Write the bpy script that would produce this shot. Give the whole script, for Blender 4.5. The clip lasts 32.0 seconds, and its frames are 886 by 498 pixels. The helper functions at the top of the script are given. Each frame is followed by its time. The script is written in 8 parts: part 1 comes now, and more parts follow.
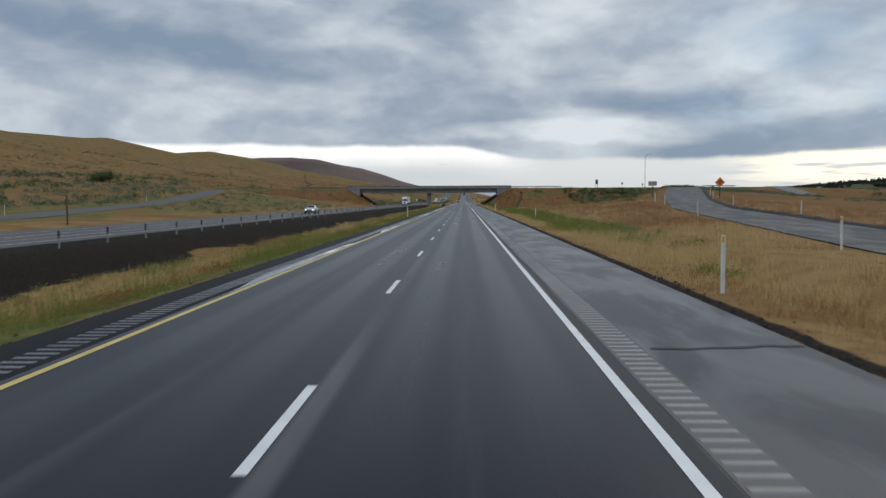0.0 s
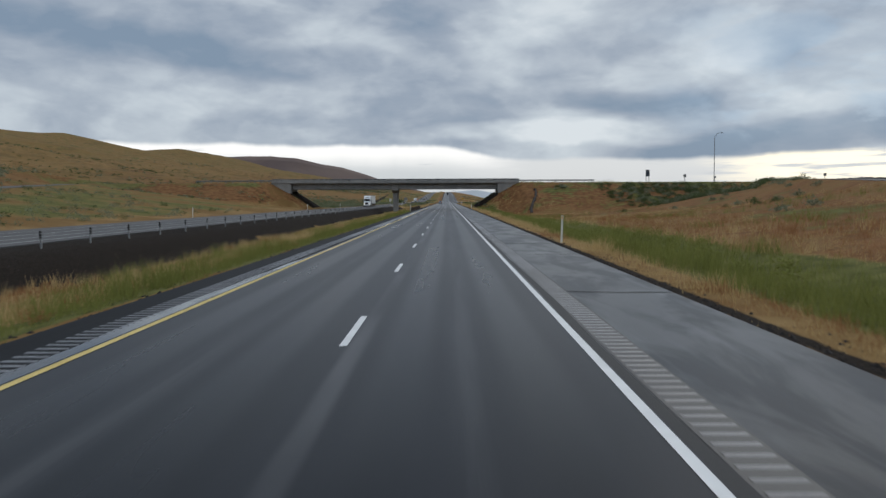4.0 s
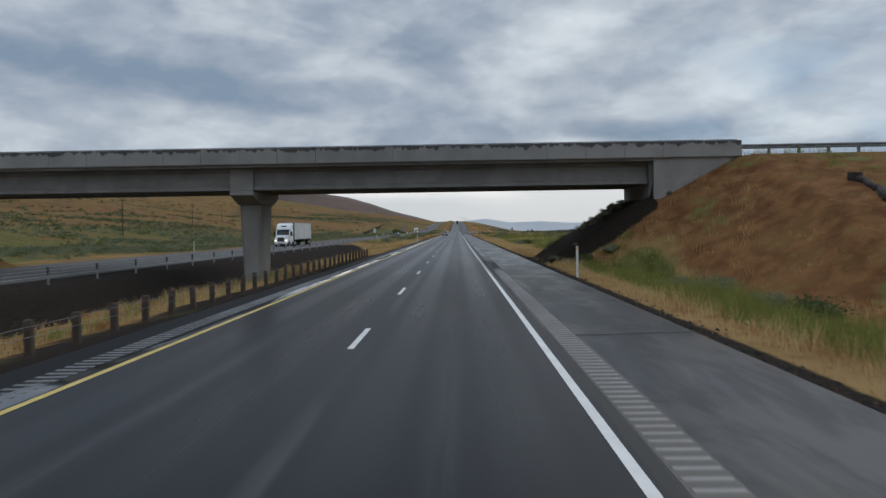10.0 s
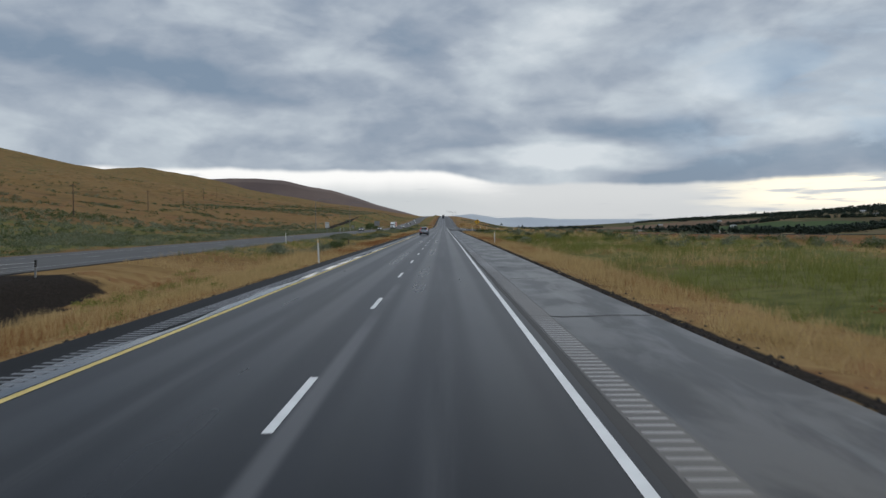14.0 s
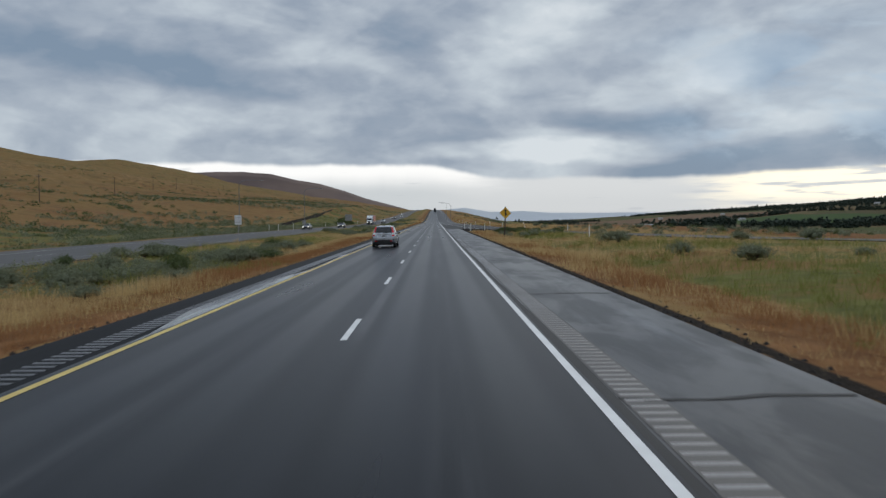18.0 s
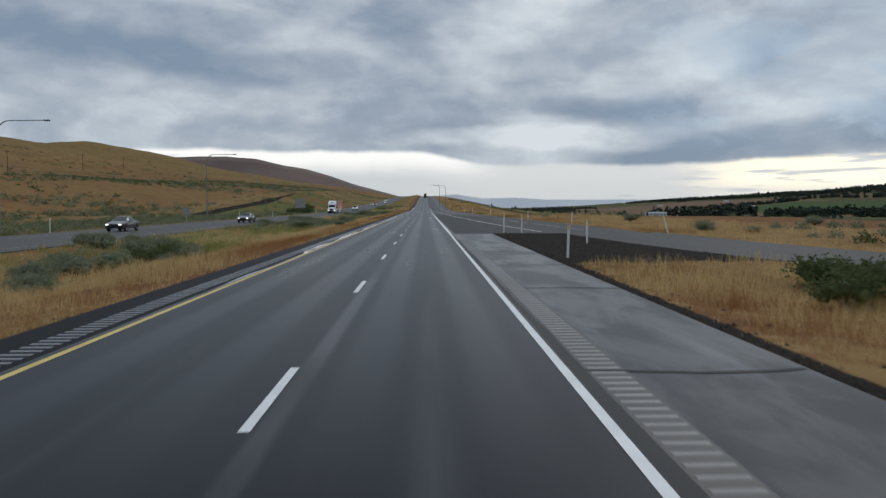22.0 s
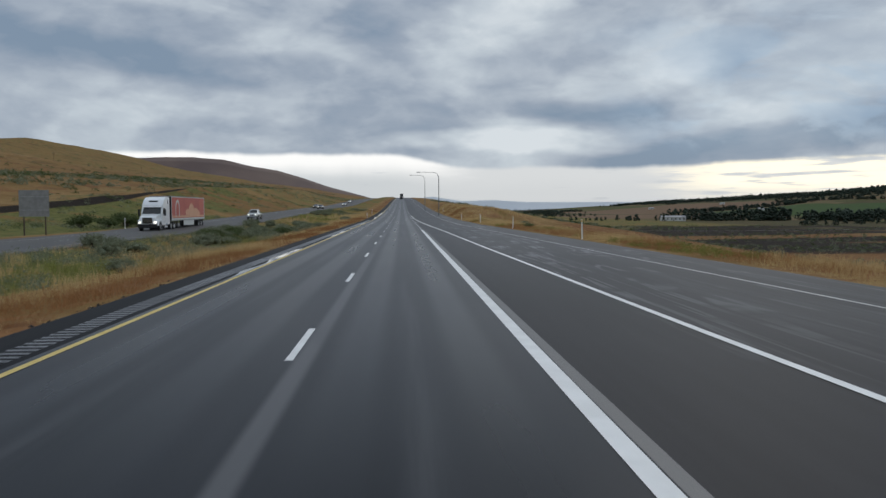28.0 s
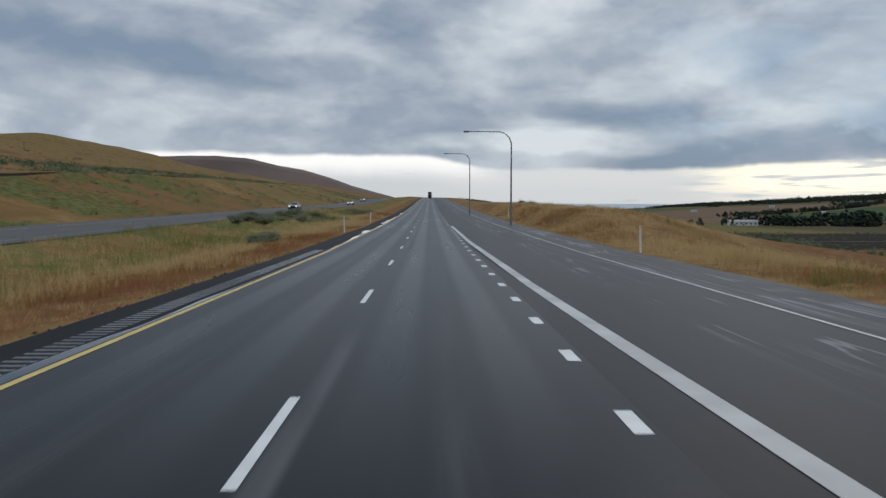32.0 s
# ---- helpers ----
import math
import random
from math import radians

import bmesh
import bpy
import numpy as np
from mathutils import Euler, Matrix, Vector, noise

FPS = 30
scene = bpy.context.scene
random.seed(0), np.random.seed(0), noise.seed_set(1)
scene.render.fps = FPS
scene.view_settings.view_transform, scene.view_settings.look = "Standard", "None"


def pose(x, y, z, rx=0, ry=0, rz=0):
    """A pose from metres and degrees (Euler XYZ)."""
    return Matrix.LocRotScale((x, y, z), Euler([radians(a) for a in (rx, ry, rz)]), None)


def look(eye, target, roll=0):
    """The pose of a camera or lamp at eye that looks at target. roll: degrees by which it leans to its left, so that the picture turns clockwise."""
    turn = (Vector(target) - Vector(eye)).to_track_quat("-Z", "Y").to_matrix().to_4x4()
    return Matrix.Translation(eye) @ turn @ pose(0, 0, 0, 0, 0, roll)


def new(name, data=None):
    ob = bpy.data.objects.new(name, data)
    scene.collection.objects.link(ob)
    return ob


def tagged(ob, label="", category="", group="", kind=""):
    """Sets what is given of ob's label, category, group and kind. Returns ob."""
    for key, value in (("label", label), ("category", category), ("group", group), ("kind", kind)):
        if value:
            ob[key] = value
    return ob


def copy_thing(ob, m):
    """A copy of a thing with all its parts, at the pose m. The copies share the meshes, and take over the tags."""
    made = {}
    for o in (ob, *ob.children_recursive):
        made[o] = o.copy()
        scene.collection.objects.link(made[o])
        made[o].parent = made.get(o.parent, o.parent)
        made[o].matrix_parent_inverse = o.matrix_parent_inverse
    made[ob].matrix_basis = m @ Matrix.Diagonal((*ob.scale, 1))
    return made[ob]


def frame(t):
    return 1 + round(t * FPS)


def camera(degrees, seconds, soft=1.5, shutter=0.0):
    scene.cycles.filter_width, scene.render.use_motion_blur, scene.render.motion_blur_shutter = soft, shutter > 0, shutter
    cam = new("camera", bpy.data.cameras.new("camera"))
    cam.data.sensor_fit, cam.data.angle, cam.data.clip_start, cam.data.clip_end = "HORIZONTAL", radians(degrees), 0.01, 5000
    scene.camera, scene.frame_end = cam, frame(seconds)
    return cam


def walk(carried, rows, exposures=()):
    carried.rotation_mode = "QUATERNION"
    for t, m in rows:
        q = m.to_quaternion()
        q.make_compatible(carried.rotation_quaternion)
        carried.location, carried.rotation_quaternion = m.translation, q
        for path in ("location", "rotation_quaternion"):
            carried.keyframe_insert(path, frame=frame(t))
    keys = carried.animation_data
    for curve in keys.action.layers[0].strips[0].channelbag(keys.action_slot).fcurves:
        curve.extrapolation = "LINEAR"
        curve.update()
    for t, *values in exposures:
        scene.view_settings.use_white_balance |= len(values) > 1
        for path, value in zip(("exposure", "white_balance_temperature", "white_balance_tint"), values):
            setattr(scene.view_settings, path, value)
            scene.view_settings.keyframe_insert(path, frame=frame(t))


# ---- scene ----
cam = camera(58.84, 32.0, soft=1.45, shutter=0.12)
# seconds, x, y, z, rx, ry, rz
ROWS = [
    (0.0, 0.17, 0.43, 2.19, 86.41, 0.25, 1.55),
    (0.5, 0.13, 13.40, 2.19, 86.08, 0.07, 0.23),
    (1.0, 0.10, 26.38, 2.19, 85.85, 0.07, 0.25),
    (1.5, 0.05, 39.38, 2.19, 85.64, 0.12, 0.19),
    (2.0, 0.01, 52.41, 2.19, 85.35, 0.22, 0.34),
    (2.5, -0.03, 65.46, 2.19, 85.34, 0.31, 0.55),
    (3.0, -0.07, 78.51, 2.19, 85.76, 0.13, 0.28),
    (3.5, -0.08, 91.55, 2.19, 86.03, 0.07, 0.37),
    (5.5, 0.10, 143.62, 2.19, 87.55, 0.71, -0.02),
    (6.0, 0.12, 156.61, 2.19, 87.42, 0.45, 0.08),
    (6.5, 0.17, 169.59, 2.19, 88.04, 0.25, 0.57),
    (7.0, 0.17, 182.55, 2.19, 88.20, 0.22, 0.60),
    (7.5, 0.24, 195.50, 2.19, 88.33, 0.32, 0.52),
    (8.0, 0.29, 208.46, 2.19, 88.37, 0.44, 0.78),
    (8.5, 0.21, 221.42, 2.19, 88.25, 0.53, 0.61),
    (9.0, 0.28, 234.38, 2.19, 88.31, 0.67, 0.72),
    (9.5, 0.39, 247.35, 2.19, 88.34, 0.84, 0.98),
    (10.0, 0.39, 260.27, 2.19, 88.58, 0.89, 1.05),
    (10.5, 0.38, 273.20, 2.19, 88.37, 0.87, 1.01),
    (11.0, 0.30, 286.13, 2.19, 88.13, 0.83, 0.75),
    (11.5, 0.31, 299.12, 2.19, 88.43, 0.64, 0.60),
    (12.0, 0.38, 312.15, 2.19, 88.74, 0.49, 0.67),
    (12.5, 0.47, 325.17, 2.19, 88.86, 0.62, 0.42),
    (13.0, 0.29, 338.17, 2.19, 89.06, 0.69, 0.28),
    (13.5, 0.28, 351.15, 2.19, 88.83, 0.45, 0.06),
    (14.0, 0.23, 364.10, 2.19, 88.21, 0.17, 0.03),
    (14.5, 0.25, 377.04, 2.19, 87.97, -0.11, 0.06),
    (16.5, 0.07, 428.64, 2.19, 87.87, -0.09, -0.69),
    (17.0, 0.05, 441.64, 2.19, 87.97, 0.12, -0.57),
    (17.5, -0.01, 454.74, 2.19, 87.73, 0.27, -0.64),
    (18.0, 0.04, 467.88, 2.19, 87.78, 0.34, -0.59),
    (18.5, 0.06, 480.99, 2.19, 87.67, 0.41, -0.65),
    (19.0, -0.04, 494.05, 2.19, 87.53, 0.50, -0.78),
    (19.5, 0.04, 507.09, 2.19, 87.42, 0.64, -0.79),
    (20.0, 0.03, 520.12, 2.19, 86.64, 0.82, -0.84),
    (20.5, 0.13, 533.16, 2.19, 86.37, 0.94, -0.86),
    (21.0, 0.17, 546.17, 2.19, 86.31, 0.78, -0.90),
    (21.5, 0.16, 559.11, 2.19, 86.75, 0.43, -1.32),
    (22.0, 0.14, 572.01, 2.19, 86.81, 0.20, -1.29),
    (22.5, 0.14, 584.87, 2.19, 86.79, 0.12, -1.61),
    (23.0, 0.08, 597.73, 2.19, 86.69, 0.12, -1.59),
    (23.5, 0.08, 610.57, 2.19, 86.76, 0.19, -1.90),
    (24.0, 0.03, 623.43, 2.19, 86.80, 0.26, -2.19),
    (24.5, -0.01, 636.30, 2.19, 86.84, 0.24, -2.04),
    (25.0, -0.04, 649.19, 2.19, 86.73, 0.19, -2.17),
    (25.5, -0.03, 662.10, 2.19, 86.94, 0.34, -2.08),
    (27.5, 0.00, 713.80, 2.19, 87.11, 0.23, -2.77),
    (28.0, 0.01, 726.71, 2.19, 87.01, 0.27, -3.02),
    (28.5, -0.00, 739.60, 2.19, 86.98, 0.26, -3.20),
    (29.0, 0.02, 752.44, 2.19, 86.98, 0.37, -2.80),
    (29.5, 0.05, 765.35, 2.19, 87.00, 0.42, -2.56),
    (30.0, 0.08, 778.03, 2.19, 86.60, 0.22, -2.22),
    (30.5, 0.09, 790.75, 2.19, 86.84, -0.05, -1.53),
    (31.0, 0.07, 803.62, 2.19, 86.53, -0.20, -1.00),
    (31.5, 0.00, 816.62, 2.19, 86.57, 0.00, -0.84),
    (32.0, -0.07, 829.55, 2.19, 87.09, -0.12, -0.98),
]
# the camera brightens for a moment after the shade of the overpass
walk(cam, [(r[0], pose(*r[1:])) for r in ROWS], [(0.0, 0.16), (3.5, 0.14), (6.0, 0.06), (9.0, 0.10), (10.3, 0.14), (11.0, 0.34), (12.0, 0.52), (12.6, 0.24), (13.0, 0.04), (14.0, 0.06), (17.0, 0.08), (32.0, 0.08)])

# ---- sky and light ----


def links(tree):
    """Shortcuts for building node trees."""
    def add(kind, ins=None):
        n = tree.nodes.new(kind)
        for k, v in (ins or {}).items():
            if isinstance(v, bpy.types.NodeSocket):
                tree.links.new(v, n.inputs[k])
            else:
                n.inputs[k].default_value = v
        return n

    def m(op, a, b=0.0, c=0.0, clamp=False):
        n = add("ShaderNodeMath", {0: a, 1: b, 2: c})
        n.operation, n.use_clamp = op, clamp
        return n.outputs[0]

    def ramp(v, lo, hi, a=0.0, b=1.0):
        if not isinstance(lo, bpy.types.NodeSocket) and lo > hi:
            lo, hi, a, b = hi, lo, b, a
        n = add("ShaderNodeMapRange", {0: v, 1: lo, 2: hi, 3: a, 4: b})
        n.interpolation_type = "SMOOTHSTEP"
        return n.outputs[0]

    def mix(f, a, b):
        n = tree.nodes.new("ShaderNodeMix")
        n.data_type = "RGBA"
        for k, v in ((0, f), (6, a), (7, b)):
            if isinstance(v, bpy.types.NodeSocket):
                tree.links.new(v, n.inputs[k])
            else:
                n.inputs[k].default_value = v
        return n.outputs[2]

    def fbm(vec, scale, detail=4.0, rough=0.55, dist=0.0):
        n = add("ShaderNodeTexNoise", {"Vector": vec, "Scale": scale, "Detail": detail, "Roughness": rough, "Distortion": dist})
        return n.outputs["Fac"]
    return add, m, ramp, mix, fbm


def make_sky():
    world = bpy.data.worlds.new("overcast_sky")
    world.use_nodes = True
    scene.world = world
    tree = world.node_tree
    tree.nodes.clear()
    add, m, ramp, mix, fbm = links(tree)
    way = add("ShaderNodeTexCoord").outputs["Generated"]
    sep = add("ShaderNodeSeparateXYZ", {0: way})
    x, y, z = sep.outputs[0], sep.outputs[1], sep.outputs[2]
    az = m("ARCTAN2", x, y)
    up = m("MAXIMUM", z, 0.0)
    # cloud deck: billows at three sizes, drawn out sideways
    low = add("ShaderNodeCombineXYZ", {0: x, 1: y, 2: m("MULTIPLY", z, 2.6)}).outputs[0]
    warp = add("ShaderNodeTexNoise", {"Vector": low, "Scale": 4.0, "Detail": 4.0, "Roughness": 0.55})
    push = add("ShaderNodeSeparateXYZ", {0: warp.outputs["Color"]})
    az2 = m("ADD", az, m("MULTIPLY", m("SUBTRACT", push.outputs[0], 0.5), 0.30))
    z2 = m("ADD", z, m("MULTIPLY", m("SUBTRACT", push.outputs[1], 0.5), 0.065))
    big, mid, small = fbm(low, 3.0, 6.0, 0.5, 0.3), fbm(low, 8.5, 6.0, 0.55, 0.5), fbm(low, 24.0, 5.0, 0.55, 0.3)
    lump = m("ADD", m("MULTIPLY", m("SUBTRACT", big, 0.5), 0.55), m("ADD", m("MULTIPLY", m("SUBTRACT", mid, 0.5), 0.55), m("MULTIPLY", m("SUBTRACT", small, 0.5), 0.16)))

    puffs = ramp(fbm(add("ShaderNodeCombineXYZ", {0: x, 1: y, 2: m("MULTIPLY", z, 2.2)}).outputs[0], 5.4, 5.0, 0.47, 0.5), 0.41, 0.59, -0.10, 0.10)
    curls = ramp(fbm(add("ShaderNodeCombineXYZ", {0: x, 1: y, 2: m("MULTIPLY", z, 1.7)}).outputs[0], 17.0, 5.0, 0.5, 0.2), 0.42, 0.60, -0.045, 0.045)
    lump = m("ADD", lump, m("ADD", puffs, curls))

    def billow(a0, e0, wa, we, slant, amount):
        """A broad darker or lighter roll of cloud, towards a bearing and an elevation."""
        da = m("DIVIDE", m("SUBTRACT", az2, a0), wa)
        de = m("DIVIDE", m("SUBTRACT", m("SUBTRACT", z2, e0), m("MULTIPLY", m("SUBTRACT", az2, a0), slant)), we)
        r2 = m("ADD", m("MULTIPLY", da, da), m("MULTIPLY", de, de))
        return m("MULTIPLY", ramp(r2, 1.0, 0.0), amount)
    rolls = ((-0.36, 0.185, 0.42, 0.030, -0.10, -0.30), (-0.07, 0.225, 0.16, 0.05, -0.3, -0.22), (0.24, 0.122, 0.22, 0.026, -0.05, -0.34), (0.47, 0.080, 0.30, 0.028, 0.10, -0.42),
             (0.27, 0.165, 0.24, 0.040, 0.30, 0.26), (0.52, 0.16, 0.22, 0.06, 0.25, 0.30), (0.12, 0.225, 0.14, 0.05, 0.4, 0.22), (0.12, 0.082, 0.20, 0.022, 0.0, 0.42), (-0.45, 0.135, 0.35, 0.03, -0.05, 0.12))
    for roll in rolls:
        lump = m("ADD", lump, billow(*roll))
    deck = add("ShaderNodeValToRGB", {0: m("ADD", lump, 0.5)})
    cr = deck.color_ramp
    cr.elements[0].position, cr.elements[0].color = 0.08, (0.192, 0.260, 0.350, 1)
    cr.elements[1].position, cr.elements[1].color = 0.92, (0.615, 0.665, 0.705, 1)
    for at, tone in ((0.32, (0.278, 0.333, 0.412, 1)), (0.52, (0.376, 0.430, 0.498, 1)), (0.72, (0.486, 0.545, 0.600, 1))):
        cr.elements.new(at).color = tone
    cloud = deck.outputs[0]
    # thinner cloud towards the sun's side, where blue shows through
    thin = m("MULTIPLY", ramp(az2, 0.20, 0.42), m("MULTIPLY", ramp(z2, 0.060, 0.095), ramp(z2, 0.26, 0.17)))
    cloud = mix(m("MULTIPLY", thin, ramp(mid, 0.42, 0.58, 0.15, 0.6)), cloud, mix(ramp(big, 0.4, 0.6), (0.26, 0.38, 0.52, 1), (0.50, 0.60, 0.69, 1)))
    # bright gap along the horizon
    wob = m("MULTIPLY", m("SUBTRACT", fbm(add("ShaderNodeCombineXYZ", {0: az, 1: 0.0, 2: 0.0}).outputs[0], 9.0, 4.0), 0.5), 0.016)
    edge = m("ADD", m("ADD", ramp(az, -0.02, 0.10, 0.067, 0.049), m("MULTIPLY", ramp(az, 0.30, 0.52), 0.006)), wob)
    over = m("SUBTRACT", z, edge)
    gap = ramp(over, 0.004, -0.003)
    soft = fbm(add("ShaderNodeCombineXYZ", {0: m("MULTIPLY", az, 3.0), 1: m("MULTIPLY", z, 26.0), 2: 0.4}).outputs[0], 1.6, 5.0, 0.55)
    shift = m("MULTIPLY", m("SUBTRACT", soft, 0.5), 0.22)
    # brightest right under the cloud edge, greyer with rain below
    veil = mix(ramp(m("ADD", over, m("MULTIPLY", shift, 0.05)), -0.034, -0.006), (0.54, 0.575, 0.60, 1), (0.92, 0.92, 0.91, 1))
    veil = mix(m("MULTIPLY", ramp(m("ADD", az, shift), -0.02, 0.12), 0.9), veil, (0.58, 0.605, 0.625, 1))
    wisps = fbm(add("ShaderNodeCombineXYZ", {0: m("MULTIPLY", az, 9.0), 1: m("MULTIPLY", z, 90.0), 2: 2.4}).outputs[0], 1.6, 4.0, 0.5)
    veil = mix(ramp(wisps, 0.64, 0.76, 0.0, 0.4), veil, (0.40, 0.44, 0.49, 1))
    gold = m("MULTIPLY", ramp(m("ADD", az, shift), 0.27, 0.42), m("MULTIPLY", ramp(m("ADD", z, m("MULTIPLY", shift, 0.08)), 0.008, 0.030), ramp(wisps, 0.66, 0.5)))
    veil = mix(gold, veil, (1.16, 1.06, 0.83, 1))
    cloud = mix(gap, cloud, veil)
    haze = ramp(z, 0.012, -0.002)
    cloud = mix(m("MULTIPLY", haze, 0.6), cloud, (0.42, 0.465, 0.51, 1))
    clear = add("ShaderNodeTexSky")
    clear.sky_type, clear.sun_disc, clear.sun_elevation, clear.sun_rotation = "NISHITA", False, radians(35), radians(20)
    total = mix(0.002, cloud, clear.outputs[0])
    # an overcast deck is brighter overhead than near the horizon
    gain = ramp(z, 0.33, 0.80, 1.0, 1.55)
    back = add("ShaderNodeBackground", {0: total, 1: gain})
    out = add("ShaderNodeOutputWorld")
    tree.links.new(back.outputs[0], out.inputs[0])


make_sky()
sun_data = bpy.data.lights.new("sun", "SUN")
sun_data.energy, sun_data.angle, sun_data.color = 0.5, radians(25), (1.0, 0.95, 0.87)
sun = new("sun", sun_data)
sun.matrix_world = look((0, 0, 300), (-160, -330, 0))

# ---- materials ----


def base_mat(name):
    mat = bpy.data.materials.new(name)
    mat.use_nodes = True
    tree = mat.node_tree
    tree.nodes.clear()
    kit = links(tree)
    bsdf = kit[0]("ShaderNodeBsdfPrincipled")
    out = kit[0]("ShaderNodeOutputMaterial")
    tree.links.new(bsdf.outputs[0], out.inputs[0])
    return mat, tree, kit, bsdf


def surf(name, c1, c2, scale=3.0, fine=40.0, rough=0.6, vary=0.15, bump=0.2, metal=0.0, coat=0.0, rand=0.0, alpha_glow=None):
    """A plain surface whose colour wanders between two tones at two scales, with fine relief."""
    mat, tree, (add, m, ramp, mix, fbm), bsdf = base_mat(name)
    at = add("ShaderNodeTexCoord").outputs["Object"]
    wide, tight = fbm(at, scale, 4.0), fbm(at, fine, 3.0)
    f = m("ADD", ramp(wide, 0.35, 0.65, 0.0, 0.7), m("MULTIPLY", tight, 0.3), clamp=True)
    col = mix(f, (*c1, 1), (*c2, 1))
    if rand:
        info = add("ShaderNodeObjectInfo").outputs["Random"]
        hsv = add("ShaderNodeHueSaturation", {"Value": m("MULTIPLY_ADD", info, rand, 1.0 - rand / 2), "Color": col})
        col = hsv.outputs[0]
    tree.links.new(col, bsdf.inputs["Base Color"])
    tree.links.new(m("MULTIPLY_ADD", m("SUBTRACT", wide, 0.5), vary, rough, clamp=True), bsdf.inputs["Roughness"])
    bsdf.inputs["Metallic"].default_value = metal
    bsdf.inputs["Coat Weight"].default_value = coat
    if bump:
        bp = add("ShaderNodeBump", {"Strength": bump, "Distance": 0.02, "Height": tight})
        tree.links.new(bp.outputs[0], bsdf.inputs["Normal"])
    if alpha_glow:
        bsdf.inputs["Emission Color"].default_value = (*alpha_glow[0], 1)
        bsdf.inputs["Emission Strength"].default_value = alpha_glow[1]
    return mat


def asphalt_mat(name, c1, c2, wet=0.32, lanes=True, shine=0.12, blotch=0.0, scuffed=None):
    """Wet asphalt: dark stone grain, smoother wheel tracks, damp patches and long streaks along the lane."""
    mat, tree, (add, m, ramp, mix, fbm), bsdf = base_mat(name)
    at = add("ShaderNodeTexCoord").outputs["Object"]
    long = add("ShaderNodeMapping", {0: at, 3: (1.0, 0.035, 1.0)}).outputs[0]
    streak = fbm(long, 1.9, 5.0, 0.6)
    patch = fbm(add("ShaderNodeMapping", {0: at, 3: (1.0, 0.12, 1.0)}).outputs[0], 0.35, 4.0, 0.6)
    grain = fbm(at, 55.0, 2.0, 0.7)
    f = m("ADD", m("MULTIPLY", ramp(streak, 0.3, 0.7), 0.6), m("MULTIPLY", ramp(patch, 0.35, 0.65), 0.4))
    col = mix(f, (*c1, 1), (*c2, 1))
    col = mix(m("MULTIPLY", ramp(grain, 0.55, 0.75), 0.18), col, (0.09, 0.09, 0.095, 1))
    r = m("ADD", wet, m("MULTIPLY", m("SUBTRACT", patch, 0.5), 0.08))
    if lanes:
        sx = add("ShaderNodeSeparateXYZ", {0: at}).outputs[0]
        # two polished wheel tracks in each lane
        lane = m("PINGPONG", m("ADD", sx, 1.63), 1.83)
        track = m("MULTIPLY", ramp(lane, 0.45, 0.8), ramp(lane, 1.5, 1.15))
        r = m("SUBTRACT", r, m("MULTIPLY", track, 0.06))
        col = mix(m("MULTIPLY", track, 0.35), col, (c1[0] * 0.72, c1[1] * 0.72, c1[2] * 0.74, 1))
        # pale dried salt and tyre-swept dust between the tracks
        crown = ramp(lane, 1.5, 1.83)
        col = mix(m("MULTIPLY", crown, m("MULTIPLY", ramp(streak, 0.40, 0.7), 0.4)), col, (0.085, 0.086, 0.09, 1))
        # worn pale joint beside the lane dashes
        joint = m("SUBTRACT", 1.0, m("DIVIDE", m("ABSOLUTE", m("ADD", sx, 1.42)), 0.22), clamp=True)
        col = mix(m("MULTIPLY", ramp(joint, 0.1, 0.7), ramp(patch, 0.40, 0.62, 0.0, 0.75)), col, (0.11, 0.11, 0.115, 1))
    if blotch:
        # damp darker islands, dry pale ones and scuffs
        damp = ramp(fbm(add("ShaderNodeMapping", {0: at, 3: (1.0, 0.30, 1.0)}).outputs[0], 0.75, 5.0, 0.58, 0.4), 0.38, 0.64)
        col = mix(m("MULTIPLY", damp, blotch), col, (c1[0] * 0.42, c1[1] * 0.42, c1[2] * 0.46, 1))
        tree.links.new(ramp(damp, 0.0, 1.0, shine * 0.55, shine * 1.5), bsdf.inputs["Specular IOR Level"])
        r = m("ADD", r, m("MULTIPLY", m("SUBTRACT", 0.5, damp), 0.05))
        scuff = ramp(fbm(add("ShaderNodeMapping", {0: at, 3: (1.0, 0.09, 1.0)}).outputs[0], 1.5, 4.0, 0.6), 0.53, 0.75)
        col = mix(m("MULTIPLY", scuff, 0.75 * blotch), col, (0.12, 0.127, 0.139, 1))
    if scuffed:
        # ragged pale scuffs that thicken along the lane
        along = ramp(add("ShaderNodeSeparateXYZ", {0: at}).outputs[1], scuffed[0], scuffed[1])
        side = ramp(add("ShaderNodeSeparateXYZ", {0: at}).outputs[0], 4.7, 5.4)
        rub = ramp(fbm(add("ShaderNodeMapping", {0: at, 3: (1.0, 0.045, 1.0)}).outputs[0], 1.3, 6.0, 0.66, 0.5), 0.50, 0.68)
        # thin wandering wisps of pale dust
        vein = m("ABSOLUTE", m("SUBTRACT", fbm(add("ShaderNodeMapping", {0: at, 3: (1.0, 0.05, 1.0)}).outputs[0], 0.62, 4.0, 0.55, 0.9), 0.5))
        wisp = m("MULTIPLY", ramp(vein, 0.026, 0.004), ramp(fbm(at, 0.28, 3.0), 0.42, 0.58))
        col = mix(m("MULTIPLY", along, 0.4), col, (0.018, 0.019, 0.025, 1))
        col = mix(m("MULTIPLY", m("MULTIPLY", m("MULTIPLY", along, side), rub), 0.60), col, (0.095, 0.098, 0.110, 1))
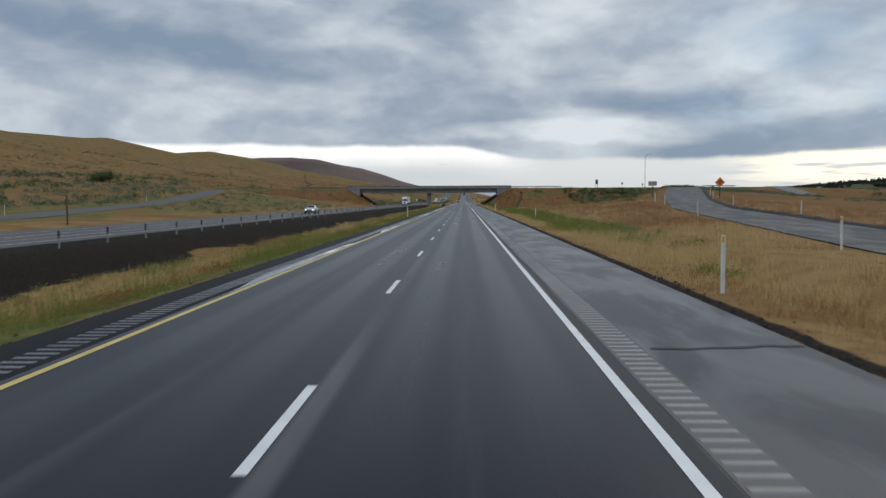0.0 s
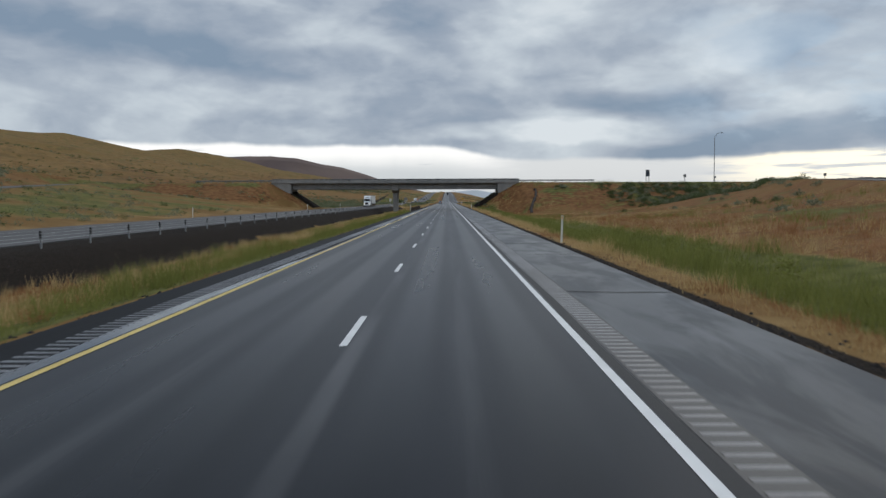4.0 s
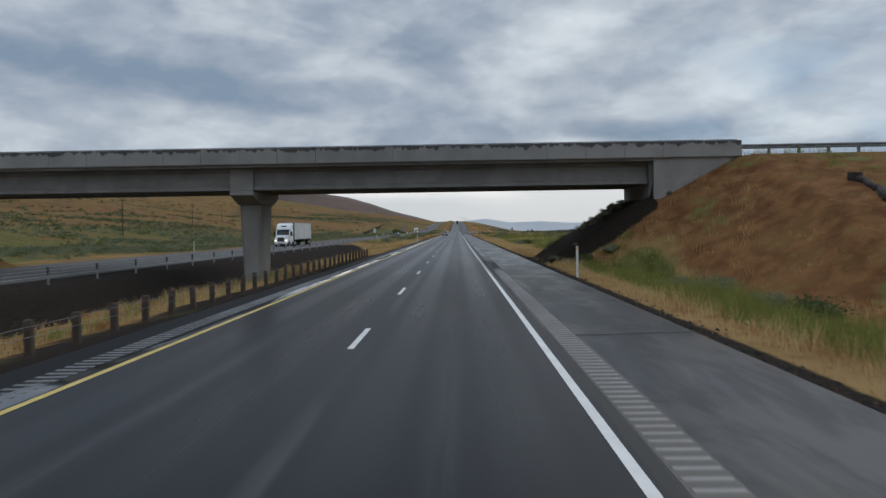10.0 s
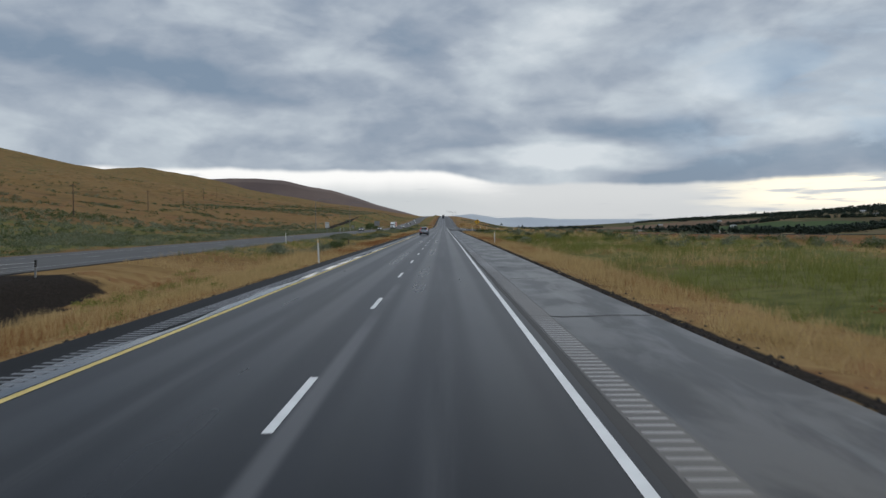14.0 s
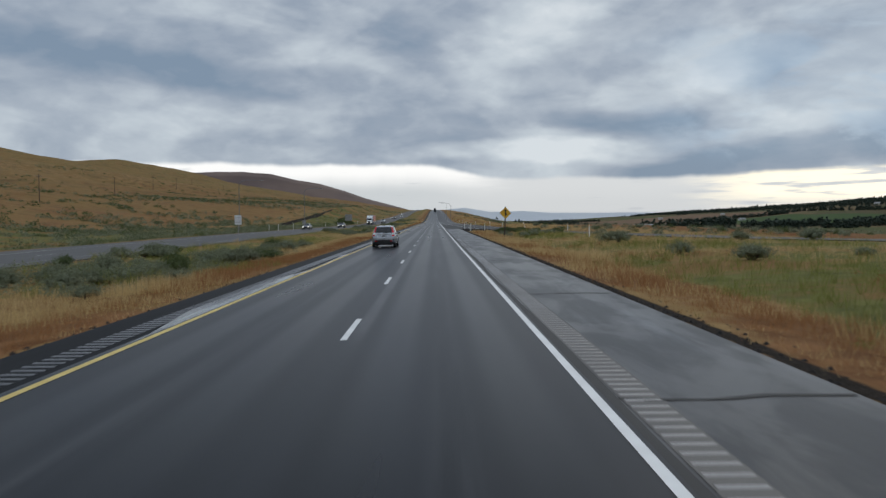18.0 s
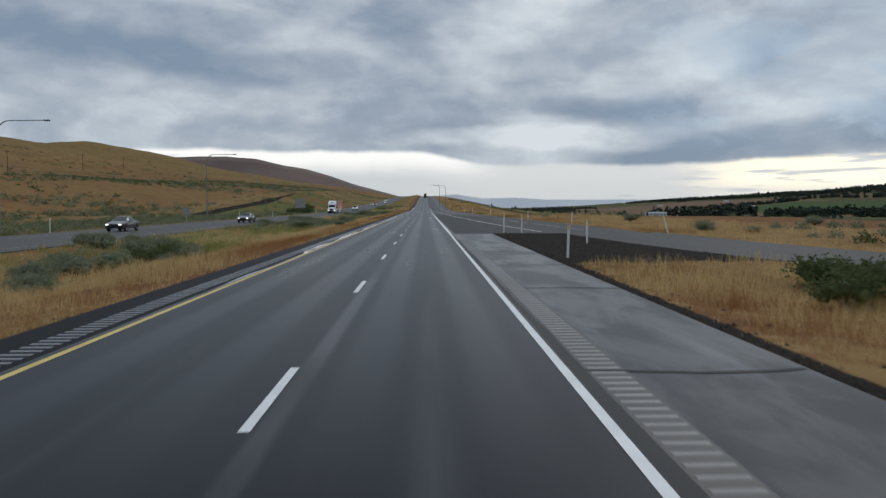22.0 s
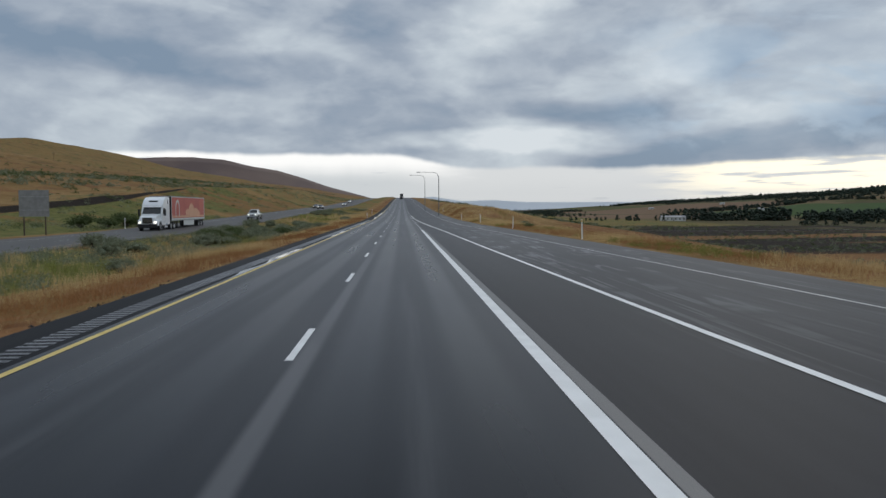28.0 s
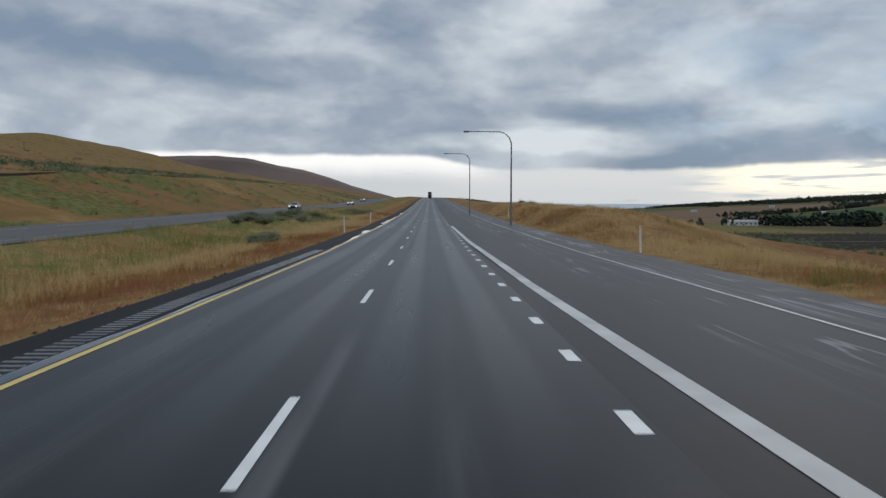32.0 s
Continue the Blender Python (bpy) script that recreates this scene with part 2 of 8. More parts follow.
        col = mix(m("MULTIPLY", m("MULTIPLY", m("MULTIPLY", along, side), wisp), 0.75), col, (0.20, 0.20, 0.21, 1))
        r = m("SUBTRACT", r, m("MULTIPLY", along, 0.10))
    tree.links.new(col, bsdf.inputs["Base Color"])
    tree.links.new(m("MAXIMUM", r, 0.12), bsdf.inputs["Roughness"])
    if not blotch:
        bsdf.inputs["Specular IOR Level"].default_value = shine
    bp = add("ShaderNodeBump", {"Strength": 0.12, "Distance": 0.004, "Height": grain})
    tree.links.new(bp.outputs[0], bsdf.inputs["Normal"])
    return mat


def ground_mat():
    """Open range: dry grass, green growth, bare red soil and black cinder, mixed by the land-cover layers of the sheet."""
    mat, tree, (add, m, ramp, mix, fbm), bsdf = base_mat("range_land")
    at = add("ShaderNodeTexCoord").outputs["Object"]
    layers = []
    for layer in ("green", "soil", "cinder", "far", "wooded", "meadow", "fallow"):
        n = add("ShaderNodeAttribute")
        n.attribute_name = layer
        layers.append(n.outputs["Fac"])
    green, soil, dark, far, wooded, meadow, fallow = layers
    n0, n1, n2, n3 = fbm(at, 0.012, 5.0), fbm(at, 0.09, 5.0), fbm(at, 0.9, 4.0), fbm(at, 14.0, 3.0, 0.7)
    dry = mix(ramp(n1, 0.35, 0.65), (0.185, 0.108, 0.040, 1), (0.315, 0.205, 0.088, 1))
    dry = mix(m("MULTIPLY", ramp(n2, 0.45, 0.7), 0.6), dry, (0.165, 0.078, 0.028, 1))
    grn = mix(ramp(n2, 0.3, 0.7), (0.068, 0.077, 0.022, 1), (0.160, 0.155, 0.050, 1))
    red = mix(ramp(n2, 0.3, 0.7), (0.122, 0.053, 0.022, 1), (0.245, 0.124, 0.053, 1))
    blk = mix(ramp(n3, 0.4, 0.7), (0.009, 0.0075, 0.007, 1), (0.034, 0.027, 0.024, 1))
    wob = m("MULTIPLY", m("SUBTRACT", n1, 0.5), 2.0)
    wob2 = m("ADD", wob, m("MULTIPLY", m("SUBTRACT", n2, 0.5), 0.7))
    col = mix(ramp(m("ADD", soil, wob2), 0.38, 0.62), dry, red)
    col = mix(ramp(m("ADD", green, wob2), 0.38, 0.62), col, grn)
    # sagebrush seen as dots on the far slopes
    spots = add("ShaderNodeTexVoronoi", {"Vector": at, "Scale": 0.17, "Randomness": 1.0}).outputs["Distance"]
    dots = m("MULTIPLY", m("MULTIPLY", ramp(spots, 0.42, 0.22), ramp(n1, 0.45, 0.56)), far)
    col = mix(m("MULTIPLY", dots, 0.85), col, (0.052, 0.058, 0.032, 1))
    col = mix(m("MULTIPLY", m("MULTIPLY", far, ramp(n0, 0.40, 0.60)), 0.6), col, (0.215, 0.135, 0.052, 1))
    col = mix(m("MULTIPLY", far, 0.05), col, (0.060, 0.042, 0.020, 1))
    # broad dark stands of sage on the far slopes
    stand = ramp(fbm(at, 0.032, 7.0, 0.68), 0.53, 0.60)
    col = mix(m("MULTIPLY", m("MULTIPLY", stand, far), 0.35), col, (0.062, 0.058, 0.027, 1))
    # patchwork of valley fields
    cell = add("ShaderNodeTexVoronoi", {"Vector": add("ShaderNodeMapping", {0: at, 3: (1.0, 0.45, 0.0)}).outputs[0], "Scale": 0.0075})
    pick = add("ShaderNodeSeparateColor", {0: cell.outputs["Color"]}).outputs[0]
    crop = mix(ramp(pick, 0.24, 0.28), (0.036, 0.056, 0.022, 1), (0.120, 0.086, 0.052, 1))
    crop = mix(ramp(pick, 0.66, 0.70), crop, (0.046, 0.040, 0.027, 1))
    crop = mix(ramp(pick, 0.82, 0.86), crop, (0.046, 0.074, 0.028, 1))
    col = mix(m("MULTIPLY", ramp(wooded, 0.05, 0.4), 0.9), col, mix(m("MULTIPLY", n2, 0.4), crop, col))
    col = mix(m("MULTIPLY", 0.55, ramp(m("ADD", wooded, m("MULTIPLY", m("SUBTRACT", fbm(at, 0.02, 4.0), 0.5), 1.6)), 0.35, 0.65)), col, mix(n1, (0.030, 0.040, 0.026, 1), (0.065, 0.075, 0.042, 1)))
    col = mix(ramp(fallow, 0.3, 0.7), col, mix(n1, (0.130, 0.082, 0.052, 1), (0.190, 0.125, 0.080, 1)))
    col = mix(ramp(meadow, 0.3, 0.7), col, mix(n1, (0.034, 0.066, 0.022, 1), (0.056, 0.094, 0.032, 1)))
    col = mix(ramp(m("ADD", dark, m("MULTIPLY", m("SUBTRACT", n2, 0.5), 0.35)), 0.4, 0.6), col, blk)
    col = mix(m("MULTIPLY", n3, 0.3), col, mix(0.5, col, (0.10, 0.07, 0.035, 1)))
    tree.links.new(col, bsdf.inputs["Base Color"])
    bsdf.inputs["Roughness"].default_value = 0.95
    bsdf.inputs["Specular IOR Level"].default_value = 0.05
    bp = add("ShaderNodeBump", {"Strength": 0.6, "Distance": 0.12, "Height": m("ADD", n2, m("MULTIPLY", n3, 0.4))})
    tree.links.new(bp.outputs[0], bsdf.inputs["Normal"])
    return mat


def leaf_mat(name, c1, c2, rough=0.8):
    """Blades and leaves, each clump in a tone of its own."""
    mat, tree, (add, m, ramp, mix, fbm), bsdf = base_mat(name)
    geo = add("ShaderNodeNewGeometry").outputs["Random Per Island"]
    at = add("ShaderNodeTexCoord").outputs["Object"]
    f = m("ADD", m("MULTIPLY", geo, 0.6), m("MULTIPLY", fbm(at, 0.25, 3.0), 0.55), clamp=True)
    tree.links.new(mix(f, (*c1, 1), (*c2, 1)), bsdf.inputs["Base Color"])
    bsdf.inputs["Roughness"].default_value = rough
    bsdf.inputs["Specular IOR Level"].default_value = 0.2
    glow = add("ShaderNodeBsdfTranslucent", {0: mix(f, (*c1, 1), (*c2, 1))})
    both = add("ShaderNodeMixShader", {0: 0.38, 1: bsdf.outputs[0], 2: glow.outputs[0]})
    tree.links.new(both.outputs[0], tree.nodes["Material Output"].inputs[0])
    return mat


def concrete_mat():
    """Weathered grey concrete, with dark water stains that run down from the top edges."""
    mat, tree, (add, m, ramp, mix, fbm), bsdf = base_mat("weathered_concrete")
    at = add("ShaderNodeTexCoord").outputs["Object"]
    n1, n2 = fbm(at, 0.5, 5.0), fbm(at, 18.0, 4.0)
    col = mix(ramp(n1, 0.3, 0.7), (0.25, 0.245, 0.235, 1), (0.34, 0.33, 0.315, 1))
    col = mix(m("MULTIPLY", n2, 0.3), col, (0.17, 0.165, 0.16, 1))
    sep = add("ShaderNodeSeparateXYZ", {0: at})
    runs = fbm(add("ShaderNodeCombineXYZ", {0: sep.outputs[0], 1: sep.outputs[1], 2: m("MULTIPLY", sep.outputs[2], 0.12)}).outputs[0], 1.6, 6.0, 0.7)
    depth = m("SUBTRACT", 7.66, sep.outputs[2])
    stain = ramp(m("SUBTRACT", m("MULTIPLY", m("SUBTRACT", runs, 0.36), 1.5), depth), -0.03, 0.08)
    col = mix(m("MULTIPLY", stain, 0.85), col, (0.035, 0.033, 0.033, 1))
    tree.links.new(col, bsdf.inputs["Base Color"])
    bsdf.inputs["Roughness"].default_value = 0.85
    bp = add("ShaderNodeBump", {"Strength": 0.3, "Distance": 0.02, "Height": n2})
    tree.links.new(bp.outputs[0], bsdf.inputs["Normal"])
    return mat


M_ROAD = asphalt_mat("wet_asphalt", (0.0076, 0.0092, 0.0125), (0.0165, 0.0185, 0.0240), 0.34, shine=0.07)
M_LEFT_EDGE = asphalt_mat("left_shoulder_asphalt", (0.008, 0.0085, 0.010), (0.016, 0.017, 0.019), 0.55, lanes=False, shine=0.03)
M_SHOULDER = asphalt_mat("shoulder_asphalt", (0.0080, 0.0098, 0.0132), (0.0235, 0.0282, 0.0360), 0.32, lanes=False, shine=0.15, blotch=0.75)
M_RAMP = asphalt_mat("ramp_asphalt", (0.0118, 0.0116, 0.0136), (0.0225, 0.0220, 0.0250), 0.50, lanes=False, shine=0.06, scuffed=(715, 785))
M_EXIT = asphalt_mat("exit_asphalt", (0.0245, 0.0240, 0.0275), (0.043, 0.042, 0.047), 0.50, lanes=False, shine=0.06, blotch=0.2)
M_FAR_ROAD = asphalt_mat("old_asphalt", (0.058, 0.056, 0.055), (0.092, 0.089, 0.086), 0.6, lanes=False)
M_GROUND = ground_mat()
M_WHITE = surf("road_paint_white", (0.62, 0.62, 0.61), (0.74, 0.74, 0.73), 1.5, 60, 0.5, bump=0.3)
M_YELLOW = surf("road_paint_yellow", (0.55, 0.385, 0.085), (0.67, 0.505, 0.16), 1.5, 60, 0.5, bump=0.3)
M_GROOVE = surf("rumble_ridge", (0.030, 0.032, 0.036), (0.19, 0.195, 0.21), 0.13, 40, 0.4, bump=0.2)
M_GROOVE_L = surf("rumble_ridge_pale", (0.035, 0.036, 0.040), (0.20, 0.203, 0.215), 0.12, 40, 0.35, bump=0.2)
M_CONCRETE = concrete_mat()
# darker copy of the bridge concrete, with the overpass shade put into its colour
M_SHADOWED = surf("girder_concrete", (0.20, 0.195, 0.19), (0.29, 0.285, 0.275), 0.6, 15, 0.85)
M_POST = surf("delineator_plastic", (0.72, 0.72, 0.68), (0.82, 0.82, 0.78), 4, 30, 0.45, bump=0.05)
M_AMBER = surf("amber_reflector", (0.75, 0.42, 0.03), (0.85, 0.50, 0.05), 5, 40, 0.25, bump=0.05)
M_GALV = surf("galvanised_steel", (0.30, 0.31, 0.32), (0.42, 0.43, 0.44), 2, 50, 0.45, metal=0.7, bump=0.1)
M_POLE = surf("lamp_pole_steel", (0.16, 0.17, 0.18), (0.24, 0.25, 0.26), 2, 50, 0.5, metal=0.5, bump=0.05)
M_TIMBER = surf("weathered_timber", (0.050, 0.036, 0.028), (0.11, 0.080, 0.062), 3, 30, 0.85, bump=0.5)
M_SIGN_Y = surf("sign_yellow", (0.75, 0.40, 0.015), (0.82, 0.46, 0.03), 3, 40, 0.35, bump=0.03)
M_SIGN_O = surf("sign_orange", (0.78, 0.20, 0.02), (0.85, 0.25, 0.03), 3, 40, 0.35, bump=0.03)
M_SIGN_BACK = surf("sign_back_aluminium", (0.22, 0.22, 0.22), (0.32, 0.32, 0.32), 2, 30, 0.5, metal=0.4, bump=0.05)
M_BLACK = surf("black_paint", (0.012, 0.012, 0.012), (0.022, 0.022, 0.022), 5, 40, 0.5, bump=0.05)
M_WORN = surf("worn_road_paint", (0.13, 0.13, 0.13), (0.30, 0.30, 0.295), 0.6, 20, 0.5, bump=0.3)
M_MILLED = surf("milled_asphalt", (0.007, 0.008, 0.010), (0.014, 0.015, 0.018), 0.4, 30, 0.5, bump=0.2)
M_GHOST = surf("faded_old_line", (0.055, 0.056, 0.058), (0.085, 0.086, 0.088), 0.5, 30, 0.5, bump=0.2)
M_GULLY = surf("rusted_dark_pipe", (0.018, 0.014, 0.013), (0.045, 0.033, 0.027), 2.5, 25, 0.9, bump=0.6)
M_NAVY = surf("dark_blue_sign", (0.018, 0.030, 0.050), (0.030, 0.045, 0.068), 2, 30, 0.5, bump=0.05)
M_LINE = surf("dull_road_paint", (0.30, 0.30, 0.295), (0.52, 0.52, 0.51), 0.5, 40, 0.5, bump=0.3)
M_CINDER = surf("black_cinder", (0.009, 0.0075, 0.007), (0.034, 0.027, 0.024), 2.0, 18, 0.95, bump=0.6)
M_TAR = surf("tar_seal", (0.010, 0.010, 0.011), (0.018, 0.018, 0.019), 2, 30, 0.75, bump=0.2)


def film_mat():
    """Thin standing water: mirror smooth in patches, damp asphalt between."""
    mat, tree, (add, m, ramp, mix, fbm), bsdf = base_mat("standing_water")
    at = add("ShaderNodeTexCoord").outputs["Object"]
    n = fbm(add("ShaderNodeMapping", {0: at, 3: (1.0, 0.16, 1.0)}).outputs[0], 1.3, 4.0)
    tree.links.new(mix(ramp(n, 0.4, 0.6), (0.022, 0.023, 0.026, 1), (0.035, 0.036, 0.04, 1)), bsdf.inputs["Base Color"])
    tree.links.new(ramp(n, 0.42, 0.62, 0.03, 0.20), bsdf.inputs["Roughness"])
    bsdf.inputs["Specular IOR Level"].default_value = 0.32
    return mat


M_FILM = film_mat()

# ---- building helpers ----


def link_mesh(name, verts, faces, mat, parent=None, smooth=False):
    me = bpy.data.meshes.new(name)
    me.from_pydata(verts, [], faces)
    me.materials.append(mat)
    if smooth:
        me.shade_smooth()
    ob = new(name, me)
    ob.parent = parent
    return ob


def part(name, bm, mat, parent=None, label="", smooth=False):
    """One mesh object from a bmesh, under a thing or under a part."""
    me = bpy.data.meshes.new(name)
    bmesh.ops.recalc_face_normals(bm, faces=bm.faces)
    bm.to_mesh(me)
    bm.free()
    me.materials.append(mat)
    if smooth:
        me.shade_smooth()
    ob = new(name, me)
    ob.parent = parent
    if label:
        ob["label"] = label
    return ob


def again(ob, m, parent=None):
    """The same mesh once more, at another pose."""
    o = bpy.data.objects.new(ob.name, ob.data)
    scene.collection.objects.link(o)
    o.parent = parent
    o.matrix_basis = m
    return o


def box(bm, x0, x1, y0, y1, z0, z1, m=None, bevel=0.0):
    r = bmesh.ops.create_cube(bm, size=1.0)
    vs = r["verts"]
    bmesh.ops.scale(bm, verts=vs, vec=(x1 - x0, y1 - y0, z1 - z0))
    bmesh.ops.translate(bm, verts=vs, vec=((x0 + x1) / 2, (y0 + y1) / 2, (z0 + z1) / 2))
    if bevel:
        es = list({e for v in vs for e in v.link_edges})
        r = bmesh.ops.bevel(bm, geom=es, offset=bevel, segments=2, affect="EDGES", clamp_overlap=True)
        vs = list({v for f in r["faces"] for v in f.verts} | {v for v in vs if v.is_valid})
    if m is not None:
        bmesh.ops.transform(bm, matrix=m, verts=vs)
    return vs


def tube(bm, pts, radii, sides=10, cap=True):
    """A round bar along points, with a radius for each."""
    rings = []
    n = len(pts)
    for i, p in enumerate(pts):
        a, b = Vector(pts[max(i - 1, 0)]), Vector(pts[min(i + 1, n - 1)])
        d = (b - a).normalized()
        side = d.cross(Vector((0, 0, 1)))
        side = Vector((1, 0, 0)) if side.length < 1e-3 else side.normalized()
        upv = side.cross(d).normalized()
        rings.append([bm.verts.new(Vector(p) + radii[i] * (math.cos(2 * math.pi * k / sides) * side + math.sin(2 * math.pi * k / sides) * upv)) for k in range(sides)])
    for r0, r1 in zip(rings, rings[1:]):
        for k in range(sides):
            bm.faces.new((r0[k], r0[(k + 1) % sides], r1[(k + 1) % sides], r1[k]))
    if cap:
        bm.faces.new(rings[0][::-1])
        bm.faces.new(rings[-1])


def prism(bm, outline, axis, a, b):
    """An outline of 2D points pushed along an axis (0, 1 or 2) from a to b."""
    def at(p, v):
        q = [p[0], p[1]]
        q.insert(axis, v)
        return bm.verts.new(q)
    lo, hi = [at(p, a) for p in outline], [at(p, b) for p in outline]
    n = len(outline)
    bm.faces.new(lo[::-1])
    bm.faces.new(hi)
    for i in range(n):
        bm.faces.new((lo[i], lo[(i + 1) % n], hi[(i + 1) % n], hi[i]))


# ---- the land ----
rng = np.random.default_rng(7)
LATTICE = rng.random((256, 256))


def smooth(a, b, v):
    t = np.clip((np.asarray(v, float) - a) / (b - a), 0, 1)
    return t * t * (3 - 2 * t)


def rough(x, y, size, octaves=4):
    """Smooth value noise from 0 to 1."""
    total, amp, norm = 0.0, 1.0, 0.0
    for o in range(octaves):
        u, v = np.asarray(x, float) / size * 2 ** o + 17.3 * o, np.asarray(y, float) / size * 2 ** o + 9.1 * o
        i, j = np.floor(u).astype(int), np.floor(v).astype(int)
        fu, fv = u - i, v - j
        fu, fv = fu * fu * (3 - 2 * fu), fv * fv * (3 - 2 * fv)
        g = lambda a, b: LATTICE[a % 256, b % 256]
        total = total + amp * ((g(i, j) * (1 - fu) + g(i + 1, j) * fu) * (1 - fv) + (g(i, j + 1) * (1 - fu) + g(i + 1, j + 1) * fu) * fv)
        norm += amp
        amp *= 0.5
    return total / norm


# lines of the plan: (y, x, z) of the centre of each side road
EXIT = np.array([(-60, 9.3, 0.0), (-20, 12.5, 0.0), (10, 16, 0.0), (36, 20.3, 0.1), (60, 23.2, 0.55), (90, 26.9, 1.1), (110, 31.5, 1.65), (130, 36.4, 2.15), (150, 41.8, 2.8), (175, 48.5, 3.65), (200, 55.3, 4.4), (240, 66.5, 5.6), (306, 86, 6.65)])
FRONTAGE = np.array([(150, 104, -2.0), (200, 101, 0.3), (225, 101, 2.0), (250, 103, 4.6), (270, 106, 6.3), (305, 117, 6.6)])
ENTRY = np.array([(330, 112, 5.6), (400, 92, 2.4), (480, 66, 0.5), (550, 33, 0.0), (590, 20.6, -0.05), (606, 17.2, -0.03), (618, 15.6, -0.02), (632, 14.6, 0.0), (640, 14.0, 0.0), (680, 11.9, 0.0), (740, 9.9, 0.0), (780, 8.9, 0.0), (830, 7.9, 0.0), (900, 7.9, 0.0)])
ONCOMING = np.array([(-400, -28.3, 0.0), (200, -28.3, -0.1), (400, -28.3, -0.3), (600, -28.3, -0.2), (820, -28.3, -0.35), (880, -28.3, 0.45), (975, -28.3, 1.9), (1100, -28.3, 3.6), (1300, -29, 8.2), (1600, -32, 13.0), (2600, -40, 26.0)])
ROADZ = np.array([(-1000, 0), (870, 0), (917, 0.35), (970, 1.1), (1030, 2.2), (1150, 4.9), (1300, 8.2), (1600, 13.5), (2000, 19.0), (3000, 30.0), (4800, 44.0)])
LEFT_RAMP = np.array([(20, -44, -0.2), (90, -52, 0.4), (160, -62, 1.8), (230, -76, 4.2), (300, -95, 6.4)])
CLIMB = np.array([(765, -64.5, 0.0), (810, -66, 1.2), (850, -66.5, 2.8), (890, -66, 4.5), (930, -65.5, 6.5), (970, -65, 8.1), (1020, -65, 8.7), (1300, -73, 7.8)])
RIDGE = np.array([(-3000, 130), (1000, 122), (1358, 126), (1650, 134), (1747, 144), (1830, 138), (1930, 132), (2284, 138), (2450, 156), (2700, 158), (2967, 160), (3200, 148), (3500, 128), (4000, 100), (4900, 70)])
CROSS_Y, CROSS_Z = 316.0, 6.68


def road_z(y):
    """Height of our road: level, then climbing out of sight."""
    return np.interp(y, ROADZ[:, 0], ROADZ[:, 1])


def ramp_half(y):
    """Half the width of the exit ramp, which opens out towards the crossing road."""
    return np.interp(y, [-60, 60, 110, 200, 306], [3.6, 3.2, 3.2, 4.5, 4.6])


def on(line, y, k):
    return np.interp(y, line[:, 0], line[:, k])


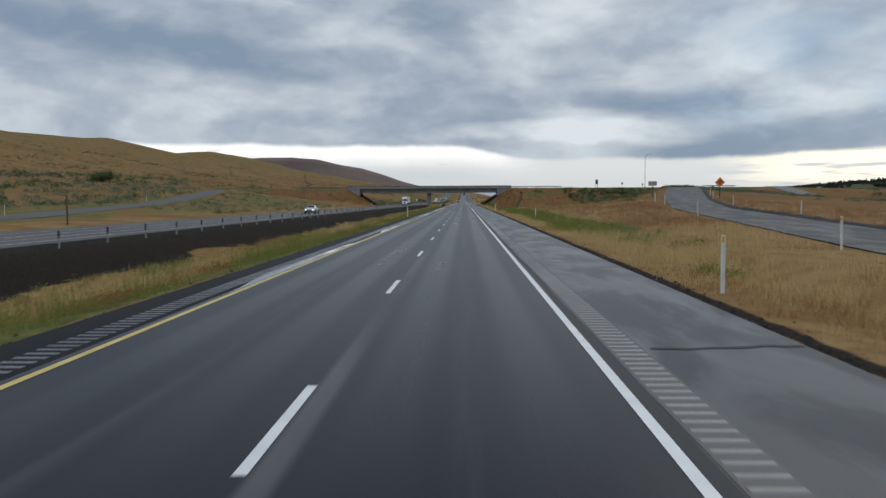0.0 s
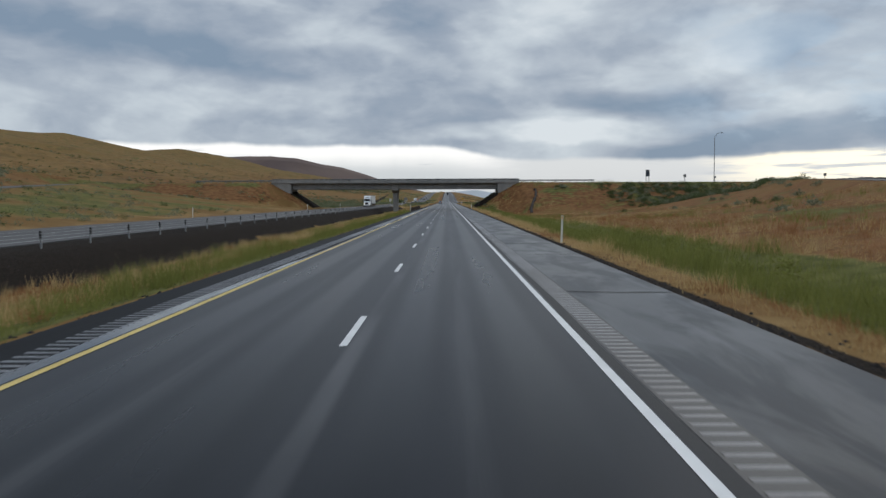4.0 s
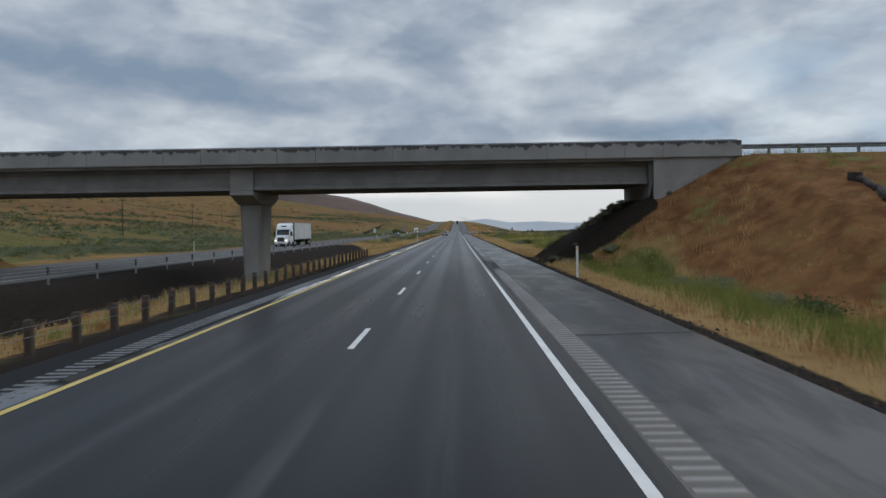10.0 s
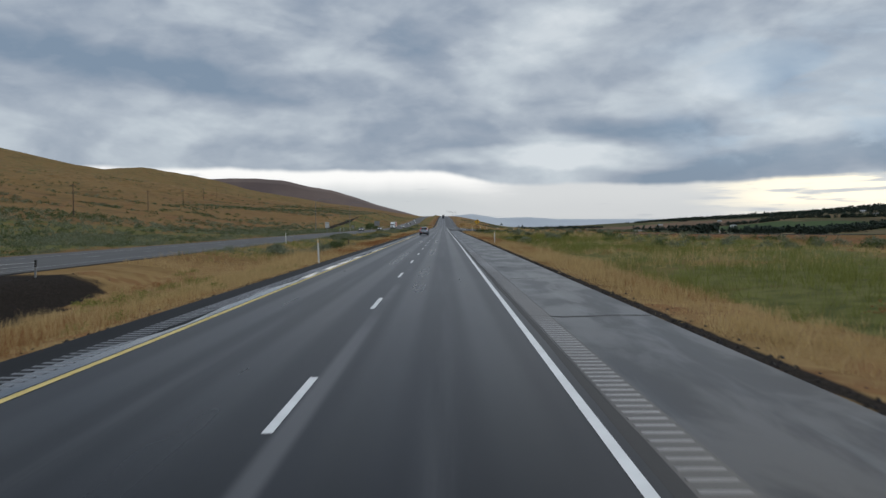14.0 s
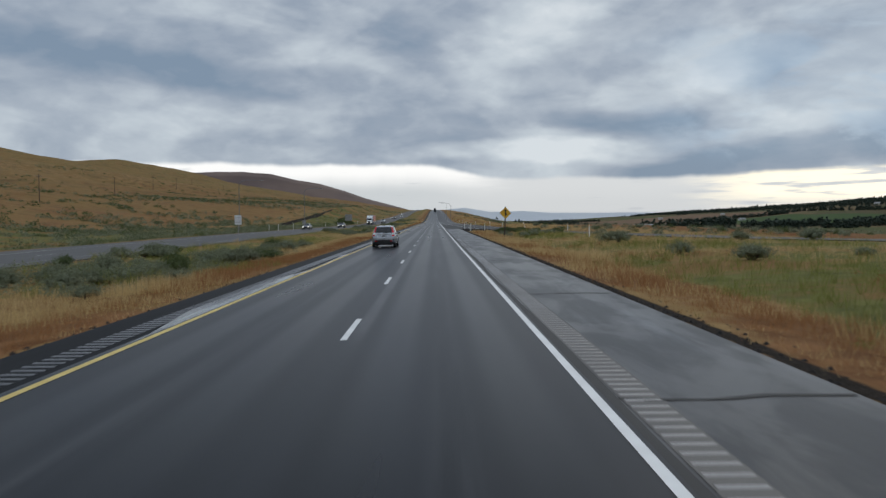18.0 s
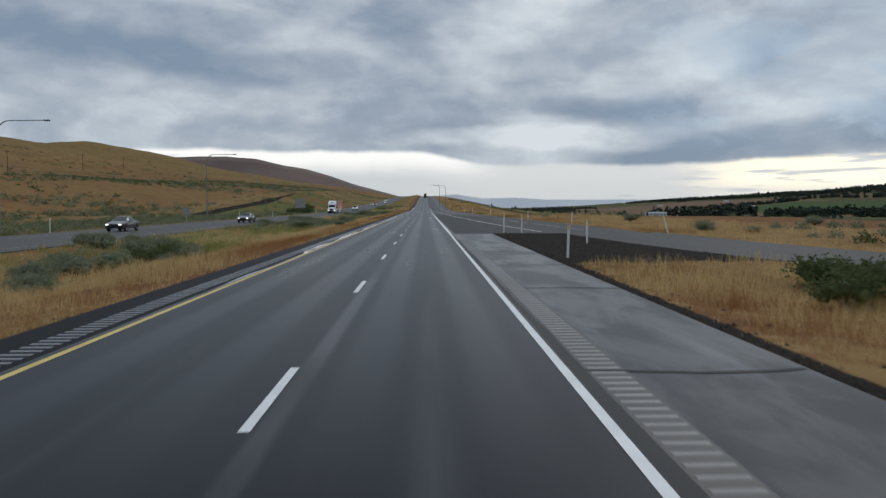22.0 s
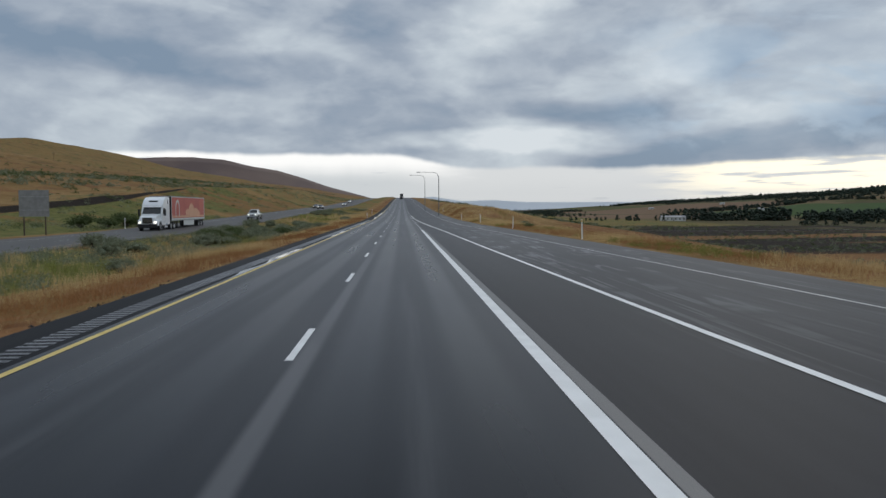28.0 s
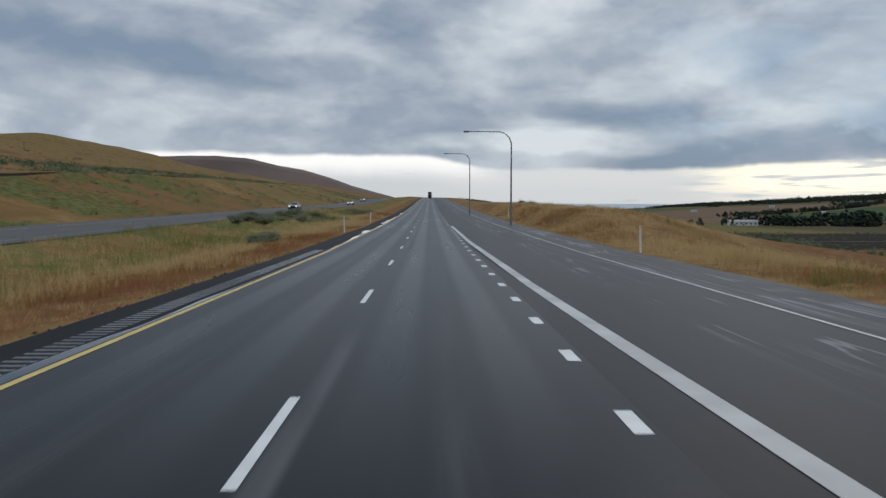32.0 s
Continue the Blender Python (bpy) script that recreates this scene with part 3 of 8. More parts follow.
def land(x, y):
    """Height of the ground at x, y (arrays)."""
    x, y = np.asarray(x, float), np.asarray(y, float)
    z = np.zeros(np.broadcast(x, y).shape)
    # left: flat, then the long hillside up to the ridge
    d = np.clip(-x - 82, 0, None)
    dd = np.minimum(d, 718)
    hill = (0.16 * dd + 0.00008 * dd * dd) / 156.2 * np.interp(y, RIDGE[:, 0], RIDGE[:, 1])
    gully = (rough(x, y, 260, 4) - 0.5) * 34 * smooth(30, 260, d) * smooth(760, 520, d)
    gully = gully + (rough(x * 0.6, y, 60, 3) - 0.5) * 5 * smooth(10, 120, d)
    hill = hill + gully - 0.05 * np.clip(d - 718, 0, None)
    z = z + hill
    # side road climbing on a cinder embankment left of the other carriageway
    bx, bz = on(CLIMB, y, 1), on(CLIMB, y, 2) * smooth(1700, 1250, y)
    foot = np.maximum(bz - 1.1, 0) * np.clip((-40 - x) / np.maximum(-40 - bx - 2.2, 1), 0, 1) ** 1.3
    bank = np.where(x < bx, bz, np.where(x < bx + 2.2, bz + (foot - bz) * (x - bx) / 2.2, foot))
    z = z + bank * (1 - smooth(90, 230, -x)) * (x < -36)
    # low far edge of the hillside
    z = z - 0.6 * smooth(-30, -40, x) * smooth(300, 420, y) * (1 - smooth(-60, -90, x))
    # right: the land sinks to the valley and climbs to a far, low ridge
    yy = np.interp(y, [-3000, 1000, 2300, 3500, 4600], [45, 45, 50, 28, 16])
    z = z - 12.5 * smooth(np.interp(y, [820, 920], [45, 15]), np.interp(y, [820, 920], [230, 125]), x) * smooth(330, 700, y) - 3.0 * smooth(30, 160, x) * (1 - smooth(330, 700, y))
    z = z + (yy + 12.5) * smooth(480, 1300, x) + (rough(x, y, 420, 4) - 0.5) * 14 * smooth(300, 900, x)
    # small swells
    away = smooth(6, 30, np.abs(x + 1))
    z = z + (rough(x, y, 22, 4) - 0.5) * 0.7 * away
    # rise between the carriageway and the exit ramp
    rx, rz = on(EXIT, y, 1), on(EXIT, y, 2)
    inside = smooth(330, 306, y)
    lift = rz * np.clip((x - 9.5) / np.maximum(rx - 4.5 - 9.5, 1), 0, 1) ** (0.8 + 1.5 * smooth(110, 220, y)) * (1 - smooth(rx + 6, rx + 120, x))
    z = z + inside * lift * smooth(-80, -20, y)
    z = z - 1.35 * smooth(8, 14, x) * smooth(62, 40, x) * smooth(180, 250, y) * smooth(345, 325, y)
    # ramp on the left side
    lx, lz = on(LEFT_RAMP, y, 1), on(LEFT_RAMP, y, 2)
    z = z + smooth(330, 306, y) * smooth(10, 60, y) * lz * np.clip((-38 - x) / np.maximum(-38 - lx - 4, 1), 0, 1) * (1 - smooth(-lx + 8, -lx + 90, -x))
    # median: grass slope, dip and the cinder berm under the cable rail
    med = np.interp(x, [-24, -21.5, -19.2, -18.2, -16.6, -13, -10, -7.6, -6.9], [0, 0, 0.05, -0.25, -1.25, -1.05, -0.55, -0.12, -0.06])
    med2 = np.interp(x, [-24, -20, -14, -9, -6.9], [0, -0.35, -0.6, -0.25, -0.06])
    k = smooth(398, 425, y)
    inmed = (x > -24) & (x < -6.85)
    oz = on(ONCOMING, y, 2) * np.clip((-7 - x) / 13, 0, 1)
    z = np.where(inmed, med * (1 - k) + med2 * k + oz + (rough(x, y, 5, 3) - 0.5) * 0.22 * smooth(-7.5, -10, x) * smooth(-19, -17, x), z)
    # other carriageway's bed
    ox, oz = on(ONCOMING, y, 1), on(ONCOMING, y, 2)
    bed = smooth(11, 6.6, np.abs(x - ox)) * (x < -19)
    z = z * (1 - bed) + (oz - 0.07) * bed
    # ditch on the right
    z = z - 0.32 * smooth(5.2, 7.5, x) * smooth(14, 9, x)
    # knoll under the street lamps, the land climbing with the road, the drop beyond the joining lane
    rz = road_z(y)
    edge = right_edge(y)
    z = z + rz * np.where(x > 0, smooth(np.interp(y, [870, 960, 1400, 2000], [260, 110, 140, 260]), 14, x), smooth(-600, -100, x) * (1 - bed) * (x <= -24) + (x > -24) * np.clip((x + 22) / 15, 0, 1))
    z = z + 1.9 * smooth(9.5, 13, x) * smooth(44, 18, x) * smooth(880, 912, y) * smooth(1090, 1010, y)
    z = z - 5.5 * smooth(13.5, 38, x) * smooth(720, 800, y) * smooth(930, 880, y)
    # our own road bed
    z = np.where((x > -6.95) & (x < edge + 0.05), rz - 0.07, z)
    near = smooth(edge + 5, edge + 0.6, x) * (x >= edge)
    z = z * (1 - near * 0.85) + (rz - 0.05) * near * 0.85
    # beds of the ramps
    for line, half, lo, hi in ((EXIT, ramp_half(y) + 0.4, -60, 306), (ENTRY, 4.2, 330, 625), (LEFT_RAMP, 3.8, 20, 300), (FRONTAGE, 3.4, 150, 305)):
        cx, cz = on(line, y, 1), on(line, y, 2)
        b = smooth(half + 5, half + 0.4, np.abs(x - cx)) * smooth(lo - 8, lo, y) * smooth(hi + 8, hi, y)
        z = z * (1 - b) + (cz - 0.06) * b
    # cinder heaped level with the pavement in the gore
    gx = on(ENTRY, y, 1) - 3.6
    g = smooth(588, 600, y) * smooth(636, 633.5, y) * (x > 5.2) * smooth(gx + 0.3, gx - 0.3, x)
    z = z * (1 - g) + (-0.035 + 0.22 * (rough(x, y, 2.2, 3) - 0.5) * smooth(5.3, 6.3, x) * smooth(gx, gx - 1.2, x)) * g
    # embankments of the crossing road
    crest = np.where(x > -14, 3.7 + (x - 13.1) * 0.55, 3.7 + (-41.1 - x) * 0.55)
    off = np.abs(y - CROSS_Y)
    crest = np.where(off < 4.2, CROSS_Z - 0.3 * (np.abs(x + 14) < 33), np.clip(crest, None, CROSS_Z))
    fall = np.where(y < CROSS_Y, 0.41 - 0.10 * smooth(31, 37, np.abs(x + 14)), 0.41)
    top = crest - np.clip(off - np.where(np.abs(x + 14) > 33, 6.0, 4.6), 0, None) * fall
    spill = np.where(x > -14, 4.35 - (13.1 - x) / 1.55, 4.35 - (x + 41.1) / 1.55)
    top = np.where((x < 13.1) & (x > -41.1), np.minimum(spill, 4.0) - np.clip(off - 4.6, 0, None) / 2.0, top)
    top = top + (rough(x, y, 4, 3) - 0.5) * 0.35 * smooth(0.2, 1.5, CROSS_Z - top)
    top = np.where(np.abs(x) > 120, top - np.clip(np.abs(x) - 120, 0, None) * 0.03, top)
    z = np.maximum(z, top)
    return z


def right_edge(y):
    """Edge of our pavement on the right: shoulder, then the width of the joining lane."""
    return np.interp(y, [-1000, 631, 632.5, 640, 680, 740, 780, 830, 5000], [5.25, 5.25, 17.9, 17.6, 15.6, 13.2, 12.0, 10.4, 10.4])


def steps(*runs):
    out = []
    for a, b, s in runs:
        out.extend(np.arange(a, b - 1e-6, s))
    out.append(runs[-1][1])
    return np.array(out)


def make_ground():
    xs = steps((-4600, -900, 220), (-900, -260, 20), (-260, -90, 6), (-90, -36, 1.2), (-36, 26, 0.62), (26, 90, 1.6), (90, 260, 6), (260, 1400, 30), (1400, 4600, 200))
    ys = steps((-3000, -100, 200), (-100, 290, 2.2), (290, 342, 0.9), (342, 960, 2.2), (960, 1300, 8), (1300, 4800, 35))
    X, Y = np.meshgrid(xs, ys)
    Z = land(X, Y)
    nx, ny = len(xs), len(ys)
    me = bpy.data.meshes.new("ground")
    me.vertices.add(nx * ny)
    me.vertices.foreach_set("co", np.stack([X, Y, Z], -1).ravel())
    i = np.arange(nx - 1)[None, :] + nx * np.arange(ny - 1)[:, None]
    quads = np.stack([i, i + 1, i + nx + 1, i + nx], -1).reshape(-1, 4)
    me.loops.add(quads.size)
    me.loops.foreach_set("vertex_index", quads.ravel())
    me.polygons.add(len(quads))
    me.polygons.foreach_set("loop_start", np.arange(len(quads)) * 4)
    me.polygons.foreach_set("loop_total", np.full(len(quads), 4))
    me.update()
    me.validate()
    me.shade_smooth()
    me.materials.append(M_GROUND)
    green, soil, cinder, far = cover(X, Y, Z)
    wooded = 0.36 * smooth(230, 300, X) + 0.5 * smooth(900, 1020, X)
    meadow = smooth(560, 590, X) * smooth(800, 765, X) * smooth(1660, 1710, Y) * smooth(2260, 2190, Y)
    fallow = smooth(400, 440, X) * smooth(930, 890, X) * smooth(2250, 2320, Y) * smooth(3300, 3200, Y) + smooth(240, 260, X) * smooth(540, 520, X) * smooth(1700, 1740, Y) * smooth(2250, 2200, Y)
    for layer, v in (("green", green), ("soil", soil), ("cinder", cinder), ("far", far), ("wooded", wooded), ("meadow", meadow), ("fallow", fallow)):
        a = me.attributes.new(layer, "FLOAT", "POINT")
        a.data.foreach_set("value", np.broadcast_to(v, X.shape).ravel().astype(np.float32))
    return tagged(new("ground", me), "dry golden and green sagebrush range land beside the highway", "ground", kind="structure")


def cover(x, y, z):
    """What grows where: green growth, bare soil, black cinder, and far slopes."""
    n = rough(x, y, 30, 3)
    edge = right_edge(y)
    green = np.zeros_like(x)
    # green ditch on the right before the bridge, and the field beyond it
    green = np.maximum(green, 0.95 * smooth(6.9, 7.7, x) * smooth(13.6, 11.2, x) * smooth(314, 300, y) * smooth(30, 60, y))
    green = np.maximum(green, (0.42 + 0.5 * rough(x, y, 17, 3)) * smooth(8.2, 10.2, x) * smooth(40, 29, x) * smooth(322, 340, y) * smooth(470, 420, y))
    green = np.maximum(green, (0.16 + 0.75 * rough(x, y, 21, 3)) * smooth(8.2, 10.6, x) * smooth(46, 32, x) * smooth(400, 440, y) * smooth(620, 560, y))
    green = np.maximum(green, 0.55 * smooth(280, 420, x) * (1 - 0.6 * smooth(900, 1300, x)))
    # thin green fringe on the left of our road, green flats past the other carriageway
    green = np.maximum(green, 0.85 * smooth(-7.0, -7.2, x) * smooth(-9.6, -8.6, x) * smooth(350, 290, y))
    green = np.maximum(green, 0.55 * smooth(-10.6, -11.4, x) * smooth(-14.6, -13.4, x) * smooth(350, 290, y))
    flats = np.interp(y, [330, 540, 680], [-128, -108, -64])
    green = np.maximum(green, (0.60 * smooth(-36, -42, x) * smooth(flats - 24, flats, x) * (1 - 0.25 * smooth(600, 700, y)) + (0.20 - 0.16 * smooth(620, 760, y)) * smooth(-80, -120, x) * smooth(-320, -200, x)) * smooth(280, 330, y))
    green = np.maximum(green, 0.52 * smooth(-36, -44, x) * smooth(-110, -70, x) * smooth(330, 280, y))
    green = np.maximum(green, 0.36 * smooth(-330, -430, x))
    green = np.maximum(green, np.interp(y, [440, 500, 560], [0.36, 0.42, 0.52]) * smooth(-11, -14, x) * smooth(-26, -22, x) * smooth(410, 440, y))
    soil = 0.30 + 0.0 * x
    emb = smooth(np.where(x > 0, 0.8, 0.6), np.where(x > 0, 2.1, 2.5), z) * (np.abs(y - CROSS_Y) < 26) * (np.abs(x + 14) < 130)
    soil = np.maximum(soil, 0.78 * emb)
    green = np.maximum(green * (1 - emb), (np.where((x > 0) & (x < 24), 0.08, 0.20) + 0.26 * smooth(0.45, 0.7, rough(x, y, 11, 2)) + 0.2 * smooth(5.0, 6.3, z)) * emb)
    soil = np.maximum(soil, 0.47 * smooth(-62, -90, x) * smooth(-340, -240, x))
    face = smooth(-37, -42, x) * smooth(-72, -64, x) * smooth(905, 950, y) * smooth(1080, 1030, y)
    soil = np.maximum(soil, 0.62 * face)
    green = np.maximum(np.maximum(green * (1 - face), 0.46 * face), 0.72 * smooth(-38, -42, x) * smooth(on(CLIMB, y, 1) - 1, on(CLIMB, y, 1) + 3, x) * smooth(790, 830, y) * smooth(1000, 930, y) * (1 - face))
    green = np.maximum(green, 0.8 * smooth(-37, -40, x) * smooth(-58, -54, x) * smooth(700, 760, y) * smooth(890, 860, y))
    soil = np.maximum(soil, 0.62 * smooth(11, 14, x) * smooth(330, 300, y) * smooth(20, 70, y))
    green = np.maximum(green, 0.28 * smooth(13, 18, x) * smooth(90, 70, x) * smooth(330, 300, y) * smooth(60, 120, y))
    soil = np.maximum(soil, 0.34 * smooth(-300, -420, x))
    soil = np.maximum(soil, 0.72 * smooth(32, 44, x) * smooth(300, 200, x) * smooth(345, 400, y) * smooth(1190, 1150, y))
    green = np.maximum(green, 0.62 * smooth(60, 90, x) * smooth(430, 380, x) * smooth(1170, 1200, y))
    soil = np.maximum(soil, 0.40 * smooth(edge + 0.4, edge + 0.8, x) * smooth(edge + 6, edge + 4, x) * smooth(420, 460, y))
    # strip of warm dry grass right beside the road on the left, further on
    soil = np.maximum(soil, 0.62 * smooth(-7, -7.6, x) * smooth(-11.5, -9.5, x) * smooth(400, 430, y))
    cin = np.zeros_like(x)
    xw = x + 3.6 * (rough(x, y, 5, 3) - 0.5)
    cin = np.maximum(cin, 0.95 * smooth(-15.6, -16.6, xw) * smooth(-23.0, -22.4, x) * smooth(412, 398, y))
    cin = np.maximum(cin, (0.36 + 0.5 * rough(x, y, 2.2, 3)) * smooth(-6.85, -7.0, x) * smooth(-11.2, -10.0, x + 2.0 * (rough(x, y, 6, 2) - 0.5)) * smooth(250, 268, y) * smooth(346, 332, y))
    cin = np.maximum(cin, 0.95 * smooth(5.6, 6.4, x) * smooth(13.6, 12.8, x) * smooth(308.2, 311.2, y + 3.2 * (rough(x, y, 2.4, 3) - 0.5)) * smooth(324, 321.5, y + 2.4 * (rough(x, y, 2.4, 3) - 0.5)))
    cin = np.maximum(cin, 0.95 * smooth(-34.4, -35.2, x) * smooth(-42, -41, x) * smooth(309.5, 311.5, y) * smooth(323, 321, y))
    bx = on(CLIMB, y, 1)
    cin = np.maximum(cin, 0.95 * smooth(bx - 0.8, bx + 0.2, x) * smooth(bx + np.interp(y, [900, 950], [2.8, 1.5]), bx + np.interp(y, [900, 950], [2.0, 1.0]), x) * smooth(772, 800, y) * smooth(985, 955, y))
    gore = smooth(5.1, 5.3, x) * smooth(on(ENTRY, y, 1) - 3.4, on(ENTRY, y, 1) - 4.2, x) * smooth(598, 606, y) * smooth(634, 633, y)
    cin = np.maximum(cin, 0.95 * gore)
    # dark cinder flats down in the valley
    cin = np.maximum(cin, (0.50 + 0.75 * (rough(x * 0.5, y, 24, 4) - 0.33)) * smooth(45, 62, x + 26 * (rough(x, y, 30, 2) - 0.5)) * smooth(360, 320, x) * smooth(925, 950, y - 0.12 * x) * smooth(1345 , 1310, y) * (1 - 0.8 * smooth(1040, 1055, y - 0.2 * x) * smooth(1090, 1075, y - 0.2 * x) * smooth(110, 130, x)))
    # narrow dark crumbled edges of the pavement
    cin = np.maximum(cin, 0.75 * smooth(-6.6, -6.9, x) * smooth(-7.35, -7.05, x))
    cin = np.maximum(cin, 0.75 * smooth(edge - 0.1, edge + 0.1, x) * smooth(edge + 0.75, edge + 0.45, x) * smooth(640, 632, y))
    far = smooth(40, 160, np.abs(x)) * (x < 0) + 0.5 * smooth(60, 200, x)
    return green, soil, cin, far


make_ground()

# ---- roads ----


def ribbon(name, ys, left, right, height, mat, thick=0.2, parent=None):
    """A slab of pavement between two edges, given as functions of y."""
    verts, faces = [], []
    for y in ys:
        for x, dz in ((left(y), -thick), (left(y), 0), (right(y), 0), (right(y), -thick)):
            verts.append((x, y, height(y) + dz))
    for i in range(len(ys) - 1):
        a, b = 4 * i, 4 * i + 4
        for k in range(3):
            faces.append((a + k, b + k, b + k + 1, a + k + 1)[::-1])
    n = len(verts)
    faces += [(0, 1, 2, 3), (n - 1, n - 2, n - 3, n - 4)]
    return link_mesh(name, verts, faces, mat, parent)


def stripe(name, ys, centre, height, width, mat, parent):
    """A painted line along the road, a few millimetres proud."""
    verts, faces = [], []
    for y in ys:
        w = (width(y) if callable(width) else width) / 2
        verts += [(centre(y) - w, y, height(y) + 0.005), (centre(y) + w, y, height(y) + 0.005)]
    for i in range(len(ys) - 1):
        a = 2 * i
        faces.append((a, a + 1, a + 3, a + 2))
    return link_mesh(name, verts, faces, mat, parent)


flat = lambda y: 0.0
rise = lambda y: float(road_z(y))
LONG = [-300, 400, 860, 870, 890, 917, 945, 970, 1000, 1030, 1090, 1150, 1220, 1300, 1450, 1600, 1800, 2000, 3000, 4700]
road = tagged(ribbon("road", LONG, lambda y: -5.5, lambda y: 2.22, rise, M_ROAD), "wet dark asphalt carriageway with two lanes", "road", kind="structure")
tagged(ribbon("shoulder_left", LONG, lambda y: -6.9, lambda y: -5.5, lambda y: rise(y) - 0.004, M_LEFT_EDGE), "narrow dark asphalt shoulder", "shoulder", kind="structure")
tagged(ribbon("shoulder_right", [-300, 632.3], lambda y: 2.22, lambda y: 5.25, lambda y: -0.004, M_SHOULDER), "wide worn asphalt shoulder with damp patches", "shoulder", kind="structure")
joins = [632.4, 640, 660, 680, 710, 740, 780, 830] + LONG[2:]
tagged(ribbon("joining_lane", joins, lambda y: 2.22, lambda y: float(right_edge(y)), lambda y: rise(y) - 0.004, M_RAMP), "dark asphalt of the joining lane, wet and scuffed further on", "road", kind="structure")


def side_road(name, line, half, mat, label, lo, hi, n=40):
    ys = list(np.linspace(lo, hi, n))
    wide = half if callable(half) else (lambda y: half)
    return tagged(ribbon(name, ys, lambda y: float(on(line, y, 1)) - float(wide(y)), lambda y: float(on(line, y, 1)) + float(wide(y)), lambda y: float(on(line, y, 2)), mat), label, "road", kind="structure")


exit_ramp = side_road("exit_ramp", EXIT, ramp_half, M_EXIT, "grey asphalt exit ramp climbing to the overpass", -60, 309)
entry_ramp = side_road("entry_ramp", ENTRY, 3.9, M_RAMP, "brownish asphalt entry ramp curving in", 330, 632.3)
other_road = side_road("oncoming_road", ONCOMING, 6.1, M_FAR_ROAD, "pale grey asphalt carriageway for oncoming traffic", -400, 2600, 90)
frontage_road = side_road("frontage_road", FRONTAGE, 3.0, M_FAR_ROAD, "pale asphalt road climbing the bank to the crossing road", 150, 305)
left_ramp = side_road("left_ramp", LEFT_RAMP, 3.6, M_FAR_ROAD, "pale asphalt ramp on the far side", 20, 300)
for side, xa, xb in (("cross_road_west", -150, -44.6), ("cross_road_east", 18.6, 124)):
    bm = bmesh.new()
    box(bm, xa, xb, CROSS_Y - 4.1, CROSS_Y + 4.1, CROSS_Z - 0.2, CROSS_Z + 0.03)
    tagged(part(side, bm, M_FAR_ROAD), "grey asphalt road over the embankment", "road", kind="structure")

# painted lines
stripe("edge_line_yellow", LONG, lambda y: -5.29, rise, 0.13, M_YELLOW, road)
stripe("edge_line_white", [-300, 200, 290, 350, 410, 454, 532, 625], lambda y: float(np.interp(y, [200, 290, 350, 410, 454, 532, 600], [1.99, 1.94, 1.87, 1.94, 2.0, 1.94, 2.0])), flat, 0.13, M_WHITE, road)
stripe("gore_line", [625, 640, 770, 805.4], lambda y: 2.03, flat, lambda y: float(np.interp(y, [625, 640], [0.14, 0.23])), M_WHITE, road)
stripe("joining_line", [636, 647, 659, 680, 740, 770, 800], lambda y: float(np.interp(y, [636, 647, 659, 680, 740, 770, 802], [9.55, 8.8, 8.05, 7.15, 5.3, 4.6, 4.0])), flat, 0.17, M_WHITE, road)
stripe("joining_line_worn", [800, 820, 842, 852, 880, 915], lambda y: float(np.interp(y, [800, 842, 852, 880, 915], [4.02, 3.07, 2.86, 2.5, 2.35])), rise, lambda y: float(np.interp(y, [800, 830, 915], [0.22, 0.34, 0.28])), M_LINE, road)
stripe("joining_edge_line", [640, 646, 655, 676, 740, 780, 830] + LONG[2:], lambda y: float(np.interp(y, [640, 646, 655, 676, 740, 780, 830, 5000], [13.9, 13.67, 13.2, 12.14, 10.45, 9.25, 7.65, 7.65])), rise, 0.11, M_LINE, road)
dash = stripe("lane_dash", [-1.52, 1.52], lambda y: 0.0, flat, 0.12, M_WHITE, road)
DASH0, PERIOD = 18.7 + 1.524, 12.192
dash.location = (-1.63, DASH0 - 2 * PERIOD, 0)
for k in range(-1, 96):
    again(dash, pose(-1.63, DASH0 + k * PERIOD, rise(DASH0 + k * PERIOD) + 0.01 * (k > 68)), road)
dot = stripe("dotted_dash", [-0.45, 0.45], lambda y: 0.0, flat, 0.2, M_WHITE, road)
dot.location = (2.03, 808.02, 0)
for k in range(3, 62):
    again(dot, pose(2.03, 800.64 + 3.688 * k, rise(800.64 + 3.688 * k) + 0.006 * (k > 20)), road)
oc = lambda off: (lambda y: float(on(ONCOMING, y, 1)) + off)
oz = lambda y: float(on(ONCOMING, y, 2))
OY = list(np.linspace(-100, 1500, 60))
stripe("far_edge_line_yellow", OY, oc(4.4), oz, 0.1, M_WORN, other_road)
stripe("far_edge_line_white", OY, oc(-3.2), oz, 0.1, M_LINE, other_road)
odash = stripe("lane_dash", [-1.52, 1.52], lambda y: 0.0, flat, 0.1, M_LINE, other_road)
odash.location = (oc(0.6)(0), 0, oz(0))
for k in range(1, 90):
    again(odash, pose(oc(0.6)(k * PERIOD), k * PERIOD, oz(k * PERIOD) + 0.004), other_road)


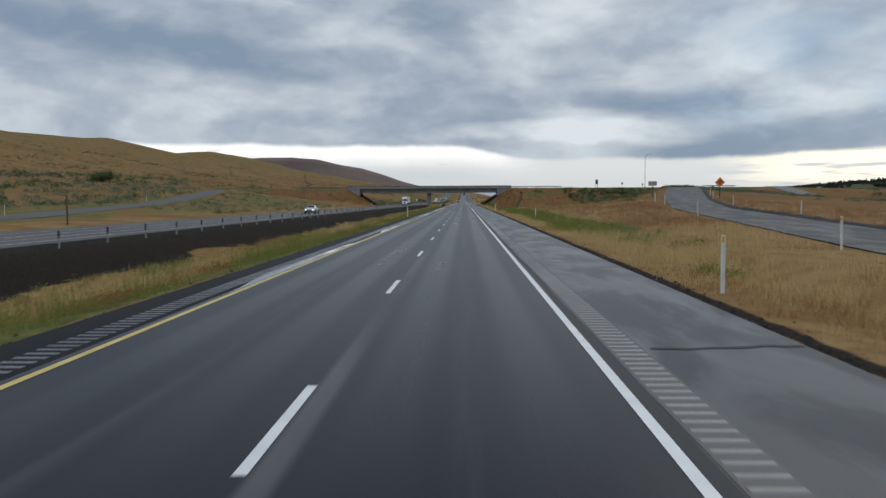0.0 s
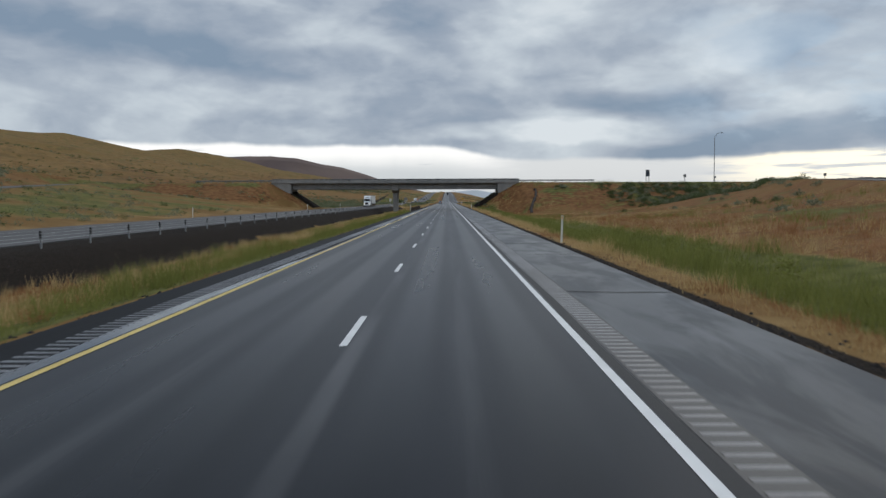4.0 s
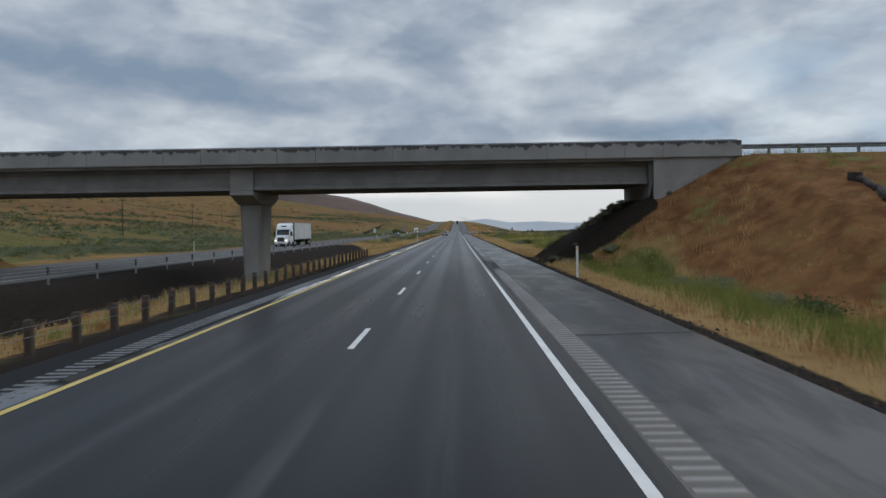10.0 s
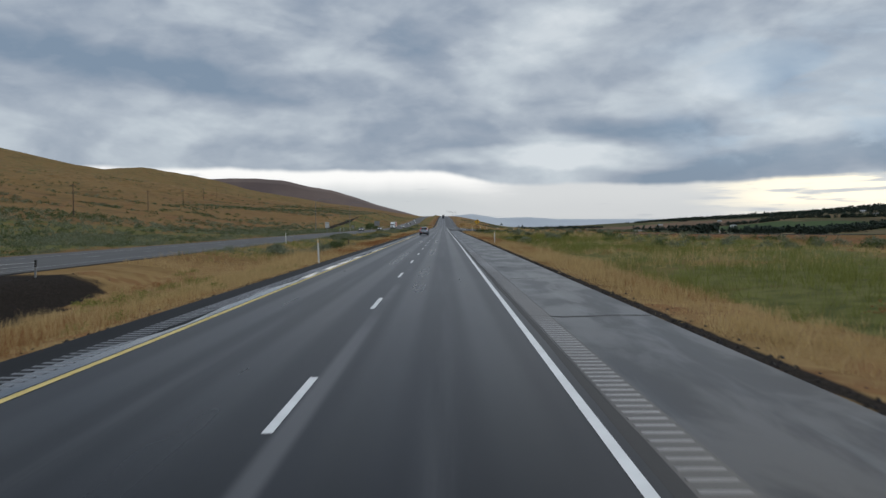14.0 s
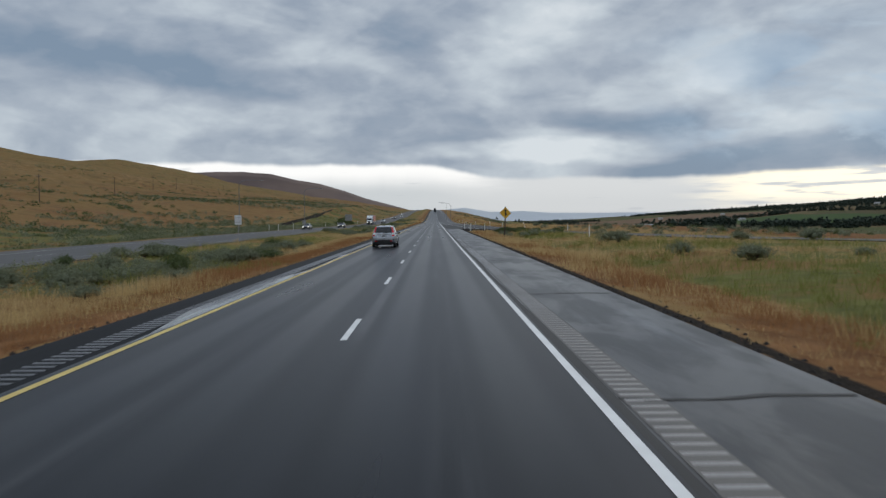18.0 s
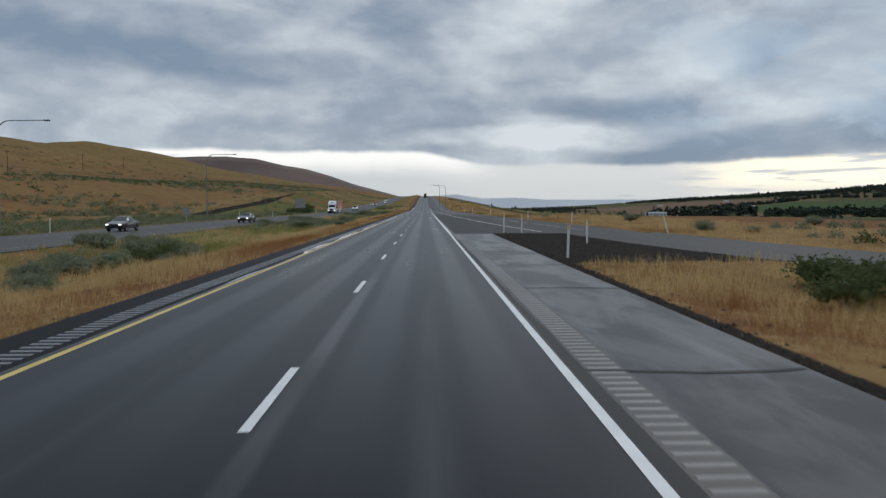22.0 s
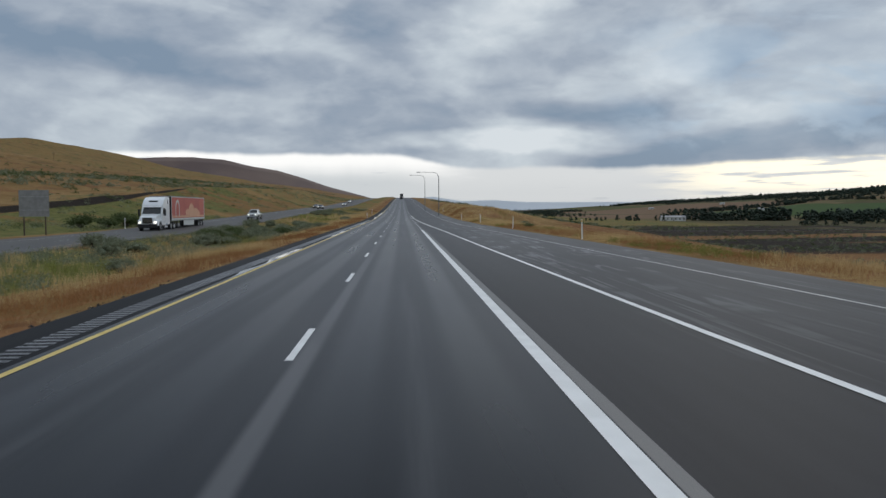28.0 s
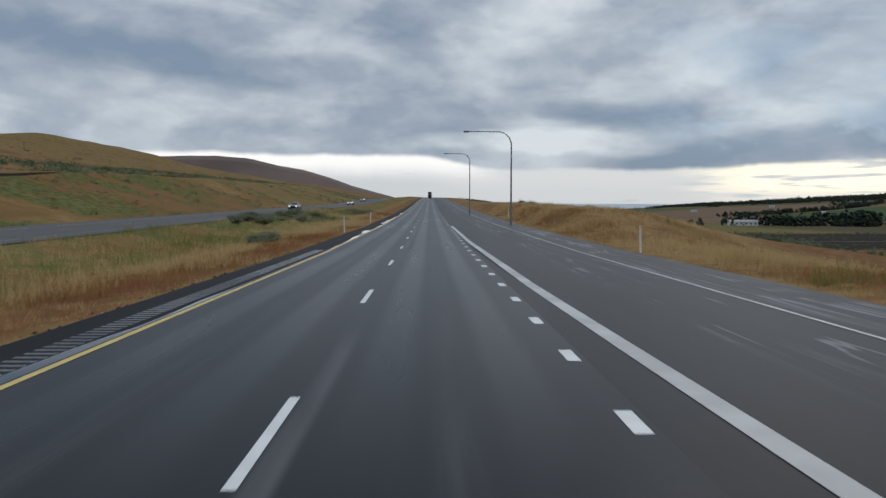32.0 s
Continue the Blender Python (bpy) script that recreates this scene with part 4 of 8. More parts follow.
def rumble(name, x0, x1, y0, y1, parent, mat, wide):
    """Milled rumble bars across the shoulder, joined into one strip."""
    verts, faces = [], []
    for k in range(int((y1 - y0) / 0.305)):
        y = y0 + 0.305 * k
        a = len(verts)
        verts += [(x0, y, 0.0), (x1, y, 0.0), (x0, y + wide * 0.3, 0.009), (x1, y + wide * 0.3, 0.009), (x0, y + wide * 0.7, 0.009), (x1, y + wide * 0.7, 0.009), (x0, y + wide, 0.0), (x1, y + wide, 0.0)]
        faces += [(a, a + 1, a + 3, a + 2), (a + 2, a + 3, a + 5, a + 4), (a + 4, a + 5, a + 7, a + 6)]
    ob = link_mesh(name, verts, faces, mat, parent)
    ob["kind"] = "stuff"
    return ob


rumble("rumble_strip", -6.15, -5.66, -20, 930, road, M_GROOVE_L, 0.13)
def strip_of(name, x0, x1, y0, y1, mat, z, wander, parent):
    """A thin flush strip along the road with wandering edges."""
    ys = np.arange(y0, y1, 1.6)
    a, b = wander * (rough(ys, 1.0, 7.0, 3) - 0.5), wander * (rough(ys, 40.0, 5.0, 3) - 0.5)
    verts = [p for y, u, v in zip(ys, a, b) for p in ((x0 + u, y, z), (x1 + v, y, z))]
    return link_mesh(name, verts, [(2 * i, 2 * i + 1, 2 * i + 3, 2 * i + 2) for i in range(len(ys) - 1)], mat, parent)


strip_of("milled_bed", 2.27, 2.78, -20, 631, M_MILLED, 0.0005, 0.05, road)
strip_of("paving_seam", 2.10, 2.25, -20, 631, M_TAR, 0.0008, 0.10, road)
strip_of("old_edge_line", 2.17, 2.35, 622, 804, M_GHOST, 0.0012, 0.02, road)
rumble("rumble_strip", 2.30, 2.74, -20, 632, road, M_GROOVE, 0.10)


def water_film():
    """Standing water along the left edge line, with a wandering outer edge."""
    verts, faces = [], []
    ys = np.arange(-15, 985, 1.3)
    for y in ys:
        w = 0.02 + float(np.clip((rough(y, 3.0, 9.0, 3) - 0.42) * 1.9, 0.0, 0.5))
        verts += [(-5.40, y, rise(y) + 0.003), (-5.40 - w, y, rise(y) + 0.003)]
    for i in range(len(ys) - 1):
        a = 2 * i
        faces.append((a + 1, a, a + 2, a + 3))
    link_mesh("water_film", verts, faces, M_FILM, road)


water_film()


def seams():
    """Tarred cracks across the shoulder, each a thin wavering bead."""
    r = random.Random(4)
    y = -6.0
    sh = bpy.data.objects["shoulder_right"]
    while y < 625:
        y += r.uniform(7, 17)
        verts, faces = [], []
        x0, x1 = r.choice(((2.25, 5.2), (2.9, 5.2), (2.25, 4.4)))
        n = 8
        for k in range(n + 1):
            x = x0 + (x1 - x0) * k / n
            yy, w = y + r.uniform(-0.06, 0.06) + 0.12 * math.sin(x * 1.7 + y), r.uniform(0.03, 0.075)
            verts += [(x, yy - w, 0.004), (x, yy + w, 0.004)]
        for k in range(n):
            faces.append((2 * k, 2 * k + 2, 2 * k + 3, 2 * k + 1))
        link_mesh("tar_seam", verts, faces, M_TAR, sh)


seams()

# ---- the overpass ----


def thing(name, label, category, at=(0, 0, 0), group="", turn=0.0):
    ob = new(name)
    ob.matrix_basis = pose(*at, 0, 0, turn)
    return tagged(ob, label, category, group)


def make_bridge():
    b = thing("overpass_bridge", "grey weathered concrete overpass with stained parapets over the highway", "bridge")
    bm = bmesh.new()
    box(bm, -46.0, 18.5, CROSS_Y - 4.5, CROSS_Y + 4.5, 6.44, 6.70)
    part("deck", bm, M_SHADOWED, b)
    # parapet panels with open joints, on both edges
    w = 2.5
    for side in (-1, 1):
        bm = bmesh.new()
        y = CROSS_Y + side * 4.6
        lo, hi = (-0.14, 0.16) if side < 0 else (-0.16, 0.14)
        prism(bm, [(y + lo, 6.60), (y + lo - 0.03 * (side < 0), 6.66), (y + lo, 7.62), (y + lo + 0.03, 7.65), (y + hi - 0.03, 7.65), (y + hi, 7.62), (y + hi + 0.03 * (side > 0), 6.66), (y + hi, 6.60)], 0, -w / 2 + 0.012, w / 2 - 0.012)
        first = part("parapet_panel", bm, M_CONCRETE, b)
        # local stains vary along the bridge because the panels keep the bridge's own coordinates
        me0 = first.data
        xs = [-45.0 + w * k for k in range(26)]
        for k, x in enumerate(xs):
            me = me0.copy()
            me.transform(Matrix.Translation((x, 0, 0)))
            if k == 0:
                first.data = me
            else:
                o = new("parapet_panel", me)
                o.parent = b
        bm = bmesh.new()
        box(bm, -46.2, 18.6, y - 0.05, y + 0.05, 6.62, 7.58)
        part("parapet_core", bm, M_SHADOWED, b)
        bm = bmesh.new()
        tube(bm, [(-46.0, y, 7.70), (18.5, y, 7.70)], [0.03, 0.03], 8)
        rail = part("top_rail", bm, M_POLE, b)
        bm = bmesh.new()
        box(bm, -0.04, 0.04, -0.05, 0.05, 7.63, 7.70)
        stud = part("rail_stud", bm, M_POLE, rail)
        stud.location = (-45.6, y, 0)
        for k in range(1, 27):
            again(stud, pose(-45.6 + 2.45 * k, y, 0), rail)
    # girders: I-beams, two spans
    for xa, xb in ((-41.0, -14.675), (-13.115, 12.95)):
        for gy in (CROSS_Y - 3.25, CROSS_Y - 1.1, CROSS_Y + 1.1, CROSS_Y + 3.25):
            bm = bmesh.new()
            prism(bm, [(gy - 0.32, 5.0), (gy + 0.32, 5.0), (gy + 0.32, 5.2), (gy + 0.12, 5.36), (gy + 0.12, 6.16), (gy + 0.34, 6.28), (gy + 0.34, 6.44), (gy - 0.34, 6.44), (gy - 0.34, 6.28), (gy - 0.12, 6.16), (gy - 0.12, 5.36), (gy - 0.32, 5.2)], 0, xa, xb)
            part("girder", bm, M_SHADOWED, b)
    bm = bmesh.new()
    box(bm, -14.67, -13.12, CROSS_Y - 3.75, CROSS_Y + 3.75, 4.955, 6.43, bevel=0.03)
    part("pier_diaphragm", bm, M_CONCRETE, b)
    # hammerhead cap on a chamfered, slightly tapering column
    bm = bmesh.new()
    c = CROSS_Y
    prism(bm, [(c - 3.8, 4.66), (c - 1.75, 4.08), (c + 1.75, 4.08), (c + 3.8, 4.66), (c + 3.8, 4.95), (c - 3.8, 4.95)], 0, -14.69, -13.10)
    bmesh.ops.bevel(bm, geom=list(bm.edges), offset=0.04, segments=1, affect="EDGES", clamp_overlap=True)
    part("pier_cap", bm, M_CONCRETE, b)
    bm = bmesh.new()
    rings = []
    for z, hx, hy in ((-1.4, 0.58, 1.45), (1.2, 0.64, 1.55), (4.075, 0.73, 1.70)):
        c = 0.16
        rings.append([bm.verts.new((-13.9 + px, CROSS_Y + py, z)) for px, py in ((-hx + c, -hy), (hx - c, -hy), (hx, -hy + c), (hx, hy - c), (hx - c, hy), (-hx + c, hy), (-hx, hy - c), (-hx, -hy + c))])
    for r0, r1 in zip(rings, rings[1:]):
        for k in range(8):
            bm.faces.new((r0[k], r0[(k + 1) % 8], r1[(k + 1) % 8], r1[k]))
    bm.faces.new(rings[-1])
    bm.faces.new(rings[0][::-1])
    part("pier_column", bm, M_CONCRETE, b)
    # abutments with their wing walls
    for s, x in ((1, 13.0), (-1, -41.05)):
        bm = bmesh.new()
        box(bm, min(x, x + s * 1.2), max(x, x + s * 1.2), CROSS_Y - 3.9, CROSS_Y + 3.9, 2.6, 6.43, bevel=0.02)
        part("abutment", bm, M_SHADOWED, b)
        for y in (CROSS_Y - 4.42, CROSS_Y + 4.42):
            bm = bmesh.new()
            pts = [(x + s * 0.15, 3.4), (x + s * 0.15, 6.59), (x + s * 5.3, 6.59), (x + s * 5.3, 5.9)]
            prism(bm, pts if s > 0 else pts[::-1], 1, y - 0.15, y + 0.15)
            part("wing_wall", bm, M_CONCRETE, b)
    return b


make_bridge()

# ---- rails and posts ----


def ground_at(x, y):
    return float(land(np.array([float(x)]), np.array([float(y)]))[0])


def w_beam(bm, pts):
    """A corrugated rail along points."""
    prof = [(-0.02, -0.155), (0.03, -0.11), (0.03, -0.06), (-0.02, -0.02), (-0.02, 0.02), (0.03, 0.06), (0.03, 0.11), (-0.02, 0.155), (-0.035, 0.155), (0.012, 0.11), (0.012, 0.06), (-0.035, 0.02), (-0.035, -0.02), (0.012, -0.06), (0.012, -0.11), (-0.035, -0.155)]
    rings = []
    for i, p in enumerate(pts):
        a, c = Vector(pts[max(i - 1, 0)]), Vector(pts[min(i + 1, len(pts) - 1)])
        d = (c - a).normalized()
        side = d.cross(Vector((0, 0, 1))).normalized()
        rings.append([bm.verts.new(Vector(p) + side * q[0] + Vector((0, 0, q[1]))) for q in prof])
    n = len(prof)
    for r0, r1 in zip(rings, rings[1:]):
        for k in range(n):
            bm.faces.new((r0[k], r0[(k + 1) % n], r1[(k + 1) % n], r1[k]))
    bm.faces.new(rings[0][::-1])
    bm.faces.new(rings[-1])


def guard_rail(pts, label, post_mat, rail_mat, high=0.62, step=1.905):
    """Rail on posts along a polyline of (x, y, ground)."""
    g = thing("guardrail", label, "guardrail")
    P = [Vector(p) for p in pts]
    bm = bmesh.new()
    w_beam(bm, [(p.x, p.y, p.z + high) for p in P])
    part("rail", bm, rail_mat, g)
    lens = [0.0]
    for a, c in zip(P, P[1:]):
        lens.append(lens[-1] + (c - a).length)
    bm = bmesh.new()
    box(bm, -0.08, 0.08, -0.09, 0.09, -0.5, high + 0.17, bevel=0.015)
    first = None
    for k in range(int(lens[-1] / step) + 1):
        s = k * step
        i = max(j for j in range(len(lens) - 1) if lens[j] <= s + 1e-6)
        p = P[i].lerp(P[i + 1], (s - lens[i]) / (lens[i + 1] - lens[i]))
        d = (P[i + 1] - P[i]).normalized()
        side = d.cross(Vector((0, 0, 1))) * -0.13
        m = pose(p.x + side.x, p.y + side.y, p.z, 0, 0, math.degrees(math.atan2(d.y, d.x)))
        if first is None:
            first = part("post", bm, post_mat, g)
            first.matrix_basis = m
        else:
            again(first, m, g)
    return g


guard_rail([(18.7, 311.5, 6.62), (26, 311.4, 6.62), (38.4, 311.2, 6.6)], "dark weathered steel guardrail at the end of the overpass", M_POLE, M_POLE)
guard_rail([(-66, 311.4, 6.62), (-46.2, 311.5, 6.62)], "dark weathered steel guardrail at the end of the overpass", M_POLE, M_POLE)


def post_fence():
    f = thing("post_and_cable_rail", "dark timber posts with thin cables before the bridge pier", "barrier")
    ys = [271.6 + 1.905 * k for k in range(33)]
    for h in (0.42, 0.62):
        bm = bmesh.new()
        tube(bm, [(-7.91, y, ground_at(-7.91, y) + h) for y in ys], [0.005] * len(ys), 5)
        part("cable", bm, M_POLE, f)
    bm = bmesh.new()
    box(bm, -0.075, 0.075, -0.085, 0.085, -0.4, 0.78, bevel=0.015)
    first = part("post", bm, M_TIMBER, f)
    first.location = (-8.0, ys[0], ground_at(-8.0, ys[0]))
    for y in ys[1:]:
        again(first, pose(-8.0, y, ground_at(-8.0, y) - random.uniform(0, 0.08), random.uniform(-2, 2), random.uniform(-3, 3), 0), f)


post_fence()
guard_rail([(93.5, 310.9, 6.6), (98, 310.9, 6.6), (106, 310.9, 6.55)], "dark weathered steel guardrail beside the crossing road", M_POLE, M_POLE)


def gravel_berm():
    """Low ragged heap of black cinder along the outer edge of the exit ramp."""
    r = np.random.default_rng(14)
    verts, faces = [], []
    ys = np.arange(20, 306, 0.9)
    for y in ys:
        e, z = float(on(EXIT, y, 1) + ramp_half(y)), float(on(EXIT, y, 2))
        w, h = r.uniform(0.6, 1.0), r.uniform(0.14, 0.30)
        verts += [(e - 0.05 + r.uniform(-0.1, 0.05), y, z - 0.06), (e + 0.25 * w, y, z + 0.8 * h), (e + 0.6 * w, y, z + h), (e + w + 0.25, y, z - 0.12)]
    for i in range(len(ys) - 1):
        for k in range(3):
            a = 4 * i + k
            faces.append((a, a + 1, a + 5, a + 4))
    tagged(link_mesh("gravel_berm", verts, faces, M_CINDER, None, False), "ragged low berm of black cinder along the ramp", "berm", kind="structure")


gravel_berm()


def cable_barrier():
    g = thing("cable_barrier", "three steel cables on slim posts along the cinder berm", "barrier")
    ys = [-14 + 5.2 * k for k in range(81)]
    for h in (0.42, 0.58, 0.74):
        bm = bmesh.new()
        tube(bm, [(-19.45, y, ground_at(-19.45, y) + h) for y in ys], [0.007] * len(ys), 5)
        part("cable", bm, M_GALV, g)
    bm = bmesh.new()
    box(bm, -0.035, 0.035, -0.05, 0.05, -0.3, 0.5, bevel=0.01)
    first = part("post", bm, M_GALV, g)
    bm = bmesh.new()
    box(bm, -0.042, 0.042, -0.058, 0.058, 0.5, 0.86, bevel=0.015)
    top = part("post_cap", bm, M_BLACK, first, "dark plastic sleeve")
    first.location = (-19.5, ys[0], ground_at(-19.5, ys[0]))
    for y in ys[1:]:
        p = again(first, pose(-19.5, y, ground_at(-19.5, y), 0, random.uniform(-2, 2), 0), g)
        again(top, Matrix(), p)


cable_barrier()


def delineator():
    d = thing("delineator_post", "white plastic delineator post with a small amber reflector", "roadside post", group="roadside delineator posts")
    bm = bmesh.new()
    prism(bm, [(-0.055, -0.018), (-0.03, 0.012), (0.03, 0.012), (0.055, -0.018), (0.045, -0.026), (0.025, 0.0), (-0.025, 0.0), (-0.045, -0.026)], 2, -0.3, 1.4)
    part("stake", bm, M_POST, d)
    bm = bmesh.new()
    box(bm, -0.028, 0.028, -0.022, -0.004, 1.22, 1.36, bevel=0.004)
    part("reflector", bm, M_AMBER, d)
    return d


spots = [(6.3, 19.2), (15.9, 33.6), (26.4, 104.2), (26.9, 111.5), (20.8, 70.5), (8.9, 97), (5.85, 145.3), (5.75, 295.6), (6.3, 457.5), (17.4, 556), (23.4, 606), (6.25, 605.6), (9.5, 617.3), (6.3, 633.6), (7.67, 633.4), (16.5, 659.6), (15.6, 690), (14.0, 738.5), (12.7, 781.4), (12.0, 811.0), (11.7, 843.0), (11.0, 870.5), (11.6, 946),
         (-7.35, 104.5), (-7.6, 264.2), (-7.3, 411.5), (-7.6, 930), (-7.4, 897.5), (31.3, 92.5), (27.9, 66), (46.5, 150), (39.5, 126),
         (-35.6, 56), (-35.6, 214), (-35.4, 303), (-36.0, 368), (-35.6, 637), (-35.8, 648), (-35.6, 666), (-35.6, 724), (-35.6, 757), (-35.6, 830), (-21.2, 471), (-48.4, 60), (-56, 95), (-69, 170), (-84, 230)]
proto = delineator()
proto.matrix_basis = pose(*spots[0], ground_at(*spots[0]))
for x, y in spots[1:]:
    copy_thing(proto, pose(x, y, ground_at(x, y), random.uniform(-2, 2), random.uniform(-2, 2), random.uniform(-12, 12) + (180 if x < -19 else 0)))
lean = copy_thing(proto, pose(19.0, 632.7, ground_at(19, 632.7), 4, -17, 0))
lean["label"] = "white plastic delineator post knocked askew beside the ramp"
for x, y, tall in ((-11.9, 464.6, 0.85), (-11.5, 816, 0.55)):
    short = thing("marker_post", "short dark timber marker post in the median grass", "roadside post", (x, y, ground_at(x, y)))
    bm = bmesh.new()
    box(bm, -0.06, 0.06, -0.06, 0.06, -0.3, tall, bevel=0.015)
    part("stake", bm, M_TIMBER, short)

# ---- signs and lamps ----


def diamond_sign(at, mat, half, centre, post_mat, label, arrow=True, lean_deg=0.0):
    s = thing("warning_sign", label, "road sign", at)
    s.matrix_basis = pose(*at, 0, lean_deg, 0)
    bm = bmesh.new()
    box(bm, -0.075, 0.075, 0.02, 0.16, -0.5, centre + half * 0.6, bevel=0.012)
    part("post", bm, post_mat, s)

    def rounded(r, y0, y1, name, m, parent):
        bm = bmesh.new()
        pts = []
        c = 0.10 * r
        for k in range(4):
            a = k * math.pi / 2
            tip = Vector((math.cos(a), math.sin(a))) * r
            t = Vector((-math.sin(a), math.cos(a)))
            n = Vector((math.cos(a), math.sin(a)))
            pts += [tip - n * c - t * c, tip - n * c * 0.3, tip - n * c + t * c]
        prism(bm, [(p.x, p.y + centre) for p in pts], 1, y0, y1)
        return part(name, bm, m, parent)
    plate = rounded(half, -0.012, 0.012, "panel", M_BLACK, s)
    rounded(half * 0.965, -0.018, -0.013, "face", mat, plate)
    if arrow:
        k = half / 0.75
        bm = bmesh.new()
        prism(bm, [(x * k, z * k + centre) for x, z in ((-0.065, -0.42), (0.075, -0.42), (0.075, -0.16), (0.17, -0.30), (0.26, -0.24), (0.075, 0.06), (0.075, 0.22), (0.20, 0.22), (0.0, 0.50), (-0.19, 0.22), (-0.065, 0.22))], 1, -0.024, -0.019)
        part("arrow_symbol", bm, M_BLACK, plate)
    else:
        bm = bmesh.new()
        for dx, dz, w in ((-0.25, 0.1, 0.18), (0.02, 0.14, 0.2), (0.26, 0.08, 0.16), (0.0, -0.18, 0.4)):
            box(bm, dx - w / 2, dx + w / 2, -0.024, -0.019, centre + dz - 0.09, centre + dz + 0.09)
        part("symbol_bars", bm, M_BLACK, plate)
    bm = bmesh.new()
    box(bm, -0.06, 0.06, -0.02, 0.10, centre + half - 0.04, centre + half + 0.05, bevel=0.01)
    part("bracket", bm, M_GALV, s)
    return s


diamond_sign((8.9, 567.8, ground_at(8.9, 567.8)), M_SIGN_Y, 0.76, 2.85 - ground_at(8.9, 567.8), M_TIMBER, "yellow diamond merge sign on a brown timber post", lean_deg=2.0)
diamond_sign((44.2, 137.4, ground_at(44.2, 137.4)), M_SIGN_O, 0.85, 5.0 - ground_at(44.2, 137.4), M_TIMBER, "orange diamond warning sign on a post above the ramp", arrow=False)


def panel_sign(at, wide, z0, z1, label, face, legs=1, turn=0.0, post_mat=None):
    s = thing("road_sign", label, "road sign", at)
    s.matrix_basis = pose(*at, 0, 0, turn)
    bm = bmesh.new()
    box(bm, -wide / 2, wide / 2, -0.012, 0.012, z0, z1, bevel=0.008)
    p = part("panel", bm, face, s)
    bm = bmesh.new()
    for z in (z0 + (z1 - z0) * 0.25, z0 + (z1 - z0) * 0.75):
        box(bm, -wide / 2 + 0.03, wide / 2 - 0.03, -0.045, -0.013, z - 0.03, z + 0.03)
    part("stiffener", bm, M_GALV, p)
    for k in range(legs):
        x = 0 if legs == 1 else (-wide * 0.36 + k * wide * 0.72)
        bm = bmesh.new()
        box(bm, x - 0.06, x + 0.06, 0.014, 0.13, -0.5, z1 - 0.1, bevel=0.012)
        part("post", bm, post_mat or M_GALV, s)
    return s


M_TAN = surf("faded_sign_face", (0.42, 0.36, 0.28), (0.55, 0.48, 0.38), 2, 30, 0.5, bump=0.05)
M_SIGN_W = surf("sign_white", (0.62, 0.64, 0.66), (0.72, 0.74, 0.76), 2, 30, 0.4, bump=0.05)
M_BROWN = surf("brown_sign_back", (0.085, 0.06, 0.045), (0.14, 0.10, 0.075), 2, 30, 0.6, bump=0.1)
for at, wide, z0, z1, label, face, legs, pm in (
        ((33.6, 141.3), 1.5, 4.5 - ground_at(33.6, 141.3), 5.3 - ground_at(33.6, 141.3), "tan rectangular sign on a single post beside the ramp", M_TAN, 1, M_TIMBER),
        ((51.7, 308.7), 1.0, 1.75, 3.45, "dark upright sign on two posts at the overpass", M_NAVY, 2, M_TIMBER),
        ((62, 311), 0.75, 1.2, 1.95, "small dark sign on a post at the crossing road", M_SIGN_BACK, 1, M_GALV),
        ((70, 311.4), 0.6, 0.9, 1.5, "small dark sign on a post at the crossing road", M_SIGN_BACK, 1, M_GALV),
        ((99, 312), 0.75, 1.4, 2.2, "small dark sign on a post at the crossing road", M_SIGN_BACK, 1, M_GALV),
        ((-37.2, 617), 1.3, 1.6, 3.4, "pale blank-backed sign on a post past the far lanes", M_SIGN_W, 1, M_GALV),
        ((-37.4, 809), 3.0, 1.9, 4.6, "large grey sign seen from behind on two dark posts", M_SIGN_BACK, 2, M_TIMBER),
        ((-37.2, 73.4), 0.09, 1.6, 2.8, "narrow brown sign post beside the far lanes", M_BROWN, 1, M_TIMBER),
        ((-38.5, 700), 1.1, 1.2, 2.4, "small grey sign back beside the far lanes", M_SIGN_BACK, 1, M_GALV)):
    panel_sign((*at, ground_at(*at)), wide, z0, z1, label, face, legs, 0.0, pm)


def street_lamp(x, y, top, reach, label):
    """Tapered mast whose head curves over into a long arm with a flat lantern."""
    base = ground_at(x, y)
    h = top - base
    s = thing("street_lamp", label, "street lamp", (x, y, base), group="tall curved street lamps")
    bm = bmesh.new()
    tube(bm, [(0, 0, -0.3), (0, 0, h - 1.5)], [0.115, 0.075], 12)
    part("mast", bm, M_POLE, s)
    g = 1 if reach > 0 else -1
    bm = bmesh.new()
    r = 1.5
    pts = [(g * r * (1 - math.cos(a)), 0, h - r + r * math.sin(a)) for a in [k * math.pi / 16 for k in range(9)]]
    pts.append((reach - g * 0.6, 0, h + 0.03))
    tube(bm, pts, [0.075 - 0.003 * k for k in range(len(pts))], 10)
    part("arm", bm, M_POLE, s, smooth=True)
    bm = bmesh.new()
    box(bm, min(reach - g * 0.75, reach), max(reach - g * 0.75, reach), -0.17, 0.17, h - 0.06, h + 0.1, bevel=0.05)
    head = part("lantern", bm, M_POLE, s)
    bm = bmesh.new()
    box(bm, min(reach - g * 0.6, reach - g * 0.1), max(reach - g * 0.6, reach - g * 0.1), -0.13, 0.13, h - 0.09, h - 0.061)
    part("lens", bm, M_POST, head, "pale lamp lens")
    bm = bmesh.new()
    box(bm, -0.2, 0.2, -0.2, 0.2, -0.2, 0.06, bevel=0.02)
    part("base_plate", bm, M_CONCRETE, s)
    return s


